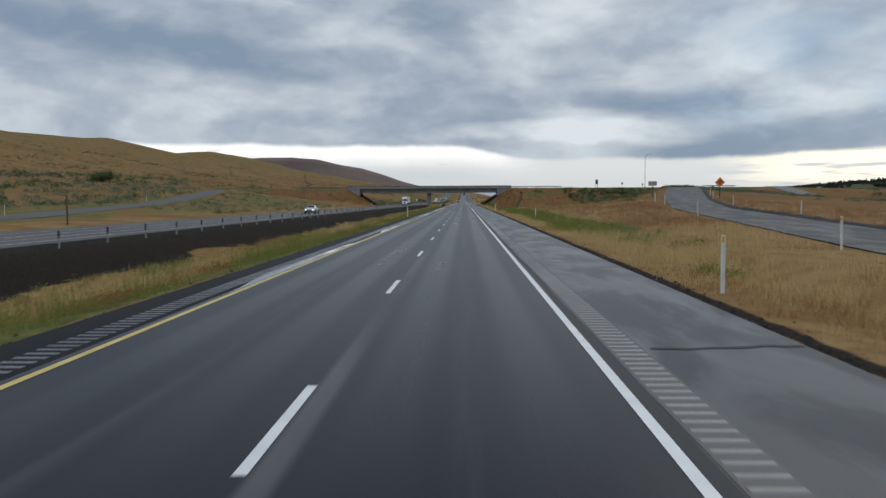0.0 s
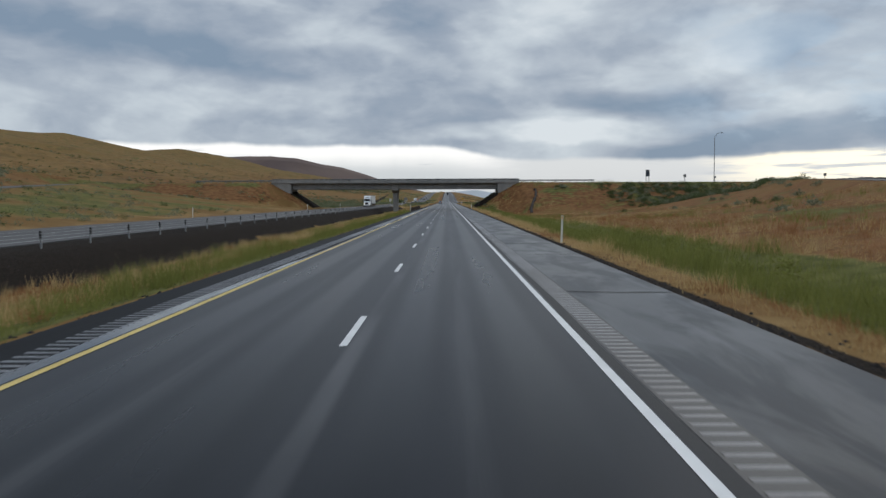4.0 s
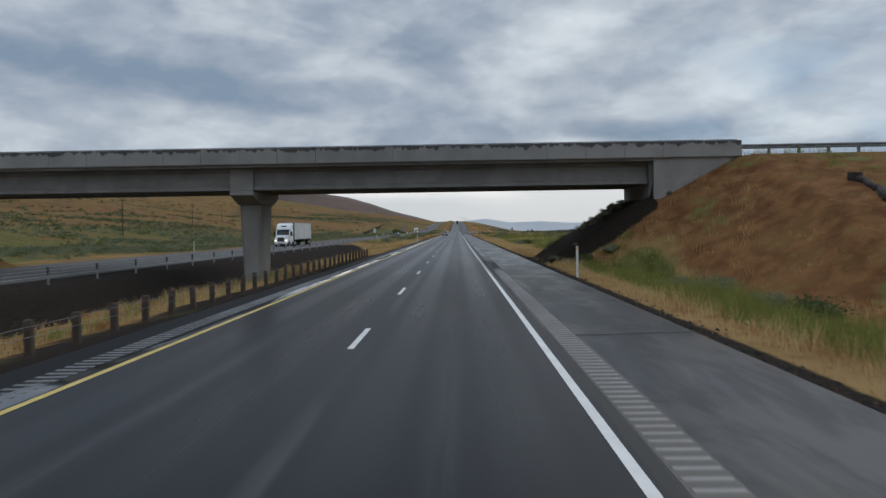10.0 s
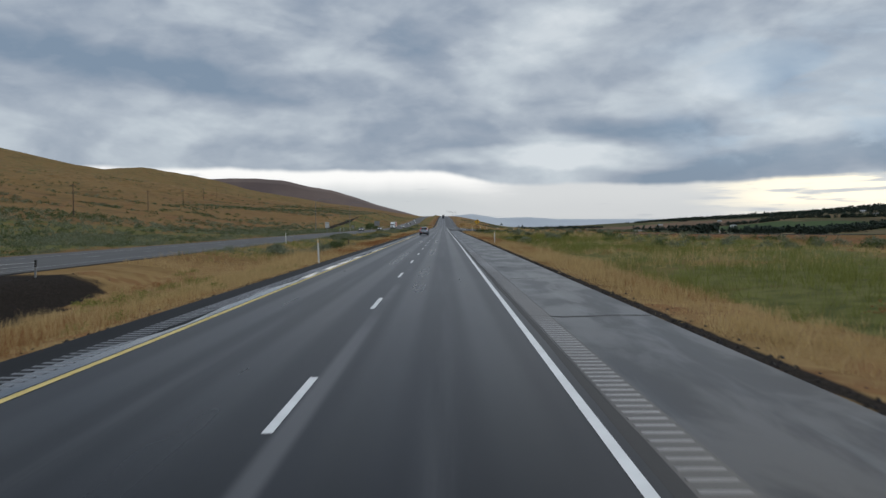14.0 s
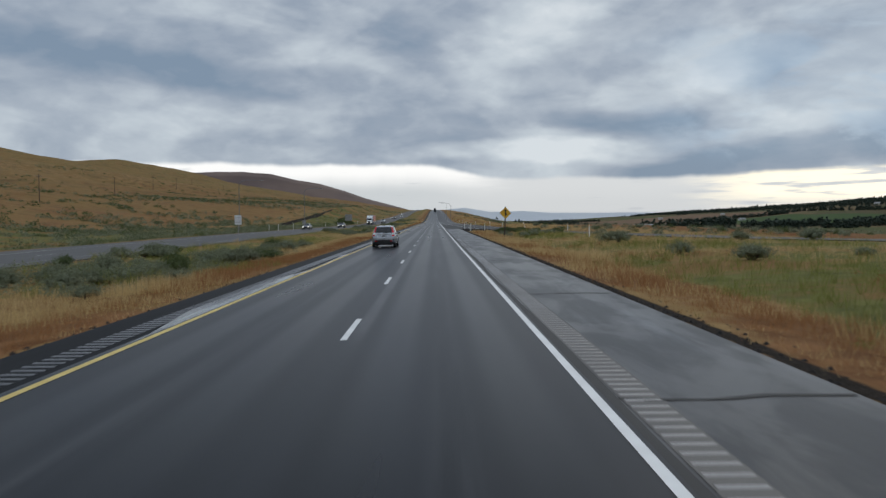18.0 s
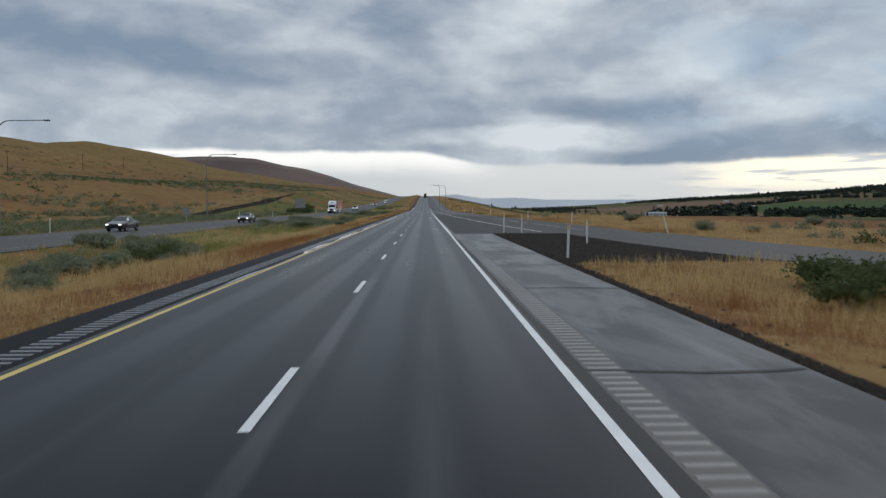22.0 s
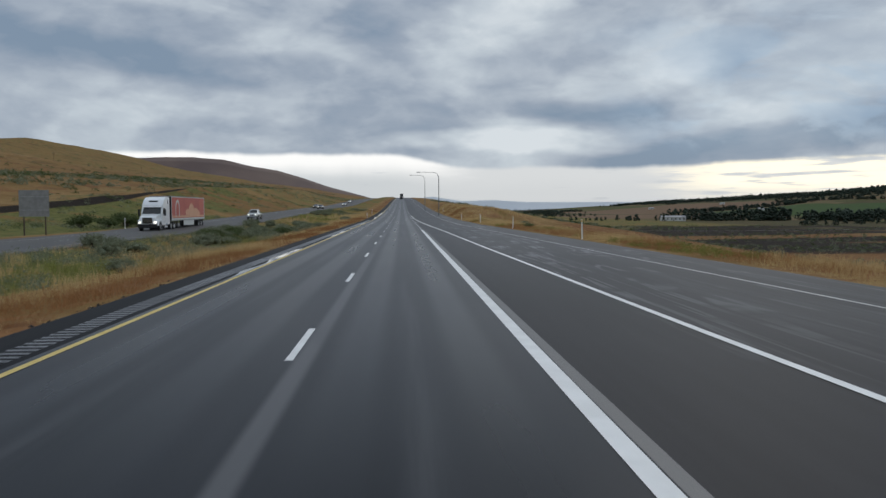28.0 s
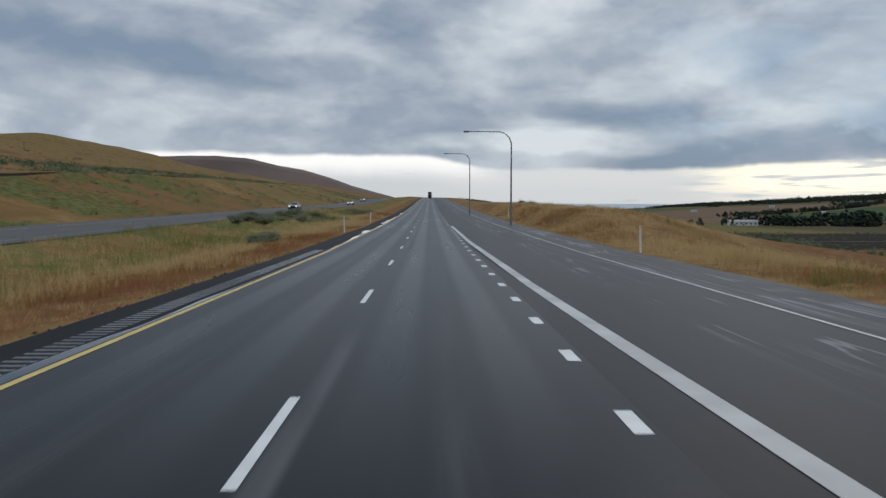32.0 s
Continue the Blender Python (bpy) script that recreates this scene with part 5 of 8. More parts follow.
street_lamp(9.1, 918, 10.85, -5.4, "dark steel street lamp with a long curved arm")
street_lamp(7.5, 978, 12.6, -4.9, "dark steel street lamp with a long curved arm")
street_lamp(73.5, 322.5, 20.3, 2.3, "dark steel street lamp with a short curved arm at the overpass")
street_lamp(-43.3, 729.8, 12.4, 6.0, "dark steel street lamp arching towards the far lanes")
street_lamp(-48.2, 662.4, 11.9, 6.0, "dark steel street lamp arching towards the far lanes")


def utility_pole(x, y):
    base = ground_at(x, y)
    p = thing("utility_pole", "weathered timber utility pole on the hillside", "utility pole", (x, y, base), group="line of utility poles on the hillside")
    bm = bmesh.new()
    tube(bm, [(0, 0, -1.0), (0, 0, 11.0)], [0.2, 0.13], 8)
    part("pole", bm, M_TIMBER, p)
    bm = bmesh.new()
    box(bm, -1.2, 1.2, -0.06, 0.06, 10.0, 10.15)
    part("cross_arm", bm, M_TIMBER, p)
    bm = bmesh.new()
    for k in (-1.05, -0.4, 0.4, 1.05):
        tube(bm, [(k, 0, 10.15), (k, 0, 10.35)], [0.05, 0.04], 6)
    part("insulators", bm, M_GALV, p)
    return p


for k in range(-3, 8):
    utility_pole(-187 - 0.207 * 150 * k, 930 + 150 * k)


def drain_chute():
    """Dark eroded drain gully down the face of the embankment, shaped as a half-buried tube in a washed-out bed of
    stones.
    """
    d = thing("drain_pipe", "dark eroded drain gully with stones on the embankment, shaped as a tube", "drain pipe")
    r = random.Random(8)
    pts = []
    for k in range(19):
        f = k / 18
        x, y = 22.1 - 2.2 * f + 0.35 * math.sin(6 * f) + r.uniform(-0.12, 0.12), 303.4 - 14.6 * f
        pts.append((x, y, ground_at(x, y) + 0.06))
    # uneven tube added in place of the dark gully; no real pipe lies here
    bm = bmesh.new()
    tube(bm, pts, [0.16 + 0.10 * r.random() + 0.008 * k for k in range(19)], 9)
    part("pipe", bm, M_GULLY, d)
    bm = bmesh.new()
    p = pts[0]
    tube(bm, [(p[0], p[1] + 0.1, p[2] - 0.5), (p[0], p[1] + 0.05, p[2] + 0.35)], [0.45, 0.36], 12)
    part("inlet", bm, M_GULLY, d)
    bm = bmesh.new()
    for k in range(60):
        f = r.random() ** 0.75
        q = pts[min(int(f * 18), 18)]
        x, y = q[0] + r.gauss(0, 0.12 + 0.22 * f), q[1] + r.uniform(-0.5, 0.5)
        bmesh.ops.create_icosphere(bm, subdivisions=1, radius=r.uniform(0.08, 0.24), matrix=pose(x, y, ground_at(x, y), r.uniform(0, 90), r.uniform(0, 90), 0) @ Matrix.Diagonal((1, r.uniform(0.6, 1), r.uniform(0.5, 0.8), 1)))
    part("gully_stones", bm, M_CINDER, d, "dark stones washed down the gully")["kind"] = "stuff"


drain_chute()


def hazard_marker(x, y):
    """Narrow upright board with slanting black and yellow bars, on a short post."""
    z = ground_at(x, y)
    h = thing("hazard_marker", "black and yellow striped hazard board on a short post", "road sign", (x, y, z), group="hazard boards before the bridge pier")
    bm = bmesh.new()
    box(bm, -0.10, 0.10, -0.008, 0.008, 0.12, 0.70, bevel=0.006)
    board = part("board", bm, M_YELLOW, h, "dull yellow board")
    for k in range(4):
        bm = bmesh.new()
        z0 = 0.125 + 0.14 * k
        prism(bm, [(-0.098, z0), (0.098, z0 + 0.07), (0.098, min(z0 + 0.15, 0.695)), (-0.098, z0 + 0.08)], 1, -0.0125, -0.0085)
        part("stripe", bm, M_BLACK, board)
    bm = bmesh.new()
    box(bm, -0.04, 0.04, 0.01, 0.08, -0.4, 0.6, bevel=0.01)
    part("post", bm, M_TIMBER, h)


for y in (266.6, 267.9, 269.8):
    hazard_marker(-7.8, y)

# ---- vehicles ----
M_SILVER = surf("silver_car_paint", (0.37, 0.385, 0.415), (0.42, 0.435, 0.465), 1.2, 60, 0.26, metal=0.6, coat=0.8, bump=0.0)
M_PALE_SILVER = surf("pale_silver_paint", (0.42, 0.44, 0.44), (0.50, 0.52, 0.52), 1.2, 60, 0.32, metal=0.4, coat=0.6, bump=0.0)
M_DARK_CAR = surf("dark_car_paint", (0.018, 0.019, 0.022), (0.03, 0.031, 0.035), 1.2, 60, 0.3, metal=0.3, coat=0.7, bump=0.0)
M_TRUCK_W = surf("white_truck_paint", (0.72, 0.74, 0.75), (0.82, 0.83, 0.84), 0.8, 40, 0.35, coat=0.4, bump=0.0)
M_TRAILER = surf("trailer_panel_white", (0.52, 0.54, 0.53), (0.68, 0.69, 0.67), 0.35, 12, 0.5, bump=0.05)
M_TRAILER_D = surf("dark_trailer", (0.03, 0.035, 0.04), (0.05, 0.055, 0.06), 0.5, 12, 0.5, bump=0.05)
M_RED_PANEL = surf("red_printed_panel", (0.42, 0.075, 0.06), (0.55, 0.14, 0.10), 0.4, 10, 0.5, bump=0.0)
M_PRINT = surf("peach_printed_shape", (0.62, 0.30, 0.18), (0.72, 0.42, 0.26), 0.9, 10, 0.5, bump=0.0)
M_GLASS = surf("dark_tinted_glass", (0.010, 0.012, 0.014), (0.016, 0.018, 0.02), 2, 30, 0.08, vary=0.02, bump=0.0)
M_GLASS2 = surf("side_window_glass", (0.03, 0.045, 0.042), (0.045, 0.06, 0.055), 2, 30, 0.08, vary=0.02, bump=0.0)
M_TYRE = surf("tyre_rubber", (0.012, 0.012, 0.012), (0.025, 0.025, 0.025), 4, 60, 0.8, bump=0.3)
M_RIM = surf("alloy_rim", (0.50, 0.51, 0.52), (0.6, 0.61, 0.62), 4, 40, 0.3, metal=0.25, bump=0.0)
M_TRIM = surf("black_plastic_trim", (0.008, 0.008, 0.009), (0.016, 0.016, 0.017), 4, 60, 0.6, bump=0.1)
M_RED_LAMP = surf("red_tail_lamp", (0.50, 0.006, 0.012), (0.66, 0.012, 0.02), 6, 40, 0.12, bump=0.0)
M_CLEAR_LAMP = surf("clear_lamp", (0.6, 0.6, 0.58), (0.75, 0.75, 0.72), 6, 40, 0.12, bump=0.0)
M_HEADLAMP = surf("lit_headlamp", (0.8, 0.8, 0.75), (0.9, 0.9, 0.85), 6, 40, 0.15, bump=0.0, alpha_glow=((1.0, 0.95, 0.82), 1.3))
M_PLATE = surf("number_plate", (0.55, 0.57, 0.6), (0.65, 0.67, 0.7), 5, 40, 0.4, bump=0.0)
M_CHROME = surf("chrome", (0.6, 0.6, 0.6), (0.7, 0.7, 0.7), 5, 40, 0.15, metal=1.0, bump=0.0)


def wheel(parent, x, y, r, wide, label=""):
    """Tyre with a spoked rim, lying on its side towards x."""
    s = 1 if x > 0 else -1
    bm = bmesh.new()
    prof = [(0.62 * r, -wide / 2), (0.9 * r, -wide / 2), (r, -wide / 2 + 0.035), (r, wide / 2 - 0.035), (0.9 * r, wide / 2), (0.62 * r, wide / 2)]
    n = 28
    rings = [[bm.verts.new((q[1], q[0] * math.cos(2 * math.pi * k / n), q[0] * math.sin(2 * math.pi * k / n))) for q in prof] for k in range(n)]
    for k in range(n):
        a, b = rings[k], rings[(k + 1) % n]
        for j in range(len(prof)):
            bm.faces.new((a[j], a[(j + 1) % len(prof)], b[(j + 1) % len(prof)], b[j]))
    t = part("tyre", bm, M_TYRE, None)
    w = new("wheel")
    w.parent = parent
    w.location = (x, y, r)
    t.parent = w
    bm = bmesh.new()
    o = s * (wide / 2 - 0.03)
    tube(bm, [(o - s * 0.08, 0, 0), (o, 0, 0)], [0.63 * r, 0.63 * r], 24)
    for v in bm.verts:
        v.co = Vector((v.co.x, v.co.y, v.co.z))
    part("rim", bm, M_TRIM, w)
    bm = bmesh.new()
    for k in range(5):
        m = pose(o, 0, 0, 72 * k, 0, 0)
        box(bm, -0.005, 0.022, -0.13 * r, 0.13 * r, 0.1 * r, 0.63 * r, m)
    tube(bm, [(o - s * 0.005, 0, 0), (o + s * 0.022, 0, 0)], [0.22 * r, 0.2 * r], 14)
    part("spokes", bm, M_RIM, w, "bright alloy spokes")
    return w


class Shell:
    """A car body given by stations along its length: y, sill, belt, top, half width, half roof width."""

    def __init__(self, rows):
        self.rows = np.array(rows)

    def at(self, y):
        return [float(np.interp(y, self.rows[:, 0], self.rows[:, k])) for k in range(1, 6)]

    def section(self, y):
        zs, zb, zt, w, wt = self.at(y)
        zp = zt - min(0.07, (zt - zb) * 0.35)
        return [(w * 0.94, zs), (w * 0.99, zs + 0.12), (w, zs + (zb - zs) * 0.55), (w * 0.985, zb), (wt + (w - wt) * 0.10, zp), (wt * 0.86, zt - 0.012), (wt * 0.45, zt - 0.002), (0, zt)]

    def mesh(self, bm, ys):
        rings = []
        for y in ys:
            half = self.section(y)
            full = half + [(-x, z) for x, z in half[-2::-1]]
            rings.append([bm.verts.new((x, y, z)) for x, z in full])
        n = len(rings[0])
        for a, b in zip(rings, rings[1:]):
            for k in range(n):
                bm.faces.new((a[k], a[(k + 1) % n], b[(k + 1) % n], b[k]))
        bm.faces.new(rings[0])
        bm.faces.new(rings[-1][::-1])

    def side(self, y, v, s, off=0.012):
        half = self.section(y)
        a, b = Vector(half[3]), Vector(half[4])
        p = a.lerp(b, v)
        n = Vector((b.y - a.y, a.x - b.x)).normalized()
        p = p + n * off
        return (s * p.x, y, p.y)

    def over(self, y, u, off):
        zs, zb, zt, w, wt = self.at(y)
        return (u * wt, y + off[0], zt - 0.012 * abs(u) ** 3 - 0.03 * max(abs(u) - 0.86, 0) / 0.14 + off[1])


def side_window(shell, parent, lo, hi, name="side_window", v0=0.10, v1=0.86, mat=None):
    """lo, hi: (bottom y, top y) of the two upright edges; built for both sides."""
    for s in (1, -1):
        bm = bmesh.new()
        n = 6
        rows = []
        for j in range(n + 1):
            f = j / n
            rows.append([bm.verts.new(shell.side(lo[0] + (lo[1] - lo[0]) * g + f * ((hi[0] + (hi[1] - hi[0]) * g) - (lo[0] + (lo[1] - lo[0]) * g)), v0 + (v1 - v0) * g, s)) for g in (0, 0.5, 1)])
        for a, b in zip(rows, rows[1:]):
            for k in range(2):
                bm.faces.new((a[k], a[k + 1], b[k + 1], b[k]))
        part(name, bm, mat or M_GLASS2, parent)


def sloped_glass(shell, parent, name, y0, y1, width, off, mat):
    bm = bmesh.new()
    rows = [[bm.verts.new(shell.over(y0 + (y1 - y0) * j / 5, u, off)) for u in (-width, -width * 0.6, 0, width * 0.6, width)] for j in range(6)]
    for a, b in zip(rows, rows[1:]):
        for k in range(4):
            bm.faces.new((a[k], a[k + 1], b[k + 1], b[k]))
    return part(name, bm, mat, parent)


def arches(parent, wheels, r, w):
    for x, y in wheels:
        s = 1 if x > 0 else -1
        bm = bmesh.new()
        pts = [(y + (r + 0.06) * math.cos(a), r + (r + 0.06) * math.sin(a)) for a in [math.radians(-12 + 204 * k / 16) for k in range(17)]]
        prism(bm, pts, 0, s * (w - 0.28), s * (w + 0.006))
        part("wheel_arch", bm, M_TRIM, parent)


class SmoothShell(Shell):
    """A rounder body: stations blended along the length, a soft shoulder, tumblehome and a crowned roof."""

    def at(self, y):
        hw = min(0.09, y * 0.9, 4.52 - y)
        return [sum(float(np.interp(y + d * hw, self.rows[:, 0], self.rows[:, k])) for d in (-1, -0.5, 0, 0.5, 1)) / 5 for k in range(1, 6)]

    def section(self, y):
        zs, zb, zt, w, wt = self.at(y)
        h = zt - zb
        zp = zt - min(0.10, h * 0.4)
        side = [(w * 0.93, zs), (w * 0.975, zs + 0.05), (w * 0.99, zs + 0.16), (w, zs + (zb - zs) * 0.5), (w * 0.998, zs + (zb - zs) * 0.72), (w * 0.985, zb - 0.05)]
        return side + [(w * 0.962, zb), (wt + (w - wt) * 0.16, zp), (wt * 0.97, zt - min(0.055, h * 0.22)), (wt * 0.88, zt - min(0.026, h * 0.1)), (wt * 0.7, zt - 0.010), (wt * 0.36, zt - 0.001), (0, zt)]

    def side(self, y, v, s, off=0.008):
        half = self.section(y)
        a, b = Vector(half[6]), Vector(half[7])
        p = a.lerp(b, v)
        n = Vector((b.y - a.y, a.x - b.x)).normalized()
        p = p + n * (off + 0.02 * v * (1 - v))
        return (s * p.x, y, p.y)

    def roof(self, y, u, off):
        half = self.section(y)[8:][::-1]
        wt = self.at(y)[4]
        return (u * wt, y, float(np.interp(abs(u) * wt, [q[0] for q in half], [q[1] for q in half])) + off)

    def flank(self, y, z, s, off):
        half = self.section(y)
        return (s * (float(np.interp(z, [q[1] for q in half[:7]], [q[0] for q in half[:7]])) + off), y, z)


def make_suv(m):
    car = thing("suv_car", "silver compact suv with tall red tail lamps on wet asphalt", "car")
    car.matrix_basis = m
    sh = SmoothShell([(0.0, 0.44, 0.70, 0.74, 0.76, 0.64), (0.04, 0.38, 0.92, 0.95, 0.84, 0.74), (0.10, 0.34, 1.02, 1.07, 0.89, 0.79), (0.28, 0.32, 1.04, 1.34, 0.905, 0.725), (0.45, 0.32, 1.05, 1.58, 0.91, 0.655), (0.56, 0.31, 1.05, 1.645, 0.91, 0.64), (1.0, 0.31, 1.04, 1.67, 0.91, 0.635), (1.7, 0.30, 1.02, 1.68, 0.91, 0.64), (2.2, 0.30, 1.00, 1.66, 0.91, 0.63), (2.6, 0.30, 0.99, 1.575, 0.91, 0.62), (2.95, 0.30, 0.985, 1.38, 0.91, 0.64), (3.3, 0.30, 0.97, 1.11, 0.905, 0.69), (3.6, 0.30, 0.94, 1.03, 0.90, 0.72), (4.2, 0.32, 0.86, 0.92, 0.86, 0.66), (4.42, 0.36, 0.72, 0.80, 0.80, 0.58), (4.52, 0.42, 0.60, 0.62, 0.70, 0.50)])
    bm = bmesh.new()
    sh.mesh(bm, [0, 0.02, 0.05, 0.08, 0.12, 0.2, 0.28, 0.36, 0.43, 0.48, 0.54, 0.6, 0.7, 0.85] + list(np.linspace(1.0, 4.3, 34)) + [4.38, 4.44, 4.49, 4.52])
    body = part("body", bm, M_SILVER, car, smooth=True)
    body.modifiers.new("crease", "EDGE_SPLIT").split_angle = radians(48)
    sloped_glass(sh, car, "rear_window", 0.14, 0.45, 0.83, (-0.010, 0.012), M_GLASS)
    sloped_glass(sh, car, "windscreen", 2.66, 3.28, 0.92, (0.006, 0.014), M_GLASS)
    # one long arched window line on each side, cut by two pillars
    def arc(y):
        return float(np.interp(y, [0.48, 0.52, 0.60, 0.72, 0.90, 1.12, 1.5, 2.2, 2.5, 3.14], [0.10, 0.34, 0.56, 0.72, 0.84, 0.91, 0.94, 0.94, 0.93, 0.86]))
    for s in (1, -1):
        for name, y0, y1, mat in (("quarter_window", 0.485, 1.13, M_GLASS), ("side_window", 1.17, 2.0, M_GLASS), ("side_window", 2.05, 3.06, M_GLASS2)):
            bm = bmesh.new()
            cols = [[bm.verts.new(sh.side(y, 0.07 + (arc(y) - 0.07) * g, s)) for g in (0, 0.3, 0.6, 0.85, 1)] for y in np.linspace(y0, y1, 15)]
            for a, b in zip(cols, cols[1:]):
                for k in range(4):
                    bm.faces.new((a[k], a[k + 1], b[k + 1], b[k]))
            part(name, bm, mat, car, smooth=True)
        bm = bmesh.new()
        loop = [sh.side(y, arc(y) + 0.02, s, 0.004) for y in np.linspace(0.47, 3.08, 40)]
        tube(bm, loop, [0.011] * len(loop), 6)
        sill = [sh.side(y, 0.045, s, 0.004) for y in np.linspace(0.47, 3.12, 24)]
        tube(bm, sill, [0.012] * len(sill), 6)
        part("window_surround", bm, M_TRIM, car)
        bm = bmesh.new()
        line = [sh.flank(y, float(np.interp(y, [0.2, 3.5], [0.965, 0.90])), s, 0.001) for y in np.linspace(0.24, 3.55, 30)]
        tube(bm, line, [0.009] * len(line), 6)
        part("side_moulding", bm, M_TRIM, car, "thin black body line")
        bm = bmesh.new()
        strip = [[sh.roof(y, s * u, 0.004) for u in (0.80, 0.88)] for y in np.linspace(0.56, 2.45, 12)]
        vs = [[bm.verts.new(q) for q in row] for row in strip]
        for a, b in zip(vs, vs[1:]):
            bm.faces.new((a[0], a[1], b[1], b[0]))
        bmesh.ops.solidify(bm, geom=list(bm.faces), thickness=0.012)
        part("roof_strip", bm, M_TRIM, car)
    ws = [(0.815, 0.84), (-0.815, 0.84), (0.815, 3.46), (-0.815, 3.46)]
    arches(car, ws, 0.345, 0.905)
    for x, y in ws:
        wheel(car, x, y, 0.345, 0.22)
    for s in (1, -1):
        # tall tail lamps up the rear pillars, broad at the foot, with a clear band
        for name, mat, z0, z1 in (("tail_lamp", M_RED_LAMP, 1.135, 1.585), ("reverse_lamp", M_CLEAR_LAMP, 0.985, 1.133), ("tail_lamp_foot", M_RED_LAMP, 0.875, 0.983)):
            bm = bmesh.new()
            rings = []
            n = 7 if z1 - z0 > 0.2 else 3
            for j in range(n):
                z = z0 + (z1 - z0) * j / (n - 1)
                back = float(np.interp(z, [0.86, 0.95, 1.06, 1.34, 1.59], [0.035, 0.05, 0.095, 0.275, 0.445]))
                out = float(np.interp(z, [0.86, 1.06, 1.2, 1.34, 1.59], [0.815, 0.81, 0.755, 0.70, 0.625]))
                inn = float(np.interp(z, [0.86, 1.06, 1.2, 1.34, 1.59], [0.635, 0.635, 0.635, 0.61, 0.575]))
                deep = float(np.interp(z, [0.86, 1.0, 1.2, 1.59], [0.17, 0.20, 0.14, 0.07]))
                rings.append([bm.verts.new(q) for q in ((s * inn, back - 0.022, z), (s * (inn * 0.35 + out * 0.65), back - 0.016, z), (s * (out + 0.012), back + 0.02, z), (s * (out + 0.032), back + deep, z), (s * (inn - 0.02), back + 0.16, z))])
            for a, b in zip(rings, rings[1:]):
                for k in range(5):
                    bm.faces.new((a[k], a[(k + 1) % 5], b[(k + 1) % 5], b[k]))
            bm.faces.new(rings[0][::-1])
            bm.faces.new(rings[-1])
            part(name, bm, mat, car)
        bm = bmesh.new()
        box(bm, s * 0.985 - 0.10, s * 0.985 + 0.10, 2.86, 3.0, 1.0, 1.15, bevel=0.045)
        part("mirror", bm, M_TRIM, car)
        for y in (1.42, 2.25):
            bm = bmesh.new()
            p = sh.flank(y, 0.90, s, 0.0)
            box(bm, p[0] - 0.012, p[0] + 0.024, y, y + 0.17, 0.885, 0.92, bevel=0.011)
            part("door_handle", bm, M_TRIM, car)
        bm = bmesh.new()
        box(bm, s * 0.898 - 0.02, s * 0.898 + 0.012, 1.24, 3.06, 0.29, 0.41, bevel=0.015)
        part("sill_cladding", bm, M_TRIM, car)
        for y in (1.15, 2.03, 3.12):
            bm = bmesh.new()
            seam = [sh.flank(y, z, s, 0.0005) for z in np.linspace(0.46, 0.99, 8)]
            tube(bm, seam, [0.005] * 8, 5)
            part("door_seam", bm, M_TRIM, car)
        bm = bmesh.new()
        box(bm, s * 0.60 - 0.09, s * 0.60 + 0.09, -0.048, 0.02, 0.47, 0.52, bevel=0.01)
        part("bumper_reflector", bm, M_RED_LAMP, car)

    def wrap(name, z0, z1, bulge, reach, mat):
        """A bumper piece that wraps round the rounded rear corners."""
        bm = bmesh.new()
        plan = [(0.0, -bulge), (0.35, -bulge + 0.006), (0.6, -bulge + 0.025), (0.76, -bulge + 0.075), (0.86, -bulge + 0.18), (0.912, reach)]
        plan = [(-x, y) for x, y in plan[:0:-1]] + plan
        prof = [(z0, 0.02), (z0 + 0.03, 0.0), (z1 - 0.03, 0.0), (z1, 0.025), (z1, 0.10), (z0, 0.10)]
        rings = [[bm.verts.new((x * (1 - d * 0.4), y + d, z)) for z, d in prof] for x, y in plan]
        for a, b in zip(rings, rings[1:]):
            for k in range(len(prof)):
                bm.faces.new((a[k], a[(k + 1) % len(prof)], b[(k + 1) % len(prof)], b[k]))
        bm.faces.new(rings[0])
        bm.faces.new(rings[-1][::-1])
        part(name, bm, mat, car, smooth=False)
    wrap("bumper_cladding", 0.27, 0.555, 0.035, 0.44, M_TRIM)
    wrap("bumper", 0.56, 0.755, 0.05, 0.44, M_SILVER)
    bm = bmesh.new()
    box(bm, -0.66, 0.66, 0.12, 4.3, 0.2, 0.42, bevel=0.03)
    part("underbody", bm, M_TRIM, car)
    bm = bmesh.new()
    box(bm, -0.52, 0.52, 0.002, 0.07, 0.972, 1.022, bevel=0.012)
    part("tailgate_strip", bm, M_SILVER, car)
    bm = bmesh.new()
    for x0, x1, z0, z1 in ((-0.47, -0.455, 0.79, 0.965), (0.455, 0.47, 0.79, 0.965), (-0.47, 0.47, 0.78, 0.79)):
        box(bm, x0, x1, 0.004, 0.05, z0, z1)
    part("plate_recess_edge", bm, M_GALV, car)
    bm = bmesh.new()
    box(bm, -0.17, 0.17, 0.0, 0.05, 0.80, 0.955, bevel=0.008)
    plate = part("number_plate", bm, M_PLATE, car, "pale plate with plain bars")
    bm = bmesh.new()
    for k in (-0.115, -0.07, -0.025, 0.03, 0.075, 0.12):
        box(bm, k - 0.016, k + 0.016, -0.004, 0.0, 0.835, 0.915)
    part("plate_bars", bm, M_TRIM, plate)
    bm = bmesh.new()
    box(bm, -0.06, 0.06, -0.012, 0.05, 1.0, 1.07, bevel=0.02)
    part("badge", bm, M_CHROME, car)
    bm = bmesh.new()
    tube(bm, [(0.08, 0.12, 1.11), (0.4, 0.14, 1.125)], [0.022, 0.013], 6)
    part("rear_wiper", bm, M_TRIM, car)
    bm = bmesh.new()
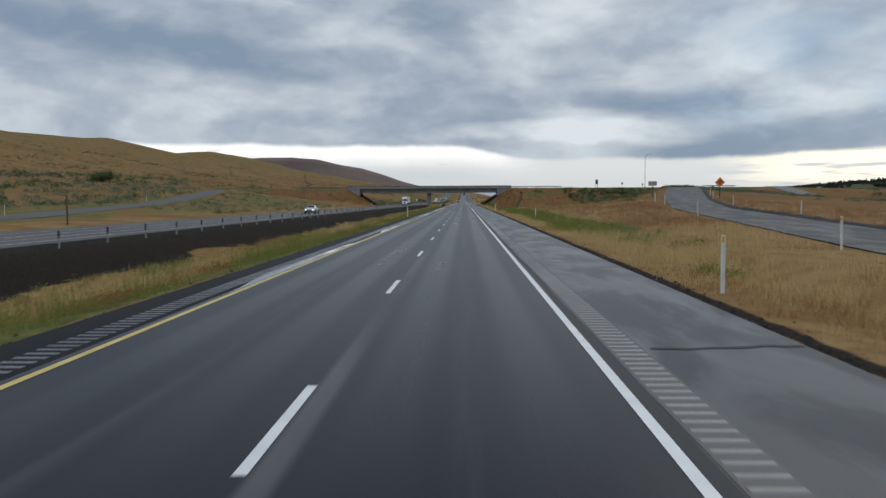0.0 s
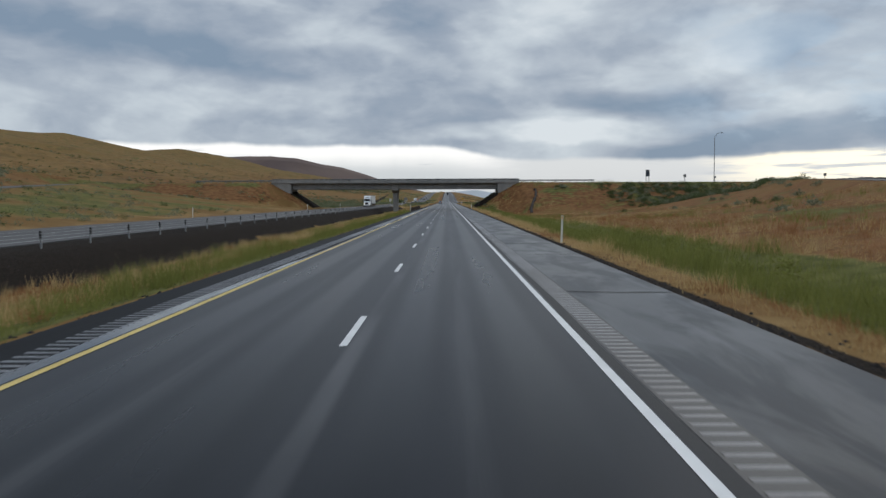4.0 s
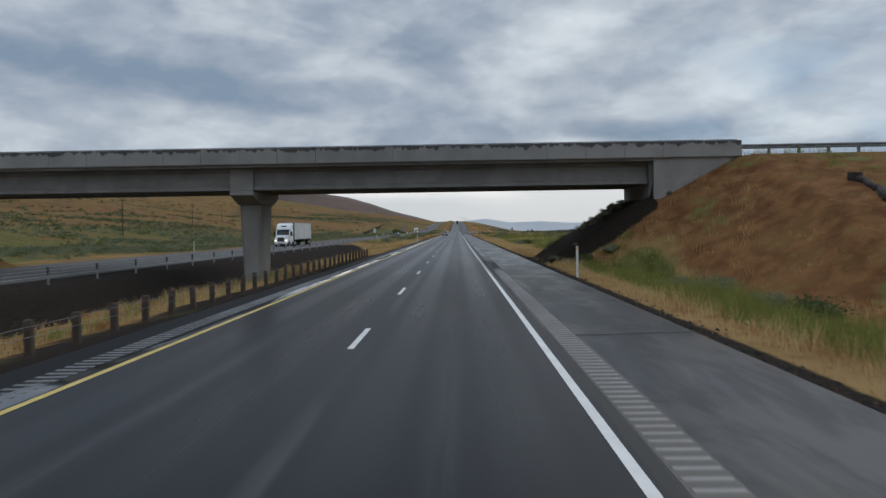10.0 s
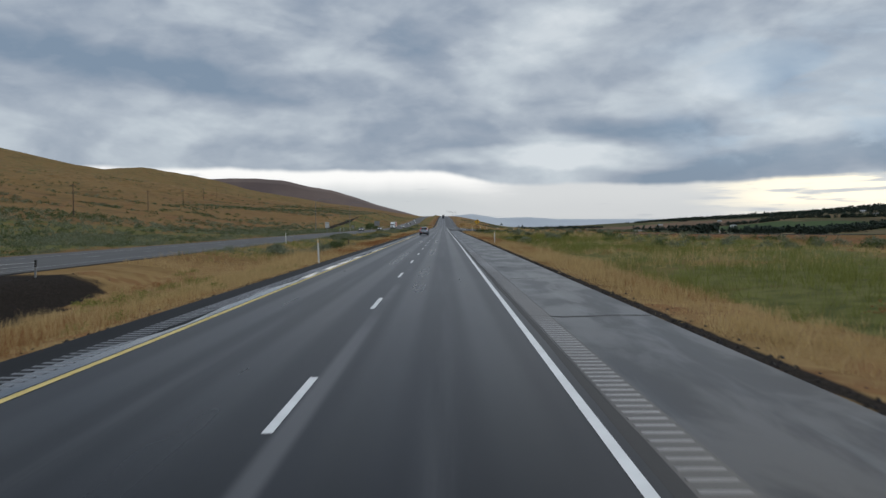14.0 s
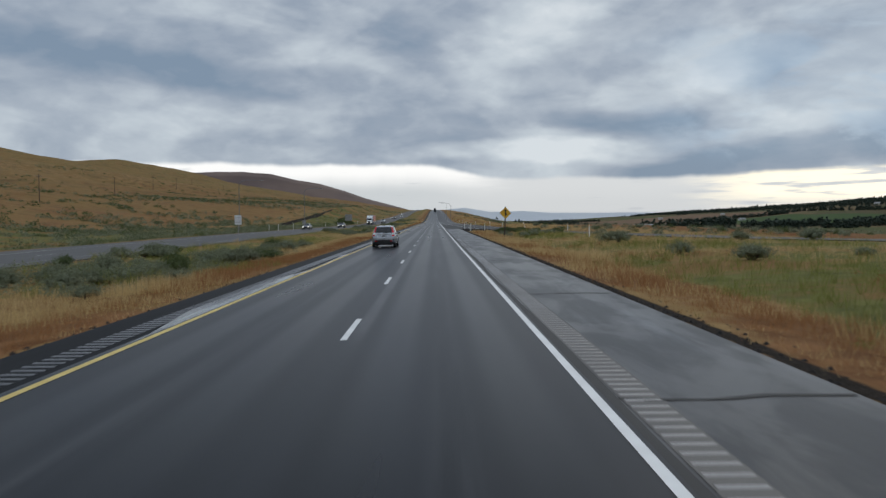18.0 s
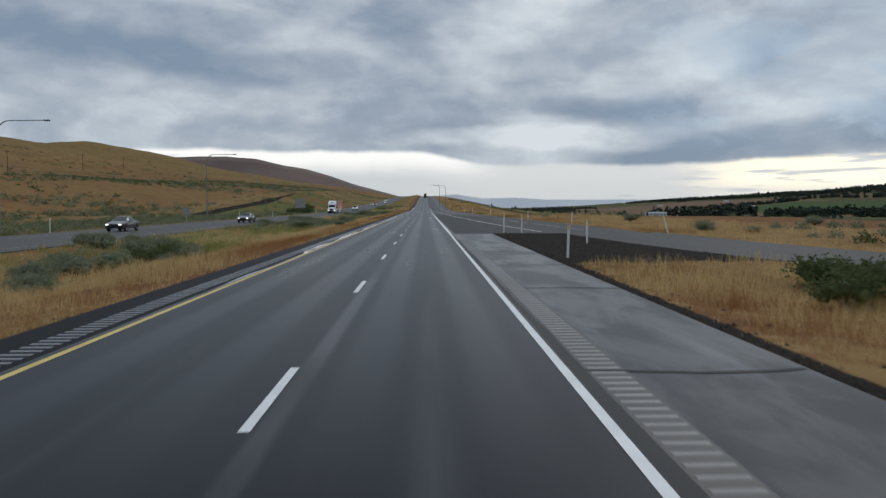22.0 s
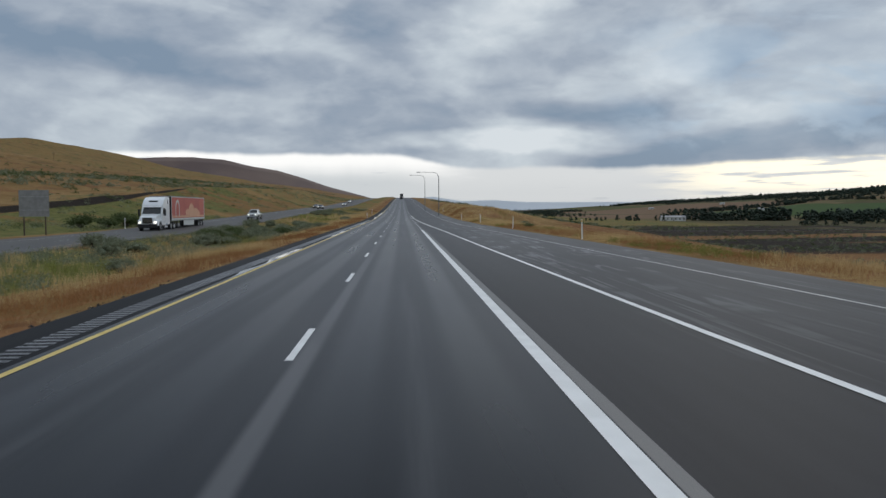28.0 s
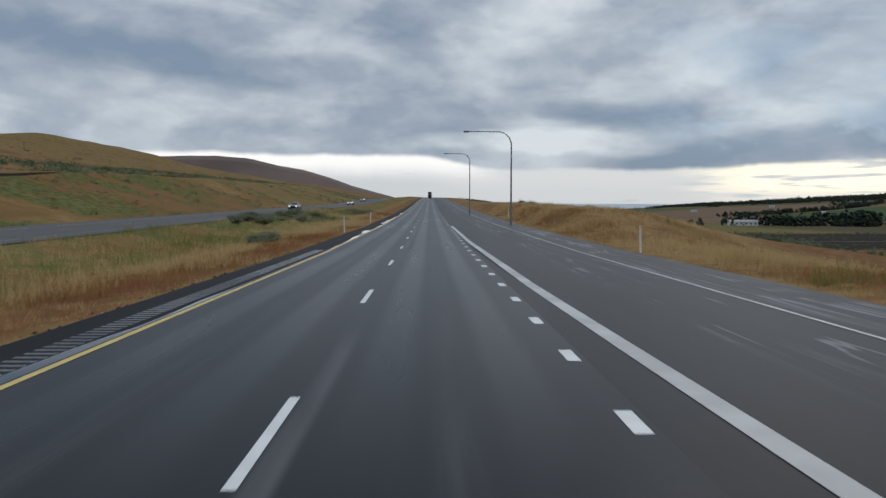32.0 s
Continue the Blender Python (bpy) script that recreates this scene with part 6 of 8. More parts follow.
    box(bm, -0.05, 0.05, 0.58, 0.68, 1.645, 1.69, bevel=0.018)
    tube(bm, [(0, 0.62, 1.68), (-0.03, 0.50, 1.83)], [0.012, 0.005], 6)
    part("antenna", bm, M_TRIM, car)
    bm = bmesh.new()
    box(bm, -0.09, 0.09, -0.056, 0.0, 0.645, 0.70, bevel=0.008)
    part("tow_cover", bm, M_TRIM, car)
    return car


def make_car(m, paint, label, pickup=False):
    """Saloon (or pickup) seen head-on with its headlamps lit; the front is at +y."""
    car = thing("pickup_truck" if pickup else "saloon_car", label, "car")
    car.matrix_basis = m
    if pickup:
        rows = [(0.0, 0.5, 0.98, 1.0, 0.88, 0.8), (0.08, 0.45, 1.06, 1.08, 0.92, 0.84), (1.9, 0.42, 1.06, 1.08, 0.94, 0.84), (2.0, 0.42, 1.1, 1.72, 0.94, 0.66), (2.6, 0.42, 1.1, 1.80, 0.94, 0.68), (3.3, 0.42, 1.08, 1.76, 0.94, 0.68), (3.95, 0.42, 1.05, 1.16, 0.94, 0.76), (4.9, 0.45, 1.0, 1.06, 0.92, 0.72), (5.2, 0.5, 0.9, 0.95, 0.88, 0.68), (5.3, 0.55, 0.7, 0.72, 0.8, 0.6)]
        win, ws, r = ((2.08, 2.12), (2.85, 2.82), (2.92, 2.9), (3.7, 3.3)), [(0.85, 1.05), (-0.85, 1.05), (0.85, 4.35), (-0.85, 4.35)], 0.39
        glass, rear, front = (3.36, 3.9), (1.91, 1.99), 5.3
    else:
        rows = [(0.0, 0.45, 0.66, 0.68, 0.74, 0.6), (0.08, 0.36, 0.9, 0.94, 0.84, 0.7), (0.7, 0.32, 0.96, 1.0, 0.88, 0.66), (0.85, 0.31, 0.96, 1.06, 0.89, 0.6), (1.45, 0.3, 0.95, 1.40, 0.9, 0.54), (1.9, 0.3, 0.94, 1.45, 0.9, 0.56), (2.5, 0.3, 0.93, 1.43, 0.9, 0.56), (3.3, 0.3, 0.92, 1.02, 0.9, 0.66), (4.2, 0.32, 0.82, 0.86, 0.87, 0.62), (4.62, 0.36, 0.7, 0.74, 0.8, 0.55), (4.75, 0.42, 0.56, 0.58, 0.7, 0.45)]
        win, ws, r = ((1.15, 1.5), (1.95, 1.93), (2.02, 2.0), (3.0, 2.56)), [(0.81, 0.95), (-0.81, 0.95), (0.81, 3.75), (-0.81, 3.75)], 0.32
        glass, rear, front = (2.56, 3.24), (0.9, 1.4), 4.75
    sh = Shell(rows)
    bm = bmesh.new()
    ys = sorted({round(float(v), 3) for a, b in zip(sh.rows[:-1, 0], sh.rows[1:, 0]) for v in np.linspace(a, b, 3)})
    sh.mesh(bm, ys)
    body = part("body", bm, paint, car, smooth=True)
    body.modifiers.new("crease", "EDGE_SPLIT").split_angle = radians(38)
    sloped_glass(sh, car, "windscreen", glass[0], glass[1], 0.92, (0.006, 0.014), M_GLASS)
    sloped_glass(sh, car, "rear_window", rear[0], rear[1], 0.9, (-0.008, 0.012), M_GLASS)
    side_window(sh, car, win[0], win[1])
    side_window(sh, car, win[2], win[3])
    arches(car, ws, r, 0.9 if not pickup else 0.935)
    for x, y in ws:
        wheel(car, x, y, r, 0.21)
    zl = 0.66 if not pickup else 0.86
    for s in (1, -1):
        bm = bmesh.new()
        box(bm, s * 0.60 - 0.15, s * 0.60 + 0.15, front - 0.30, front - 0.04, zl - 0.08, zl + 0.08, bevel=0.03)
        part("headlamp", bm, M_HEADLAMP, car, "lit headlamp")
        bm = bmesh.new()
        box(bm, s * 0.62 - 0.14, s * 0.62 + 0.14, -0.01, 0.14, zl + 0.06, zl + 0.2, bevel=0.02)
        part("tail_lamp", bm, M_RED_LAMP, car)
        bm = bmesh.new()
        box(bm, s * 0.95 - 0.08, s * 0.95 + 0.08, glass[1] - 0.1, glass[1] + 0.02, 0.96, 1.08, bevel=0.03)
        part("mirror", bm, paint, car)
    bm = bmesh.new()
    box(bm, -0.42, 0.42, front - 0.1, front + 0.01, zl - 0.12, zl + 0.05, bevel=0.02)
    part("grille", bm, M_TRIM, car)
    bm = bmesh.new()
    box(bm, -0.72, 0.72, front - 0.16, front + 0.015, 0.34 if not pickup else 0.46, 0.48 if not pickup else 0.6, bevel=0.03)
    part("bumper_intake", bm, M_TRIM, car)
    return car


def shorten(t):
    """Draws the tractor in to a short bonnet and a mid-roof sleeper close to the trailer."""
    def at(y):
        return float(np.interp(y, [-0.1, 2.0, 6.6, 7.65, 30], [2.28, 4.07, 7.2, 7.62, 29.97]))
    for ob in [o for o in bpy.data.objects if o.parent and (o.parent == t or o.parent.parent == t)]:
        if ob.name.startswith("wheel"):
            ob.location.y = float(np.interp(ob.location.y, [1.35, 5.85, 7.15, 9.0, 30], [3.55, 7.55, 8.75, 9.6, 30]))
        elif ob.type == "MESH" and not ob.parent.name.startswith("wheel"):
            for v in ob.data.vertices:
                if v.co.y < 1.1:
                    v.co.x *= 0.88 + 0.11 * max(v.co.y, 0.0)
                v.co.y = at(v.co.y)


def make_semi(m, cab_mat, trailer_mat, label, art=False):
    """Bonneted tractor with a sleeper and a long box trailer; the front is at y = 0, the tail towards +y."""
    t = thing("semi_truck", label, "truck")
    t.matrix_basis = m

    def slab(name, outline, half, mat, parent=t, bevel=0.05, note=""):
        bm = bmesh.new()
        prism(bm, outline, 0, -half, half)
        if bevel:
            bmesh.ops.bevel(bm, geom=list(bm.edges), offset=bevel, segments=2, affect="EDGES", clamp_overlap=True)
        return part(name, bm, mat, parent, note)

    def block(name, x0, x1, y0, y1, z0, z1, mat, parent=t, bevel=0.02, note=""):
        bm = bmesh.new()
        box(bm, x0, x1, y0, y1, z0, z1, bevel=bevel)
        return part(name, bm, mat, parent, note)
    slab("hood", [(0.2, 0.62), (0.16, 1.0), (0.3, 1.58), (0.6, 1.70), (2.1, 1.98), (2.3, 1.98), (2.3, 0.62)], 1.02, cab_mat)
    for s in (1, -1):
        slab_pts = [(0.3, 0.62), (0.3, 0.98), (0.62, 1.28), (1.5, 1.36), (2.15, 1.2), (2.25, 0.62), (1.95, 0.62), (1.85, 1.0), (1.35, 1.18), (0.85, 1.0), (0.75, 0.62)]
        bm = bmesh.new()
        prism(bm, slab_pts, 0, s * 0.98, s * 1.24)
        part("front_fender", bm, cab_mat, t)
    cab = slab("cab", [(2.0, 0.62), (2.02, 1.96), (2.72, 2.86), (2.62, 2.92), (2.8, 3.12), (3.5, 3.62), (4.4, 3.92), (6.3, 4.02), (6.6, 3.98), (6.6, 0.75), (4.0, 0.62)], 1.2, cab_mat, bevel=0.07)
    bm = bmesh.new()
    vs = [bm.verts.new(p) for p in ((-1.05, 2.03, 2.0), (1.05, 2.03, 2.0), (0.98, 2.68, 2.82), (-0.98, 2.68, 2.82), (-1.05, 1.985, 2.03), (1.05, 1.985, 2.03), (0.98, 2.64, 2.86), (-0.98, 2.64, 2.86))]
    for f in ((4, 5, 6, 7), (0, 3, 2, 1), (0, 1, 5, 4), (1, 2, 6, 5), (2, 3, 7, 6), (3, 0, 4, 7)):
        bm.faces.new([vs[k] for k in f])
    part("windscreen", bm, M_GLASS, cab)
    block("fairing_slot", -0.5, 0.5, 3.13, 3.42, 3.36, 3.56, M_TRIM, cab, 0.03)
    slab("sun_visor", [(2.45, 2.86), (2.32, 2.80), (2.34, 2.76), (2.72, 2.86)], 1.1, cab_mat if art else M_TRIM, bevel=0)
    for s in (1, -1):
        bm = bmesh.new()
        prism(bm, [(2.55, 2.02), (2.85, 2.62), (2.95, 2.66), (3.55, 2.66), (3.55, 1.94), (2.75, 1.94)], 0, s * 1.19, s * 1.212)
        part("side_window", bm, M_GLASS2, cab)
        block("sleeper_window", s * 1.205 - 0.008, s * 1.205 + 0.008, 5.35, 5.7, 3.2, 3.6, M_GLASS, cab, 0)
        block("mirror", s * 1.5 - 0.11, s * 1.5 + 0.11, 2.25, 2.42, 1.75, 2.55, M_TRIM, t, 0.03)
        for za, zb in ((2.5, 2.45), (1.85, 1.85)):
            bm = bmesh.new()
            tube(bm, [(s * 1.2, 2.5, za), (s * 1.42, 2.34, zb)], [0.025, 0.025], 6)
            part("mirror_bracket", bm, M_TRIM, t)
        block("headlamp", s * 0.92 - 0.16, s * 0.92 + 0.16, 0.14, 0.4, 0.86, 1.12, M_HEADLAMP, t, 0.04, "lit headlamp")
        block("door_seam", s * 1.203 - 0.004, s * 1.203 + 0.004, 3.68, 3.70, 0.9, 2.75, M_TRIM, cab, 0)
        block("side_skirt", s * 1.1 - 0.1, s * 1.1 + 0.1, 3.9, 5.2, 0.35, 0.75, cab_mat, t, 0.04)
        bm = bmesh.new()
        tube(bm, [(s * 0.95, 4.1, 0.72), (s * 0.95, 5.25, 0.72)], [0.3, 0.3], 14)
        part("fuel_tank", bm, M_CHROME, t)
        block("step", s * 1.12 - 0.1, s * 1.12 + 0.1, 2.75, 3.6, 0.42, 0.6, M_TRIM, t, 0.03)
    block("grille", -0.62, 0.62, 0.10, 0.26, 0.86, 1.55, M_TRIM, t, 0.03)
    bm = bmesh.new()
    for k in range(6):
        box(bm, -0.6, 0.6, 0.085, 0.11, 0.93 + 0.1 * k, 0.95 + 0.1 * k)
    part("grille_bars", bm, M_CHROME, t)
    block("bumper", -1.2, 1.2, -0.02, 0.34, 0.38, 0.80, cab_mat if not art else M_TRIM, t, 0.06)
    block("bumper_intake", -0.55, 0.55, -0.035, 0.1, 0.46, 0.6, M_TRIM, t, 0.02)
    block("chassis", -0.45, 0.45, 2.2, 8.6, 0.6, 0.95, M_TRIM, t)
    # trailer
    tr = block("trailer_box", -1.28, 1.28, 7.65, 23.7, 1.14, 4.12, trailer_mat, t, 0.03)
    block("bottom_rail", -1.295, 1.295, 7.63, 23.72, 1.1, 1.24, M_GALV, tr, 0.01)
    block("top_rail", -1.292, 1.292, 7.63, 23.72, 4.03, 4.13, M_GALV, tr, 0.01)
    block("front_panel_edge", -1.29, 1.29, 7.62, 7.72, 1.2, 4.05, M_TRIM, tr, 0.01)
    for k in range(1, 13):
        for s in (1, -1):
            block("panel_seam", s * 1.284 - 0.004, s * 1.284 + 0.004, 7.7 + k * 1.23, 7.72 + k * 1.23, 1.26, 4.0, trailer_mat, tr, 0)
    for s in (1, -1):
        block("rear_door", s * 0.63 - 0.6, s * 0.63 + 0.6, 23.69, 23.73, 1.3, 4.0, trailer_mat, tr, 0.01)
        block("tail_lamp", s * 0.95 - 0.12, s * 0.95 + 0.12, 23.71, 23.76, 1.12, 1.22, M_RED_LAMP, tr, 0.01)
        block("landing_leg", s * 0.85 - 0.08, s * 0.85 + 0.08, 11.4, 11.58, 0.15, 1.1, M_TRIM, t, 0.01)
        block("mud_flap", s * 0.98 - 0.28, s * 0.98 + 0.28, 22.75, 22.77, 0.2, 1.1, M_TRIM, t, 0)
        block("mud_flap", s * 0.98 - 0.28, s * 0.98 + 0.28, 9.4, 9.42, 0.2, 1.0, M_TRIM, t, 0)
    block("slider", -0.6, 0.6, 19.2, 22.9, 0.72, 1.1, M_TRIM, t)
    block("under_bar", -1.2, 1.2, 23.5, 23.6, 0.5, 0.62, M_TRIM, t)
    if art:
        skirt = block("side_skirt_panel", 1.2, 1.24, 13.2, 18.2, 0.45, 1.1, M_TRAILER, t, 0.01)
        panel = block("printed_panel", 1.283, 1.290, 7.95, 23.4, 1.42, 3.98, M_RED_PANEL, tr, 0, "red printed advertising panel")
        bm = bmesh.new()
        prism(bm, [(14.2, 1.75), (13.9, 2.2), (14.6, 2.6), (15.4, 2.5), (15.9, 3.0), (16.7, 3.35), (17.6, 3.1), (18.2, 2.6), (19.3, 2.7), (20.4, 2.4), (21.2, 2.0), (21.0, 1.7)], 0, 1.2905, 1.294)
        part("print_shape", bm, M_PRINT, panel)
        bm = bmesh.new()
        prism(bm, [(9.4, 1.6), (9.4, 3.0), (9.7, 3.5), (10.3, 3.75), (10.9, 3.5), (11.2, 3.0), (11.2, 1.6), (10.95, 1.6), (10.95, 2.95), (10.65, 3.3), (10.3, 3.42), (9.95, 3.3), (9.65, 2.95), (9.65, 1.6)], 0, 1.2905, 1.295)
        part("print_arch", bm, M_TRAILER, panel)
        block("print_strip", 1.2905, 1.295, 8.0, 23.3, 1.5, 1.72, M_PRINT, panel, 0)
    for y in (1.35,):
        for s in (1, -1):
            wheel(t, s * 1.05, y, 0.51, 0.3)
    for y in (5.85, 7.15, 20.4, 21.7):
        for s in (1, -1):
            wheel(t, s * 0.98, y, 0.51, 0.55)
    bpy.context.view_layer.update()
    shorten(t)
    return t


make_suv(pose(-3.88, 527.8, 0.002, 0, 0, -0.8))
make_semi(pose(-29.75, 391.2, -0.29), M_TRUCK_W, M_TRAILER, "white bonneted semi truck with a dirty white box trailer")
make_semi(pose(-29.3, 816.6, -0.33), M_TRUCK_W, M_TRAILER, "white semi truck with a red printed box trailer", art=True)
make_semi(pose(0.1, 1420, float(road_z(1408)) - 0.25, 1.2, 0, 180), M_DARK_CAR, M_TRAILER_D, "dark semi truck far ahead on the climbing lane")
for x, y, paint, label, pick in ((-25.7, 135.6, M_PALE_SILVER, "silver saloon car with lit headlamps on the far lanes", False), (-29.5, 652.0, M_DARK_CAR, "dark saloon car with lit headlamps on the far lanes", False), (-26.0, 690.0, M_DARK_CAR, "dark saloon car with lit headlamps on the far lanes", False), (-26.2, 871.5, M_PALE_SILVER, "silver pickup truck with lit headlamps on the far lanes", True), (-26.0, 984.0, M_DARK_CAR, "dark saloon car with lit headlamps on the climbing far lanes", False), (-29.6, 1004.0, M_DARK_CAR, "dark saloon car with lit headlamps on the climbing far lanes", False), (-26.0, 1090.0, M_PALE_SILVER, "pale saloon car far off with lit headlamps", False), (-29.5, 1180.0, M_PALE_SILVER, "pale pickup truck far off with lit headlamps", True)):
    slope = math.degrees(math.atan2(float(on(ONCOMING, y + 3, 2) - on(ONCOMING, y - 6, 2)), 9.0))
    make_car(pose(x, y, float(on(ONCOMING, y - 2.4, 2)) + 0.04 * abs(slope) - 0.0, -slope, 0, 180), paint, label, pick)

# ---- far ridges, woods and houses ----
# brown slope with the mauve cast of aerial haze mixed into its colour
M_RIDGE = surf("far_ridge_slope", (0.105, 0.072, 0.066), (0.155, 0.108, 0.088), 0.004, 0.03, 0.95, bump=0.0)
# no haze in the air: its pale blue is put into the hill colour
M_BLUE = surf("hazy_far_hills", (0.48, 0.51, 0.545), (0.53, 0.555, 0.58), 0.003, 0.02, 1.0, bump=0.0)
# leaf tones lightened and turned bluish to carry the haze of distance
M_WOOD = leaf_mat("far_tree_leaves", (0.030, 0.046, 0.036), (0.064, 0.088, 0.062))
M_BARK = surf("bark", (0.06, 0.045, 0.035), (0.11, 0.085, 0.065), 3, 20, 0.9, bump=0.4)
M_WALL_W = surf("white_house_wall", (0.55, 0.55, 0.53), (0.66, 0.66, 0.63), 0.5, 5, 0.7, bump=0.05)
M_ROOF = surf("grey_house_roof", (0.22, 0.22, 0.23), (0.32, 0.32, 0.33), 0.5, 6, 0.7, bump=0.1)


def far_ridge(name, crest, base_y, deep, mat, label, jag):
    """A long distant hill: crest heights by x, with gullies down its face."""
    crest = np.array(crest)
    xs = np.linspace(crest[0, 0], crest[-1, 0], 160)
    verts, faces = [], []
    rows = 14
    for j in range(rows):
        f = j / (rows - 1)
        for x in xs:
            h = np.interp(x, crest[:, 0], crest[:, 1])
            h = h * (1 + jag * (float(rough(x, 50, 160, 4)) - 0.5))
            z = h * f ** 1.15 + (float(rough(x, base_y + f * deep, 120, 3)) - 0.5) * h * 0.22 * math.sin(math.pi * f) - 15 * (1 - f)
            verts.append((x, base_y + deep * f, z))
    n = len(xs)
    for x in xs:
        verts.append((x, base_y + deep * 1.05, -20))
    for j in range(rows):
        for i in range(n - 1):
            a = j * n + i
            faces.append((a, a + 1, a + n + 1, a + n))
    return tagged(link_mesh(name, verts, faces, mat, None, True), label, "hill", kind="structure")


far_ridge("backdrop_ridge", [(-2600, 170), (-1700, 240), (-1223, 245), (-1108, 250), (-993, 250), (-850, 237), (-706, 204), (-591, 186), (-476, 151), (-361, 110), (-217, 71), (-130, 47), (-58, 27), (60, 5)], 4050, 480, M_RIDGE, "dark mauve-brown mountain ridge in the distance", 0.03)
far_ridge("backdrop_hills", [(-260, 28), (-120, 44), (40, 48), (160, 62), (300, 38), (480, 40), (640, 30), (900, 30), (1400, 26)], 4580, 150, M_BLUE, "far hills with distance haze put into their pale blue colour", 0.12)


def clumps(name, spots, mat, per, spread, size, label, category, seed=3):
    """Many small leafy clumps as one mesh: spots are (x, y, z, radius, height)."""
    r = np.random.default_rng(seed)
    octa = np.array([(1, 0, 0), (0, 1, 0), (-1, 0, 0), (0, -1, 0), (0, 0, 1), (0, 0, -1)], float)
    tri = np.array([(0, 1, 4), (1, 2, 4), (2, 3, 4), (3, 0, 4), (1, 0, 5), (2, 1, 5), (3, 2, 5), (0, 3, 5)])
    S = np.repeat(np.array(spots, float), per, axis=0)
    n = len(S)
    a, u, v = r.random(n) * 2 * np.pi, r.random(n), r.random(n)
    rad = S[:, 3] * np.sqrt(u) * spread * (1 - 0.45 * v)
    c = np.stack([S[:, 0] + rad * np.cos(a), S[:, 1] + rad * np.sin(a), S[:, 2] + S[:, 4] * (0.12 + 0.8 * v) * (1 - 0.35 * u)], -1)
    k = (size * S[:, 3] * (0.6 + 0.8 * r.random(n)))[:, None, None]
    jit = 1 + 0.7 * (r.random((n, 6, 1)) - 0.5)
    sq = np.array([1, 1, 0.8])
    V = (c[:, None, :] + octa[None] * jit * k * sq).reshape(-1, 3)
    F = (tri[None] + 6 * np.arange(n)[:, None, None]).reshape(-1, 3)
    me = bpy.data.meshes.new(name)
    me.vertices.add(len(V))
    me.vertices.foreach_set("co", V.ravel())
    me.loops.add(F.size)
    me.loops.foreach_set("vertex_index", F.ravel())
    me.polygons.add(len(F))
    me.polygons.foreach_set("loop_start", np.arange(len(F)) * 3)
    me.polygons.foreach_set("loop_total", np.full(len(F), 3))
    me.update()
    me.validate()
    me.materials.append(mat)
    return tagged(new(name, me), label, category, kind="stuff")


def far_woods():
    r = np.random.default_rng(11)
    out = []
    # a broken line of trees along the low ridge, groves in the valley, hedgerows
    for k in range(2600):
        y = r.uniform(900, 4400)
        x = 985 + 90 * float(rough(y, 3, 420, 3)) + r.normal(0, 42)
        if rough(x, y, 150, 2) > 0.36:
            out.append((x, y, r.uniform(7, 13)))
    for k in range(3400):
        y = r.uniform(700, 4500)
        x = 1235 + r.normal(0, 60)
        if rough(x, y, 180, 2) > 0.24:
            out.append((x, y, r.uniform(9, 17)))
    for k in range(1600):
        x, y = r.uniform(1040, 1180), r.uniform(800, 4400)
        if rough(x, y, 130, 2) > 0.5:
            out.append((x, y, r.uniform(6, 11)))
    for k in range(900):
        y = r.uniform(1650, 4300)
        x = 150 + (y - 1500) * 0.16 + r.normal(0, 40)
        if rough(x, y, 200, 2) > 0.45:
            out.append((x, y, r.uniform(4, 8)))
    # hedgerows between the fields
    for k in range(900):
        q = k % 4
        x, y = ((r.uniform(540, 820), 2280), (860, r.uniform(1600, 2500)), (r.uniform(420, 900), 3260), (r.uniform(520, 950), 1640))[q]
        x, y = x + r.normal(0, 5), y + r.normal(0, 10)
        if rough(x, y, 90, 2) > 0.42:
            out.append((x, y, r.uniform(6, 12)))
    for cx, cy, n, lo, hi in ((262, 1560, 8, 6, 9), (335, 1556, 34, 9, 15), (385, 1540, 40, 11, 18), (440, 1480, 46, 9, 14), (505, 1440, 40, 9, 14), (575, 1500, 30, 9, 15), (330, 1640, 20, 6, 10), (215, 1600, 10, 4, 6), (470, 1560, 40, 9, 15), (540, 1600, 40, 9, 15), (620, 1560, 40, 9, 15), (680, 1600, 40, 9, 15), (720, 1480, 40, 10, 15), (410, 1380, 14, 4, 7), (330, 1330, 12, 4, 6)):
        for k in range(n):
            out.append((cx + r.normal(0, 17), cy + r.normal(0, 14), r.uniform(lo, hi)))
    P = np.array(out)
    Z = land(P[:, 0], P[:, 1])
    clumps("far_woods", [(x, y, z - 0.5, h * 0.42, h) for (x, y, h), z in zip(P, Z)], M_WOOD, 17, 1.0, 0.30, "dark green broken rows of trees across the valley", "woods")
    trunks_v, trunks_f = [], []
    for (x, y, h), z in zip(P, Z):
        a = len(trunks_v)
        for dz, rr in ((-1, 0.3), (h * 0.6, 0.15)):
            trunks_v += [(x + rr, y, z + dz), (x - rr * 0.5, y + rr * 0.87, z + dz), (x - rr * 0.5, y - rr * 0.87, z + dz)]
        for k in range(3):
            trunks_f.append((a + k, a + (k + 1) % 3, a + 3 + (k + 1) % 3, a + 3 + k))
    tagged(link_mesh("far_trunks", trunks_v, trunks_f, M_BARK), "thin trunks of the valley trees", "woods", kind="stuff")


far_woods()


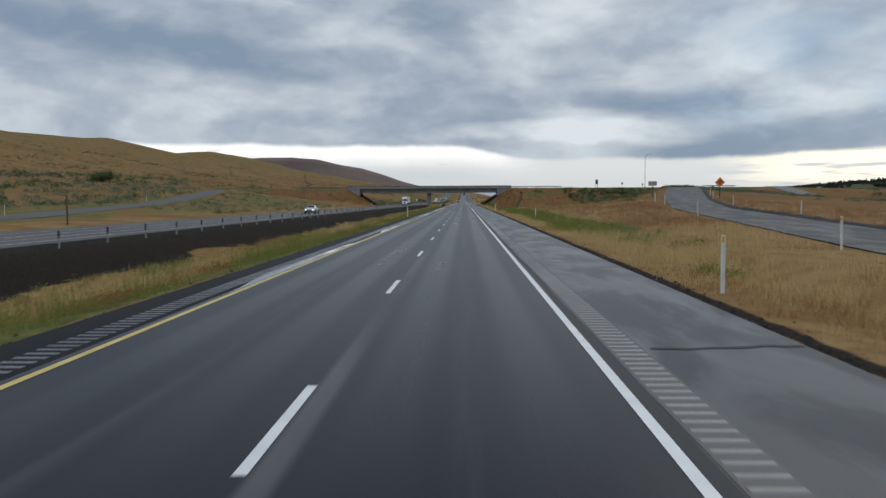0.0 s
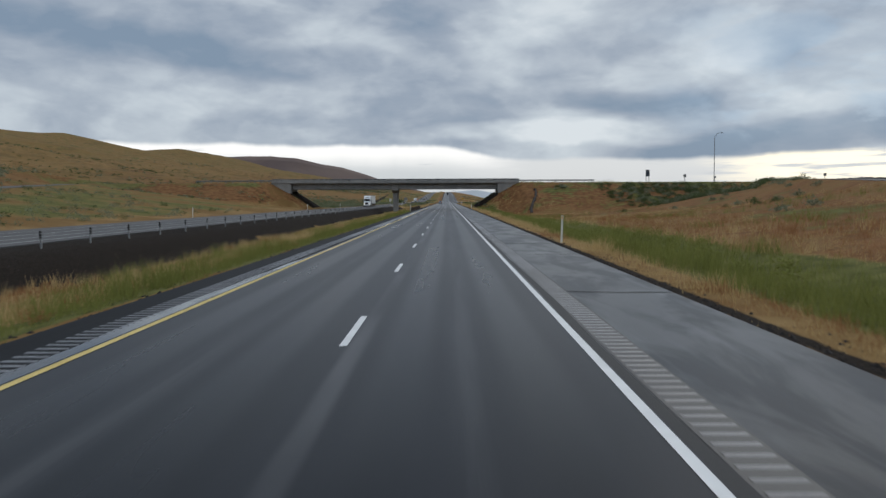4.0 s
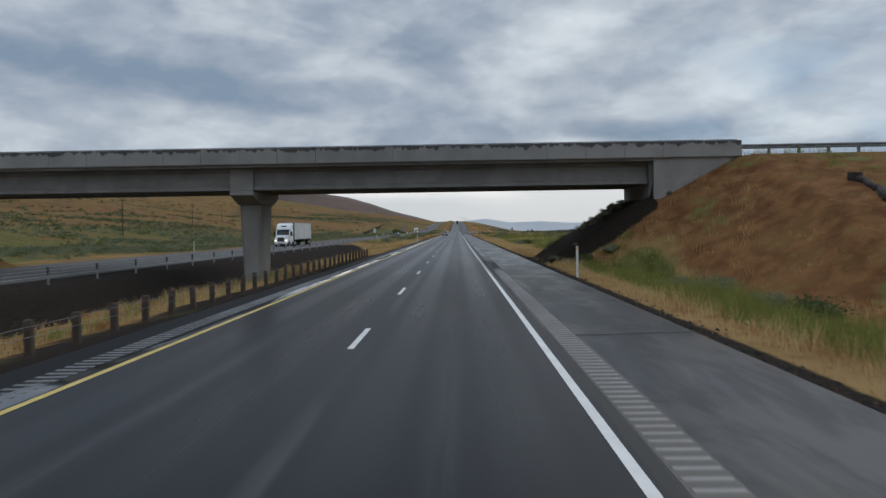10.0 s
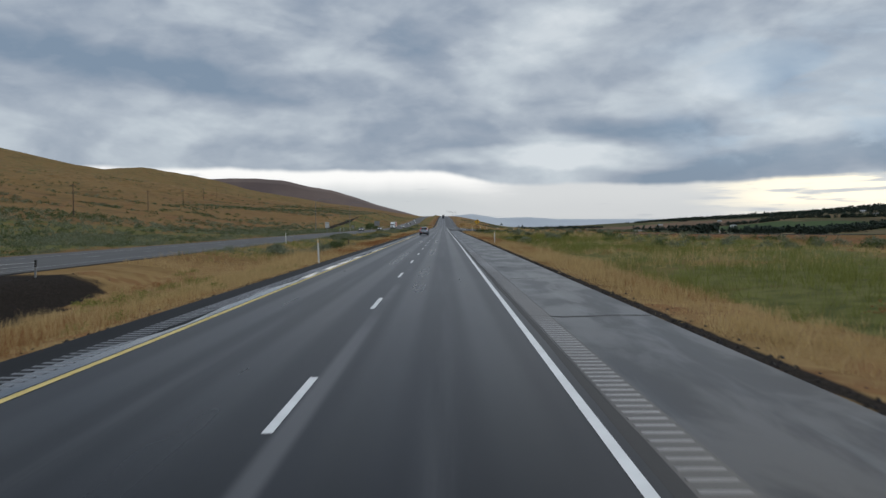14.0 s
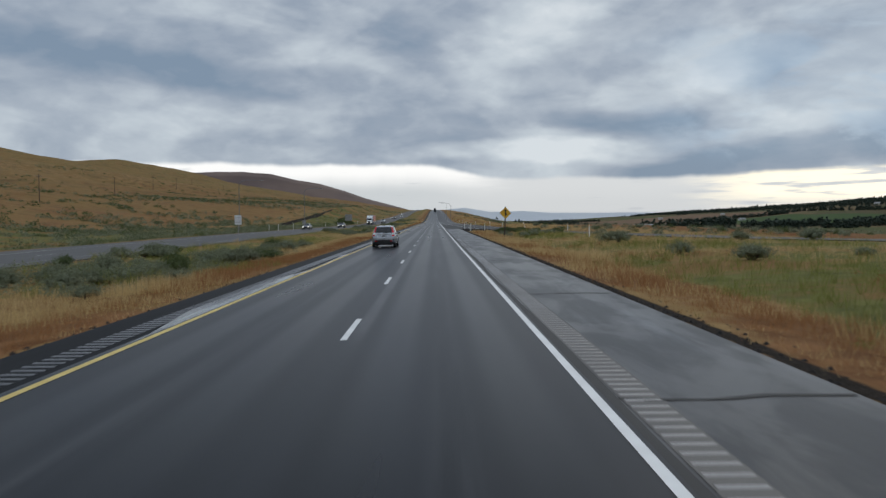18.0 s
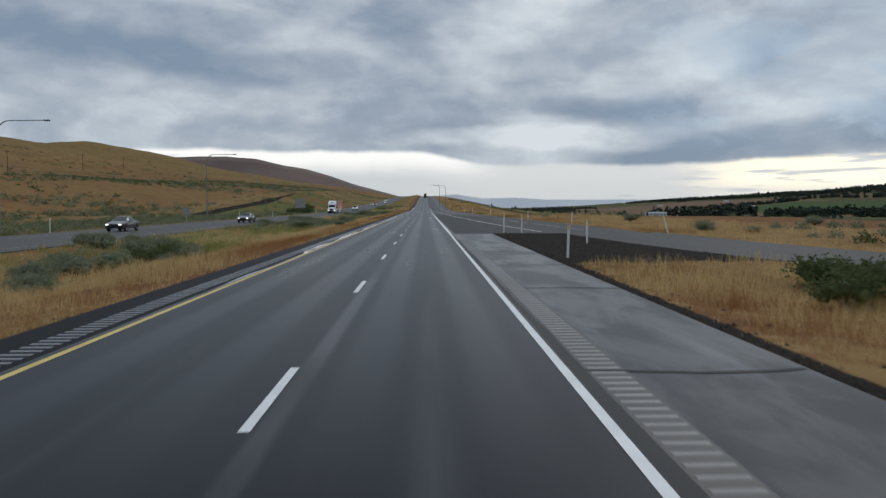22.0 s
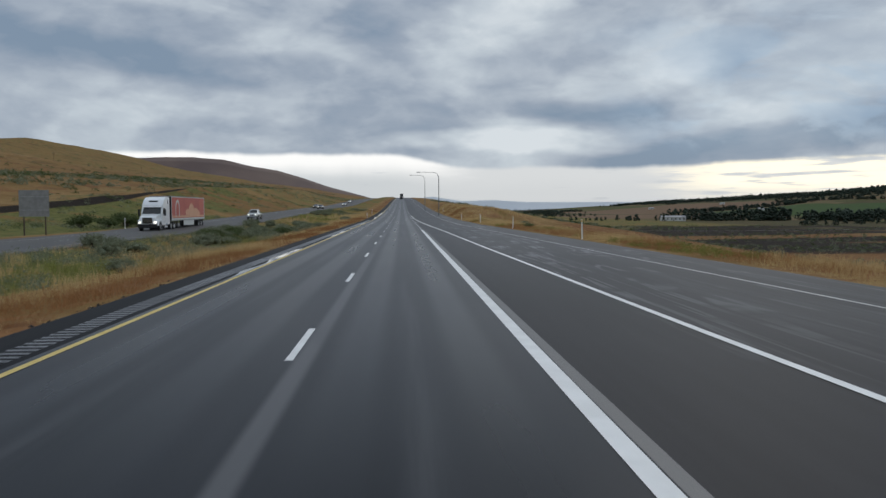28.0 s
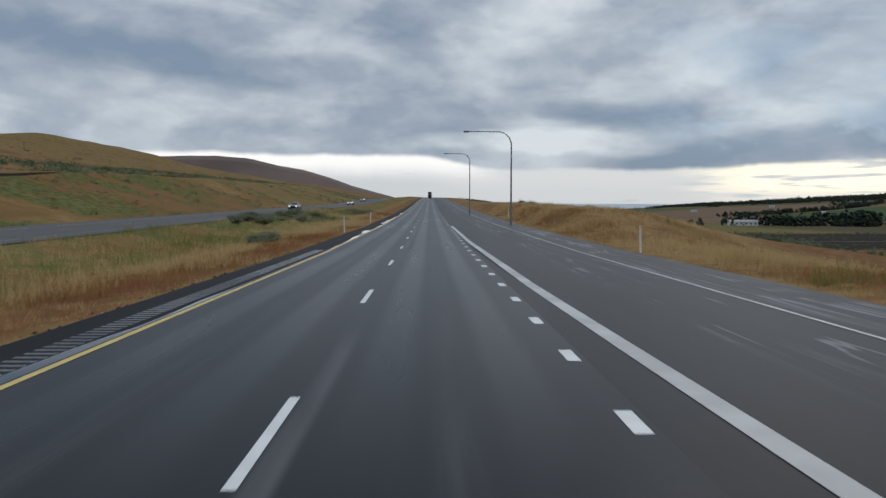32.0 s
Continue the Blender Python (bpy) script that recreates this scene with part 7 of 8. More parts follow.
def house(x, y, long, deep, tall, turn, label):
    z = ground_at(x, y)
    h = thing("house", label, "house", (x, y, z), group="houses in the valley", turn=turn)
    bm = bmesh.new()
    box(bm, -long / 2, long / 2, -deep / 2, deep / 2, -2.0, tall)
    part("wall", bm, M_WALL_W, h)
    bm = bmesh.new()
    o = 0.5
    prism(bm, [(-deep / 2 - o, tall - 0.05), (0, tall + deep * 0.2), (deep / 2 + o, tall - 0.05), (deep / 2 + o, tall + 0.12), (0, tall + deep * 0.2 + 0.2), (-deep / 2 - o, tall + 0.12)], 0, -long / 2 - o, long / 2 + o)
    part("roof", bm, M_ROOF, h)
    n = max(2, int(long / 4))
    for k in range(n):
        wx = -long / 2 + (k + 0.5) * long / n
        bm = bmesh.new()
        box(bm, wx - 0.7, wx + 0.7, -deep / 2 - 0.04, -deep / 2 + 0.02, tall * 0.35, tall * 0.75)
        part("window", bm, M_GLASS, h)
    bm = bmesh.new()
    box(bm, -0.5, 0.5, -deep / 2 - 0.05, -deep / 2 + 0.02, 0.0, 2.1)
    part("door", bm, M_TIMBER, h)


house(288, 1548, 25, 9, 3.6, -8, "long low white house with a grey roof among dark trees")
for x, y, l in ((330, 1585, 10), (470, 1720, 12), (640, 2100, 12), (900, 2000, 12), (980, 2200, 14), (1050, 1800, 12), (820, 2700, 12), (1010, 1500, 12), (700, 2900, 14)):
    house(x, y, l, 8, 3.2, random.uniform(-40, 40), "small white house with a grey roof in the valley")
M_TRACK = surf("pale_gravel", (0.26, 0.25, 0.23), (0.38, 0.365, 0.34), 0.3, 4.0, 0.9, bump=0.2)

# ---- sagebrush and grass ----
M_SAGE = leaf_mat("sagebrush_leaves", (0.105, 0.122, 0.074), (0.275, 0.295, 0.195))
M_SAGE_G = leaf_mat("green_brush_leaves", (0.045, 0.064, 0.024), (0.125, 0.155, 0.062))
M_DRY = leaf_mat("dry_grass_blades", (0.38, 0.258, 0.108), (0.68, 0.51, 0.258))
M_RUSSET = leaf_mat("russet_grass_blades", (0.20, 0.092, 0.036), (0.40, 0.208, 0.090))
M_GREEN = leaf_mat("green_grass_blades", (0.108, 0.126, 0.030), (0.285, 0.288, 0.080))


def brush_proto(seed, mat, label):
    """One bush: forked woody stems and a ragged crown of small narrow leaves."""
    r = np.random.default_rng(seed)
    b = thing("sagebrush", label, "bush", group="sagebrush clumps")
    bm = bmesh.new()
    tips = []
    for k in range(15):
        a = 2 * math.pi * k / 15 * 2.2 + r.uniform(-0.3, 0.3)
        e = r.uniform(0.35, 1.2)
        tip = (math.cos(a) * math.cos(e) * 0.5, math.sin(a) * math.cos(e) * 0.5, 0.1 + 0.5 * math.sin(e))
        tube(bm, [(0, 0, -0.1), (tip[0] * 0.5, tip[1] * 0.5, tip[2] * 0.62), tip], [0.03, 0.02, 0.008], 4, cap=False)
        tips.append(tip)
    part("stems", bm, M_BARK, b)
    bm = bmesh.new()
    for tip in tips:
        q = r.uniform(0.13, 0.2)
        bmesh.ops.create_icosphere(bm, subdivisions=1, radius=q, matrix=pose(tip[0] * 0.82, tip[1] * 0.82, max(tip[2] * 0.8, q * 0.6), r.uniform(0, 90), r.uniform(0, 90), 0))
    part("inner_foliage", bm, mat, b)
    # crown: leaf sprays round the stem tips
    n = 950
    cen = np.array(tips)[r.integers(0, 15, n)] + r.normal(0, 0.115, (n, 3)) * np.array([1.25, 1.25, 0.8])
    cen[:, 2] = np.maximum(cen[:, 2], 0.03)
    d = cen - np.array([0, 0, 0.1])
    d = d / np.linalg.norm(d, axis=1)[:, None] + r.normal(0, 0.45, (n, 3))
    d = d / np.linalg.norm(d, axis=1)[:, None]
    s = np.cross(d, r.normal(0, 1, (n, 3)))
    s = s / np.linalg.norm(s, axis=1)[:, None]
    L, W = r.uniform(0.045, 0.095, (n, 1)), r.uniform(0.018, 0.034, (n, 1))
    V = np.stack([cen - s * W, cen + d * L * 0.5 - s * W * 0.9 + r.normal(0, 0.01, (n, 3)), cen + d * L, cen + d * L * 0.5 + s * W * 0.9], 1).reshape(-1, 3)
    F = [(4 * k, 4 * k + 3, 4 * k + 2, 4 * k + 1) for k in range(n)]
    link_mesh("leaves", V.tolist(), F, mat, b)
    return b


def sprays(name, P, Z, mat, seed, per=26, leaf=1.0, label="grey-green sagebrush scattered over the slopes", category="sagebrush"):
    """Low bushes as tufts of outward leaves, all in one mesh: P is x, y, size."""
    r = np.random.default_rng(seed)
    n = len(P) * per
    c = np.repeat(np.stack([P[:, 0], P[:, 1], Z], -1), per, axis=0)
    s = np.repeat(P[:, 2], per)[:, None]
    a, e = r.uniform(0, 2 * np.pi, n), np.arcsin(r.uniform(0.05, 1, n))
    d = np.stack([np.cos(a) * np.cos(e), np.sin(a) * np.cos(e), np.sin(e)], -1)
    lump = 1 + 0.35 * np.sin(3 * a + 7 * c[:, 0])[:, None]
    p = c + d * s * lump * np.array([0.72, 0.72, 0.62]) * r.uniform(0.35, 1.0, (n, 1))
    d2 = d + r.normal(0, 0.5, (n, 3))
    d2 /= np.linalg.norm(d2, axis=1)[:, None]
    t = np.cross(d2, r.normal(0, 1, (n, 3)))
    t /= np.linalg.norm(t, axis=1)[:, None]
    L, W = s * leaf * r.uniform(0.2, 0.42, (n, 1)), s * leaf * r.uniform(0.08, 0.17, (n, 1))
    V = np.stack([p - t * W, p + d2 * L * 0.5 + t * W, p + d2 * L], 1).reshape(-1, 3)
    F = np.arange(3 * n).reshape(-1, 3)
    me = bpy.data.meshes.new(name)
    me.vertices.add(len(V))
    me.vertices.foreach_set("co", V.ravel())
    me.loops.add(F.size)
    me.loops.foreach_set("vertex_index", F.ravel())
    me.polygons.add(len(F))
    me.polygons.foreach_set("loop_start", np.arange(len(F)) * 3)
    me.polygons.foreach_set("loop_total", np.full(len(F), 3))
    me.update()
    me.materials.append(mat)
    return tagged(new(name, me), label, category, kind="stuff")


def spread_brush():
    r = np.random.default_rng(21)
    protos = [brush_proto(1, M_SAGE, "grey-green sagebrush clump in dry grass"), brush_proto(2, M_SAGE, "grey-green sagebrush clump in dry grass"), brush_proto(3, M_SAGE_G, "dark green brush clump in dry grass"), brush_proto(4, M_SAGE, "grey-green sagebrush clump in dry grass")]
    spots = [(15.4, 537.8, 1.5), (16.6, 538.4, 1.6), (9.3, 372.4, 1.2), (10.3, 373.2, 1.3), (21.0, 383.0, 1.3), (22.4, 384.0, 1.4), (19.7, 384.6, 1.1), (24.0, 385.0, 1.2), (9.4, 565.9, 1.0), (11.5, 567.9, 1.2), (11.2, 565.4, 1.1), (12.8, 569.5, 1.2), (14.1, 579.0, 1.3), (15.4, 586.9, 1.2), (16.3, 578.5, 1.4), (17.6, 580.0, 1.3), (14.7, 594.3, 1.2), (-14.2, 601.0, 1.3), (-14.7, 605.5, 1.3), (-15.8, 607.0, 1.2), (-14.5, 609.2, 1.4), (-14.3, 613.0, 1.3), (-14.0, 617.7, 1.2), (-11.6, 595.7, 1.0), (-15.1, 500.0, 1.3), (-14.3, 503.9, 1.5), (-12.1, 495.3, 0.8), (-14.2, 510.9, 1.4), (-14.7, 519.9, 1.4), (-15.1, 538.2, 1.3), (-17.3, 503.5, 1.3), (-14.8, 507.5, 1.2), (-16.2, 791.9, 1.3), (-15.4, 793.2, 1.2), (-14.0, 791.5, 1.3), (-17.4, 805.7, 1.2), (-19.1, 816.0, 1.2), (-16.9, 819.8, 1.1), (7.2, 309.4, 0.8), (8.2, 308.8, 0.9), (9.7, 308.4, 0.8), (6.6, 311.2, 0.6), (10.1, 590.2, 1.3), (11.4, 591.6, 1.5), (12.7, 590.8, 1.4), (11.2, 593.6, 1.3), (13.6, 592.6, 1.3), (-13.4, 521, 1.5), (-14.8, 522.5, 1.6), (-12.4, 524, 1.3), (-13.6, 540, 1.5), (-15, 542, 1.7), (-12.6, 544, 1.4), (-15.6, 851, 1.4), (-16.6, 852, 1.3), (9.4, 288, 1.2), (10.6, 286.5, 1.2), (11.5, 285, 1.3), (8.8, 290.5, 0.9), (-118, 255, 6.5), (-45.2, 840.5, 2.7), (-44.1, 847, 2.6), (-42.8, 851, 2.9), (-41.2, 852, 2.4), (-47.9, 883.6, 2.8), (-46.6, 888, 2.6), (-47.5, 893, 3.0), (-48, 901.7, 3.0), (-49.7, 887.2, 3.2), (-50.6, 905.8, 2.9), (-42.6, 862.3, 2.3), (-20.8, 780.8, 1.5), (-19.6, 781.5, 1.3), (-12.7, 763, 1.2), (-15, 788.3, 1.6), (-18.5, 814.5, 1.4), (-16.1, 814.5, 1.5), (-15.5, 815.3, 1.4), (-18.7, 840.2, 1.5), (-20.4, 834.3, 1.5), (10.1, 482.9, 1.1), (11.2, 480, 1.1), (12, 481, 1.0), (11.6, 471.9, 1.0), (15.6, 479, 0.9), (16.2, 475.4, 1.1), (9.9, 460, 1.05), (10.6, 460.6, 0.8), (7.2, 456.2, 0.5), (15.6, 506.3, 1.2), (28.5, 540.6, 1.4), (35.4, 541, 1.6)]
    tries = 0
    while len(spots) < 296 and tries < 20000:
        tries += 1
        y = r.uniform(425, 985)
        if r.random() < 0.78:
            x = r.uniform(-21.5, -10.6)
            k = rough(x * 1.5, y, 26, 3) + (0.06 if 500 < y < 720 or y > 800 else -0.05) - 0.12 * (715 < y < 790)
        else:
            x = r.uniform(9.0, 48)
            k = rough(x, y, 30, 3) - 0.04
            if abs(x - float(on(ENTRY, y, 1))) < 5.5 or x < float(right_edge(y)) + 1.2:
                continue
        if k > 0.55:
            spots.append((x, y, r.uniform(0.75, 1.5)))
    for k, (x, y, s) in enumerate(spots):
        p = protos[2 if 585 < y < 596 and x > 9 or s > 2.2 else (0, 1, 3, 2, 0, 3)[k % 6]]
        m = pose(x, y, ground_at(x, y) - 0.03, 0, 0, r.uniform(0, 360))
        o = copy_thing(p, m)
        o.scale = (s * r.uniform(0.9, 1.3), s * r.uniform(0.9, 1.3), s * r.uniform(0.75, 1.05))
    for k, p in enumerate(protos):
        x, y = -14.0 - k, 470.0 + 11 * k
        p.matrix_basis = pose(x, y, ground_at(x, y) - 0.03)
    # countless bushes on the slopes further off
    far_s, far_g = [], []
    for k in range(52000):
        q = r.random()
        if q < 0.22:
            x, y = r.uniform(60, 160), r.uniform(60, 330)
        elif q < 0.62:
            x, y = r.uniform(-190, -38), r.uniform(40, 1500)
        elif q < 0.86:
            x, y = r.uniform(-460, -120), r.uniform(250, 2300)
        else:
            x, y = r.uniform(20, 200), r.uniform(350, 1300)
        if rough(x, y, 45, 3) + 0.25 * rough(x, y, 9, 2) < ((0.70 if x < -70 else 0.66) if y > 700 else 0.625) + 0.0006 * max(0, -x - 150) + 0.015 * (x < -120) - 0.035 * (-120 < x < -38):
            continue
        if min(abs(x - float(on(EXIT, y, 1))) + (y > 308) * 99, abs(x - float(on(ENTRY, y, 1))) + (y < 330) * 99, abs(x - float(on(LEFT_RAMP, y, 1))) + (y > 300) * 99) < 5.2 or (abs(y - CROSS_Y) < 6.5 and abs(x) < 150):
            continue
        s = r.uniform(0.45, 1.25) * (1 + 0.45 * (x < -75) + 0.5 * (x < -200))
        (far_g if r.random() < (0.30 if x > -110 else 0.6) else far_s).append((x, y, s))
    # dark clumps over the bank beside the exit ramp
    for k in range(4200):
        x, y = r.uniform(17, 80), r.uniform(90, 309) if r.random() < 0.4 else r.uniform(284, 307)
        if x < float(on(EXIT, y, 1)) - 5.5 and x > 27 and rough(x, y, 11, 2) + 0.4 * rough(x, y, 40, 2) > 0.70 and y < 307 and r.random() < 0.16:
            (far_g if r.random() < 0.45 else far_s).append((x, y, r.uniform(0.7, 1.3)))
    for k in range(1500):
        x, y = 30 + 55 * r.random() ** 0.8, r.uniform(283, 308)
        if rough(x, y, 7, 2) + 0.35 * smooth(34, 60, x) > 0.66 and r.random() < 0.55:
            (far_g if r.random() < 0.7 else far_s).append((x, y, r.uniform(0.5, 1.25)))
    for k in range(500):
        x, y = r.uniform(-90, -44), r.uniform(288, 308)
        if rough(x, y, 7, 2) > 0.62:
            (far_g if r.random() < 0.5 else far_s).append((x, y, r.uniform(0.4, 0.8)))
    for k in range(9000):
        x, y = r.uniform(-88, -37.5), r.uniform(330, 800)
        if rough(x, y, 18, 3) + 0.3 * rough(x, y, 6, 2) > 0.66:
            (far_g if r.random() < 0.4 else far_s).append((x, y, r.uniform(0.5, 1.3)))
    for k in range(1600):
        x, y = r.uniform(-420, -90), r.uniform(430, 1500)
        if rough(x * 0.6, y, 70, 3) + 0.3 * rough(x, y, 12, 2) > 0.70:
            far_g.append((x, y, r.uniform(1.0, 2.3)))
    for k in range(5000):
        x, y = r.uniform(48, 330), r.uniform(930, 1320)
        if rough(x * 0.5, y, 24, 3) > 0.56:
            (far_g if r.random() < 0.6 else far_s).append((x, y, r.uniform(0.5, 1.5)))
    for k in range(700):
        x, y = r.uniform(6.8, 15), r.uniform(308.5, 325)
        if rough(x, y, 2.6, 2) > (0.60 if 311.5 < y < 320.5 else 0.50):
            (far_g if r.random() < 0.3 else far_s).append((x, y, r.uniform(0.15, 0.36)))
    for k in range(900):
        x, y = r.uniform(-80, -38), r.uniform(820, 1090)
        if rough(x, y, 14, 2) > 0.5 and r.random() < 0.5:
            (far_g if r.random() < 0.5 else far_s).append((x, y, r.uniform(0.6, 1.5)))
    for k in range(5200):
        x, y = r.uniform(-21.5, -11), r.uniform(430, 985)
        if rough(x * 1.5, y, 26, 3) + 0.2 * rough(x, y, 6, 2) > 0.62 + 0.12 * (715 < y < 790):
            far_s.append((x, y, r.uniform(0.35, 0.8)))
    for name, L, mat in (("slope_sagebrush", far_s, M_SAGE), ("slope_green_brush", far_g, M_SAGE_G)):
        P = np.array(L)
        close = (P[:, 0] > -75) & (P[:, 0] < 0)
        right = (P[:, 0] > 0) & (P[:, 0] < 62)
        for sel, per, leaf, seed in ((close, 74, 0.48, 5), (right, 170, 0.60, 8), (~close & ~right, 34, 0.9, 6)):
            Q = P[sel]
            sprays(name, Q, land(Q[:, 0], Q[:, 1]), mat, seed + (mat is M_SAGE), per, leaf)


spread_brush()


def blades(name, P, mat, label, high, seed):
    """Grass tufts as one mesh: P is x, y, height factor."""
    r = np.random.default_rng(seed)
    P = np.asarray(P)
    n, per = len(P), 10
    base = np.repeat(np.stack([P[:, 0], P[:, 1], land(P[:, 0], P[:, 1])], -1), per, axis=0)
    k = n * per
    base[:, :2] += r.normal(0, 0.19, (k, 2))
    h = np.repeat(P[:, 2], per) * high * r.uniform(0.55, 1.15, k)
    a = r.uniform(0, 2 * np.pi, k)
    side = np.stack([np.cos(a), np.sin(a), np.zeros(k)], -1) * (0.005 + 0.012 * h[:, None])
    lean = np.stack([r.normal(0, 0.28, k), r.normal(0, 0.28, k), np.ones(k)], -1) * h[:, None]
    V = np.stack([base - side - [0, 0, 0.04], base + side - [0, 0, 0.04], base + lean * [1.1, 1.1, 1.0]], 1).reshape(-1, 3)
    F = np.arange(3 * k).reshape(-1, 3)
    me = bpy.data.meshes.new(name)
    me.vertices.add(len(V))
    me.vertices.foreach_set("co", V.ravel())
    me.loops.add(F.size)
    me.loops.foreach_set("vertex_index", F.ravel())
    me.polygons.add(len(F))
    me.polygons.foreach_set("loop_start", np.arange(len(F)) * 3)
    me.polygons.foreach_set("loop_total", np.full(len(F), 3))
    me.update()
    me.materials.append(mat)
    return tagged(new(name, me), label, "grass", kind="stuff")


def sow():
    r = np.random.default_rng(33)
    def strip(n, x0, x1, y0, y1, edge=False):
        y = r.uniform(y0, y1, n)
        u = r.random(n)
        x = x0 + (x1 - x0) * u
        if edge:
            x = x + right_edge(y)
        return np.stack([x, y], -1)
    P = np.concatenate([strip(30000, -11.5, -7.25, -10, 985), strip(15000, -17, -11.5, -10, 985), strip(30000, 0.6, 4.5, -10, 985, True), strip(26000, 4.5, 18, -10, 985, True), strip(9000, 18, 40, 0, 620, True), strip(5000, -24, -17, 415, 985)])
    x, y = P[:, 0], P[:, 1]
    z = land(x, y)
    green, soil, cin, _ = cover(x, y, z)
    clear = np.ones(len(x), bool)
    for line, half, lo, hi in ((EXIT, ramp_half(y) + 1.1, -60, 312), (ENTRY, 4.3, 326, 640)):
        clear &= ~((np.abs(x - on(line, y, 1)) < half) & (y > lo) & (y < hi))
    clear &= (cin < 0.4) & ~((x > -19.2) & (x < -16.2) & (y < 412)) & (x > -21.8)
    P, green, soil = P[clear], green[clear], soil[clear]
    x, y = P[:, 0], P[:, 1]
    tall = 0.35 + 1.5 * rough(x, y, 3.2, 3) ** 1.6 * 1.5
    near = np.minimum(np.abs(x + 7.2), np.abs(x - right_edge(y) - 0.5))
    tall = tall * np.clip(0.35 + near * 0.5, 0.35, 1.0)
    w = rough(x, y, 12, 3) + 0.35 * (r.random(len(x)) - 0.5)
    g = green + (w - 0.5) * 1.2 > 0.5
    red = ~g & (soil + (w - 0.5) * 1.2 > 0.45)
    dry = ~g & ~red
    for name, sel, mat, label, high, seed in (("dry_grass", dry, M_DRY, "pale golden dry grass along the verge", 0.36, 1), ("russet_grass", red, M_RUSSET, "russet dry grass along the verge", 0.27, 2), ("green_grass", g, M_GREEN, "fresh green grass and weeds in the ditch", 0.46, 3)):
        blades(name, np.stack([x[sel], y[sel], tall[sel]], -1), mat, label, high, seed)


sow()

bm = bmesh.new()
n = 40
for k in range(n + 1):
    x = 70.0 + 270.0 * k / n
    y = 1190.0 + 3.0 * math.sin(x * 0.03)
    for dy in (-1.1, 1.1):
        bm.verts.new((x, y + dy, ground_at(x, y) + 0.35))
bm.verts.ensure_lookup_table()
for k in range(n):
    v = bm.verts
    bm.faces.new((v[2 * k], v[2 * k + 2], v[2 * k + 3], v[2 * k + 1]))
bmesh.ops.solidify(bm, geom=list(bm.faces), thickness=-0.8)
tagged(part("valley_track", bm, M_TRACK), "pale gravel track across the valley floor", "track", kind="structure")


def verge_weeds():
    """Taller weeds that break up the grass of the verges: russet dock on the median slope, green growth in the ditch."""
    r = np.random.default_rng(52)
    red, grn = [], []
    for k in range(4200):
        x, y = r.uniform(-16.4, -7.9), r.uniform(-10, 420)
        if rough(x, y, 6, 2) + 0.10 * (x < -13) > 0.56:
            (red if rough(x, y, 17, 2) > 0.5 else grn).append((x, y, r.uniform(0.22, 0.52)))
    for k in range(1500):
        x, y = r.uniform(7.2, 12), r.uniform(10, 310)
        if rough(x, y, 5, 2) > 0.55:
            grn.append((x, y, r.uniform(0.3, 0.75)))
    for k in range(1500):
        x, y = r.uniform(7.5, 34), r.uniform(335, 585)
        if rough(x, y, 8, 2) > 0.6 and x < float(on(ENTRY, y, 1)) - 5.5:
            (red if r.random() < 0.4 else grn).append((x, y, r.uniform(0.25, 0.6)))
    for k in range(900):
        y = r.uniform(690, 830)
        x = float(right_edge(y)) + r.uniform(0.7, 5.0)
        if rough(x, y, 6, 2) > 0.57:
            grn.append((x, y, r.uniform(0.25, 0.55)))
    for k in range(1800):
        x, y = r.uniform(7.6, 11.0), r.uniform(200, 309)
        if rough(x, y, 4, 2) > 0.58:
            grn.append((x, y, r.uniform(0.25, 0.6)))
    for L, mat, label in ((red, M_RUSSET, "russet weeds standing in the verge grass"), (grn, M_GREEN, "fresh green weeds standing in the verge grass")):
        P = np.array(L)
        z = land(P[:, 0], P[:, 1])
        keep = cover(P[:, 0], P[:, 1], z)[2] < 0.4
        sprays("verge_weeds", P[keep], z[keep], mat, 9, 64, 0.55, label, "weeds")


verge_weeds()

SCRAPS = ((6.7, 657.2, 0.5, 20), (6.8, 655.0, 0.9, 60), (6.8, 652.2, 0.7, -15), (6.85, 643.6, 0.5, 40), (7.05, 643.0, 0.6, 100), (9.85, 822.6, 0.55, 5))


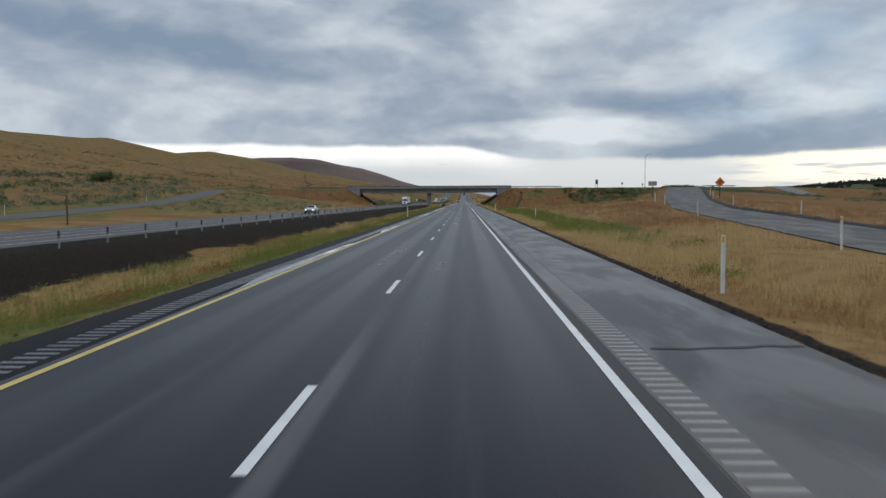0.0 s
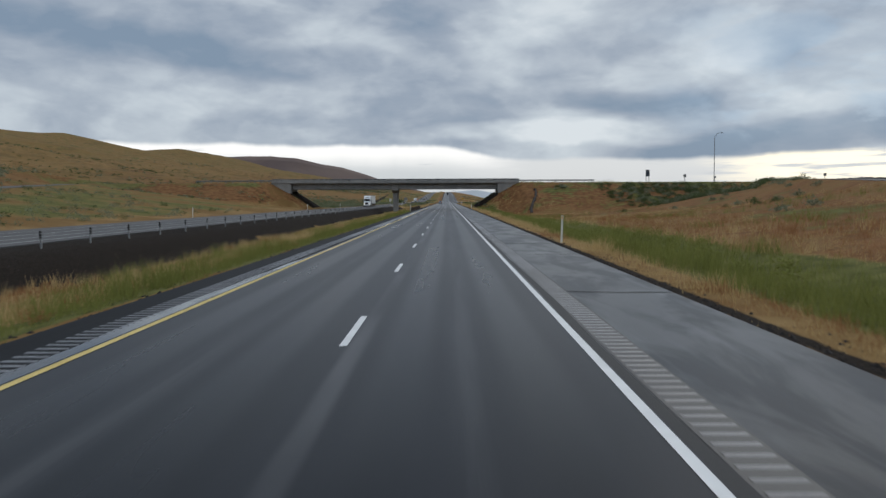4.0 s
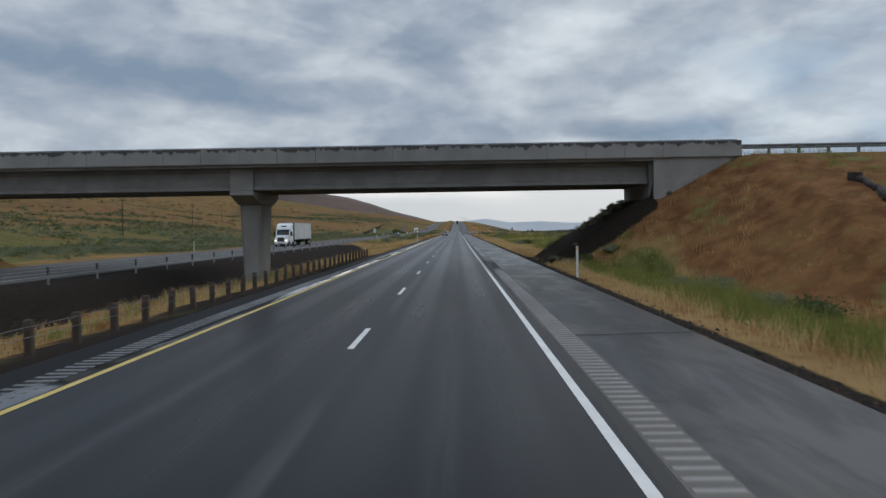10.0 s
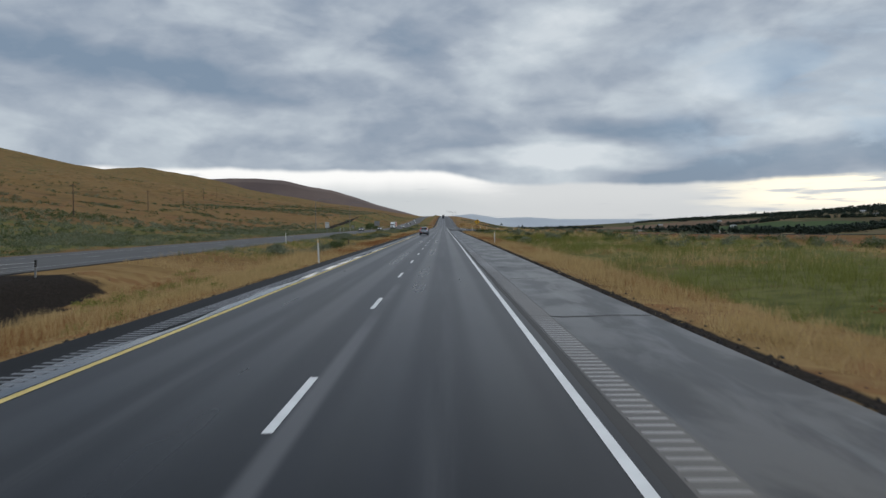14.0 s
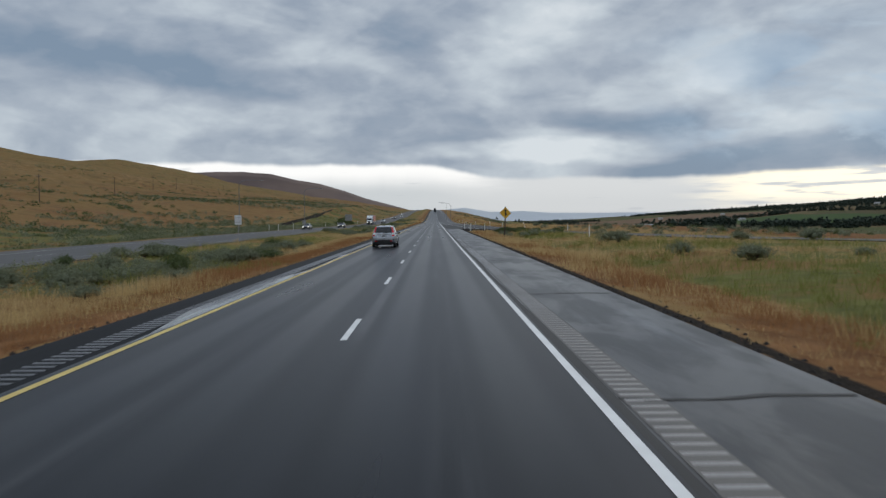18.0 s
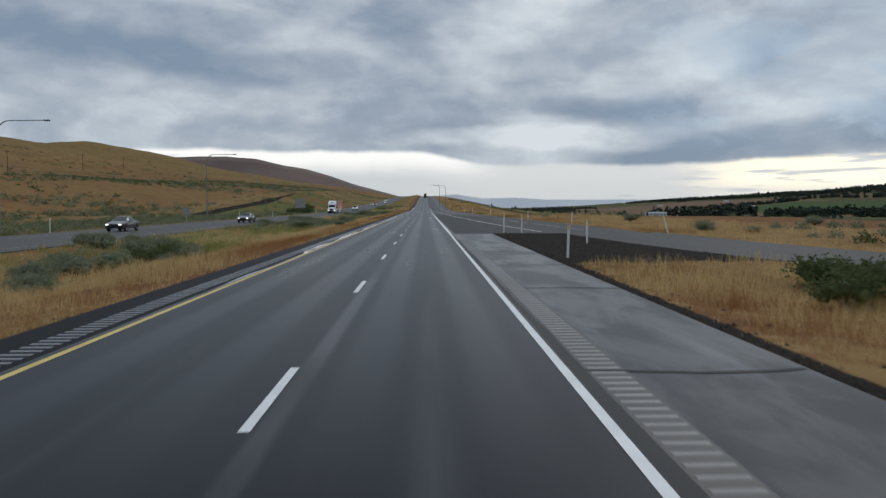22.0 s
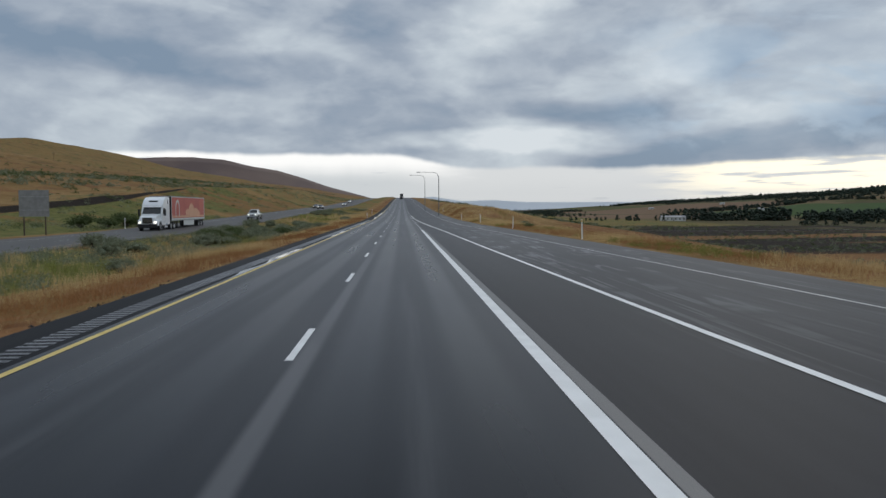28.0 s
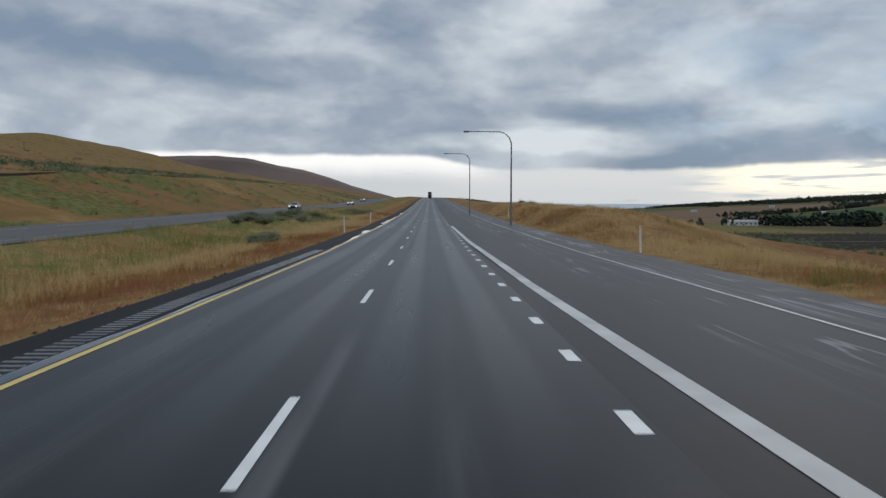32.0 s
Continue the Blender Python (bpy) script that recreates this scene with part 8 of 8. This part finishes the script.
# ---- scraps on the joining lane ----
def tyre_scrap(x, y, long, turn):
    """A curled shred of tyre tread lying flat."""
    r = random.Random(int(x * 100))
    bm = bmesh.new()
    n = 7
    for k in range(n + 1):
        f = k / n - 0.5
        w = long * 0.16 * (1 - 1.6 * abs(f)) * r.uniform(0.7, 1.2)
        z = 0.02 + 0.05 * r.random()
        for dy in (-w, w):
            bm.verts.new((f * long, dy + 0.25 * long * f * f, z if dy > 0 else z * 0.6))
    bm.verts.ensure_lookup_table()
    v = bm.verts
    for k in range(n):
        bm.faces.new((v[2 * k], v[2 * k + 2], v[2 * k + 3], v[2 * k + 1]))
    bmesh.ops.solidify(bm, geom=list(bm.faces), thickness=0.018)
    t = part("tyre_scrap", bm, M_TYRE)
    t.matrix_basis = pose(x, y, rise(y) + 0.004, 0, 0, turn)
    tagged(t, "black shred of tyre tread on the asphalt", "tyre scrap", group="tyre scraps on the joining lane")


for x, y, long, turn in SCRAPS:
    tyre_scrap(x, y, long, turn)


# ---- loose cinder ----
def cinder_gravel():
    """Lumps of black cinder: the crumbled edges of the pavement, the gore and the berm in the median."""
    r = np.random.default_rng(71)
    x1, y1 = 5.22 + r.gamma(1.6, 0.16, 9000), r.uniform(-12, 632, 9000)
    x2, y2 = r.uniform(5.4, 17.5, 6000), r.uniform(588, 634, 6000)
    x3, y3 = r.uniform(-22.3, -15.2, 9000), r.uniform(-12, 410, 9000)
    x4, y4 = -6.92 - r.gamma(1.4, 0.13, 4000), r.uniform(-12, 900, 4000)
    x, y = np.concatenate([x1, x2, x3, x4]), np.concatenate([y1, y2, y3, y4])
    z = land(x, y)
    keep = (cover(x, y, z)[2] > 0.35) | (np.arange(len(x)) < 9000) | (np.arange(len(x)) >= 24000)
    x, y, z = x[keep], y[keep], z[keep]
    n = len(x)
    octa = np.array([(1, 0, 0), (0, 1, 0), (-1, 0, 0), (0, -1, 0), (0, 0, 1)], float)
    tri = np.array([(0, 1, 4), (1, 2, 4), (2, 3, 4), (3, 0, 4)])
    turn = r.uniform(0, 6.28, n)
    spin = np.stack([np.stack([np.cos(turn), -np.sin(turn)], -1), np.stack([np.sin(turn), np.cos(turn)], -1)], 1)
    size = (0.018 + 0.055 * r.random(n) ** 2.2)[:, None, None]
    shape = octa[None] * (1 + 0.6 * (r.random((n, 5, 1)) - 0.5)) * size * np.array([1, 1, 0.8])
    shape[:, :, :2] = np.einsum("nij,nkj->nki", spin, shape[:, :, :2])
    V = (shape + np.stack([x, y, z], -1)[:, None, :]).reshape(-1, 3)
    F = (tri[None] + 5 * np.arange(n)[:, None, None]).reshape(-1, 3)
    me = bpy.data.meshes.new("cinder_gravel")
    me.from_pydata(V.tolist(), [], F.tolist())
    me.materials.append(M_CINDER)
    tagged(new("cinder_gravel", me), "loose black cinder lumps along the pavement edges", "gravel", kind="stuff")


cinder_gravel()
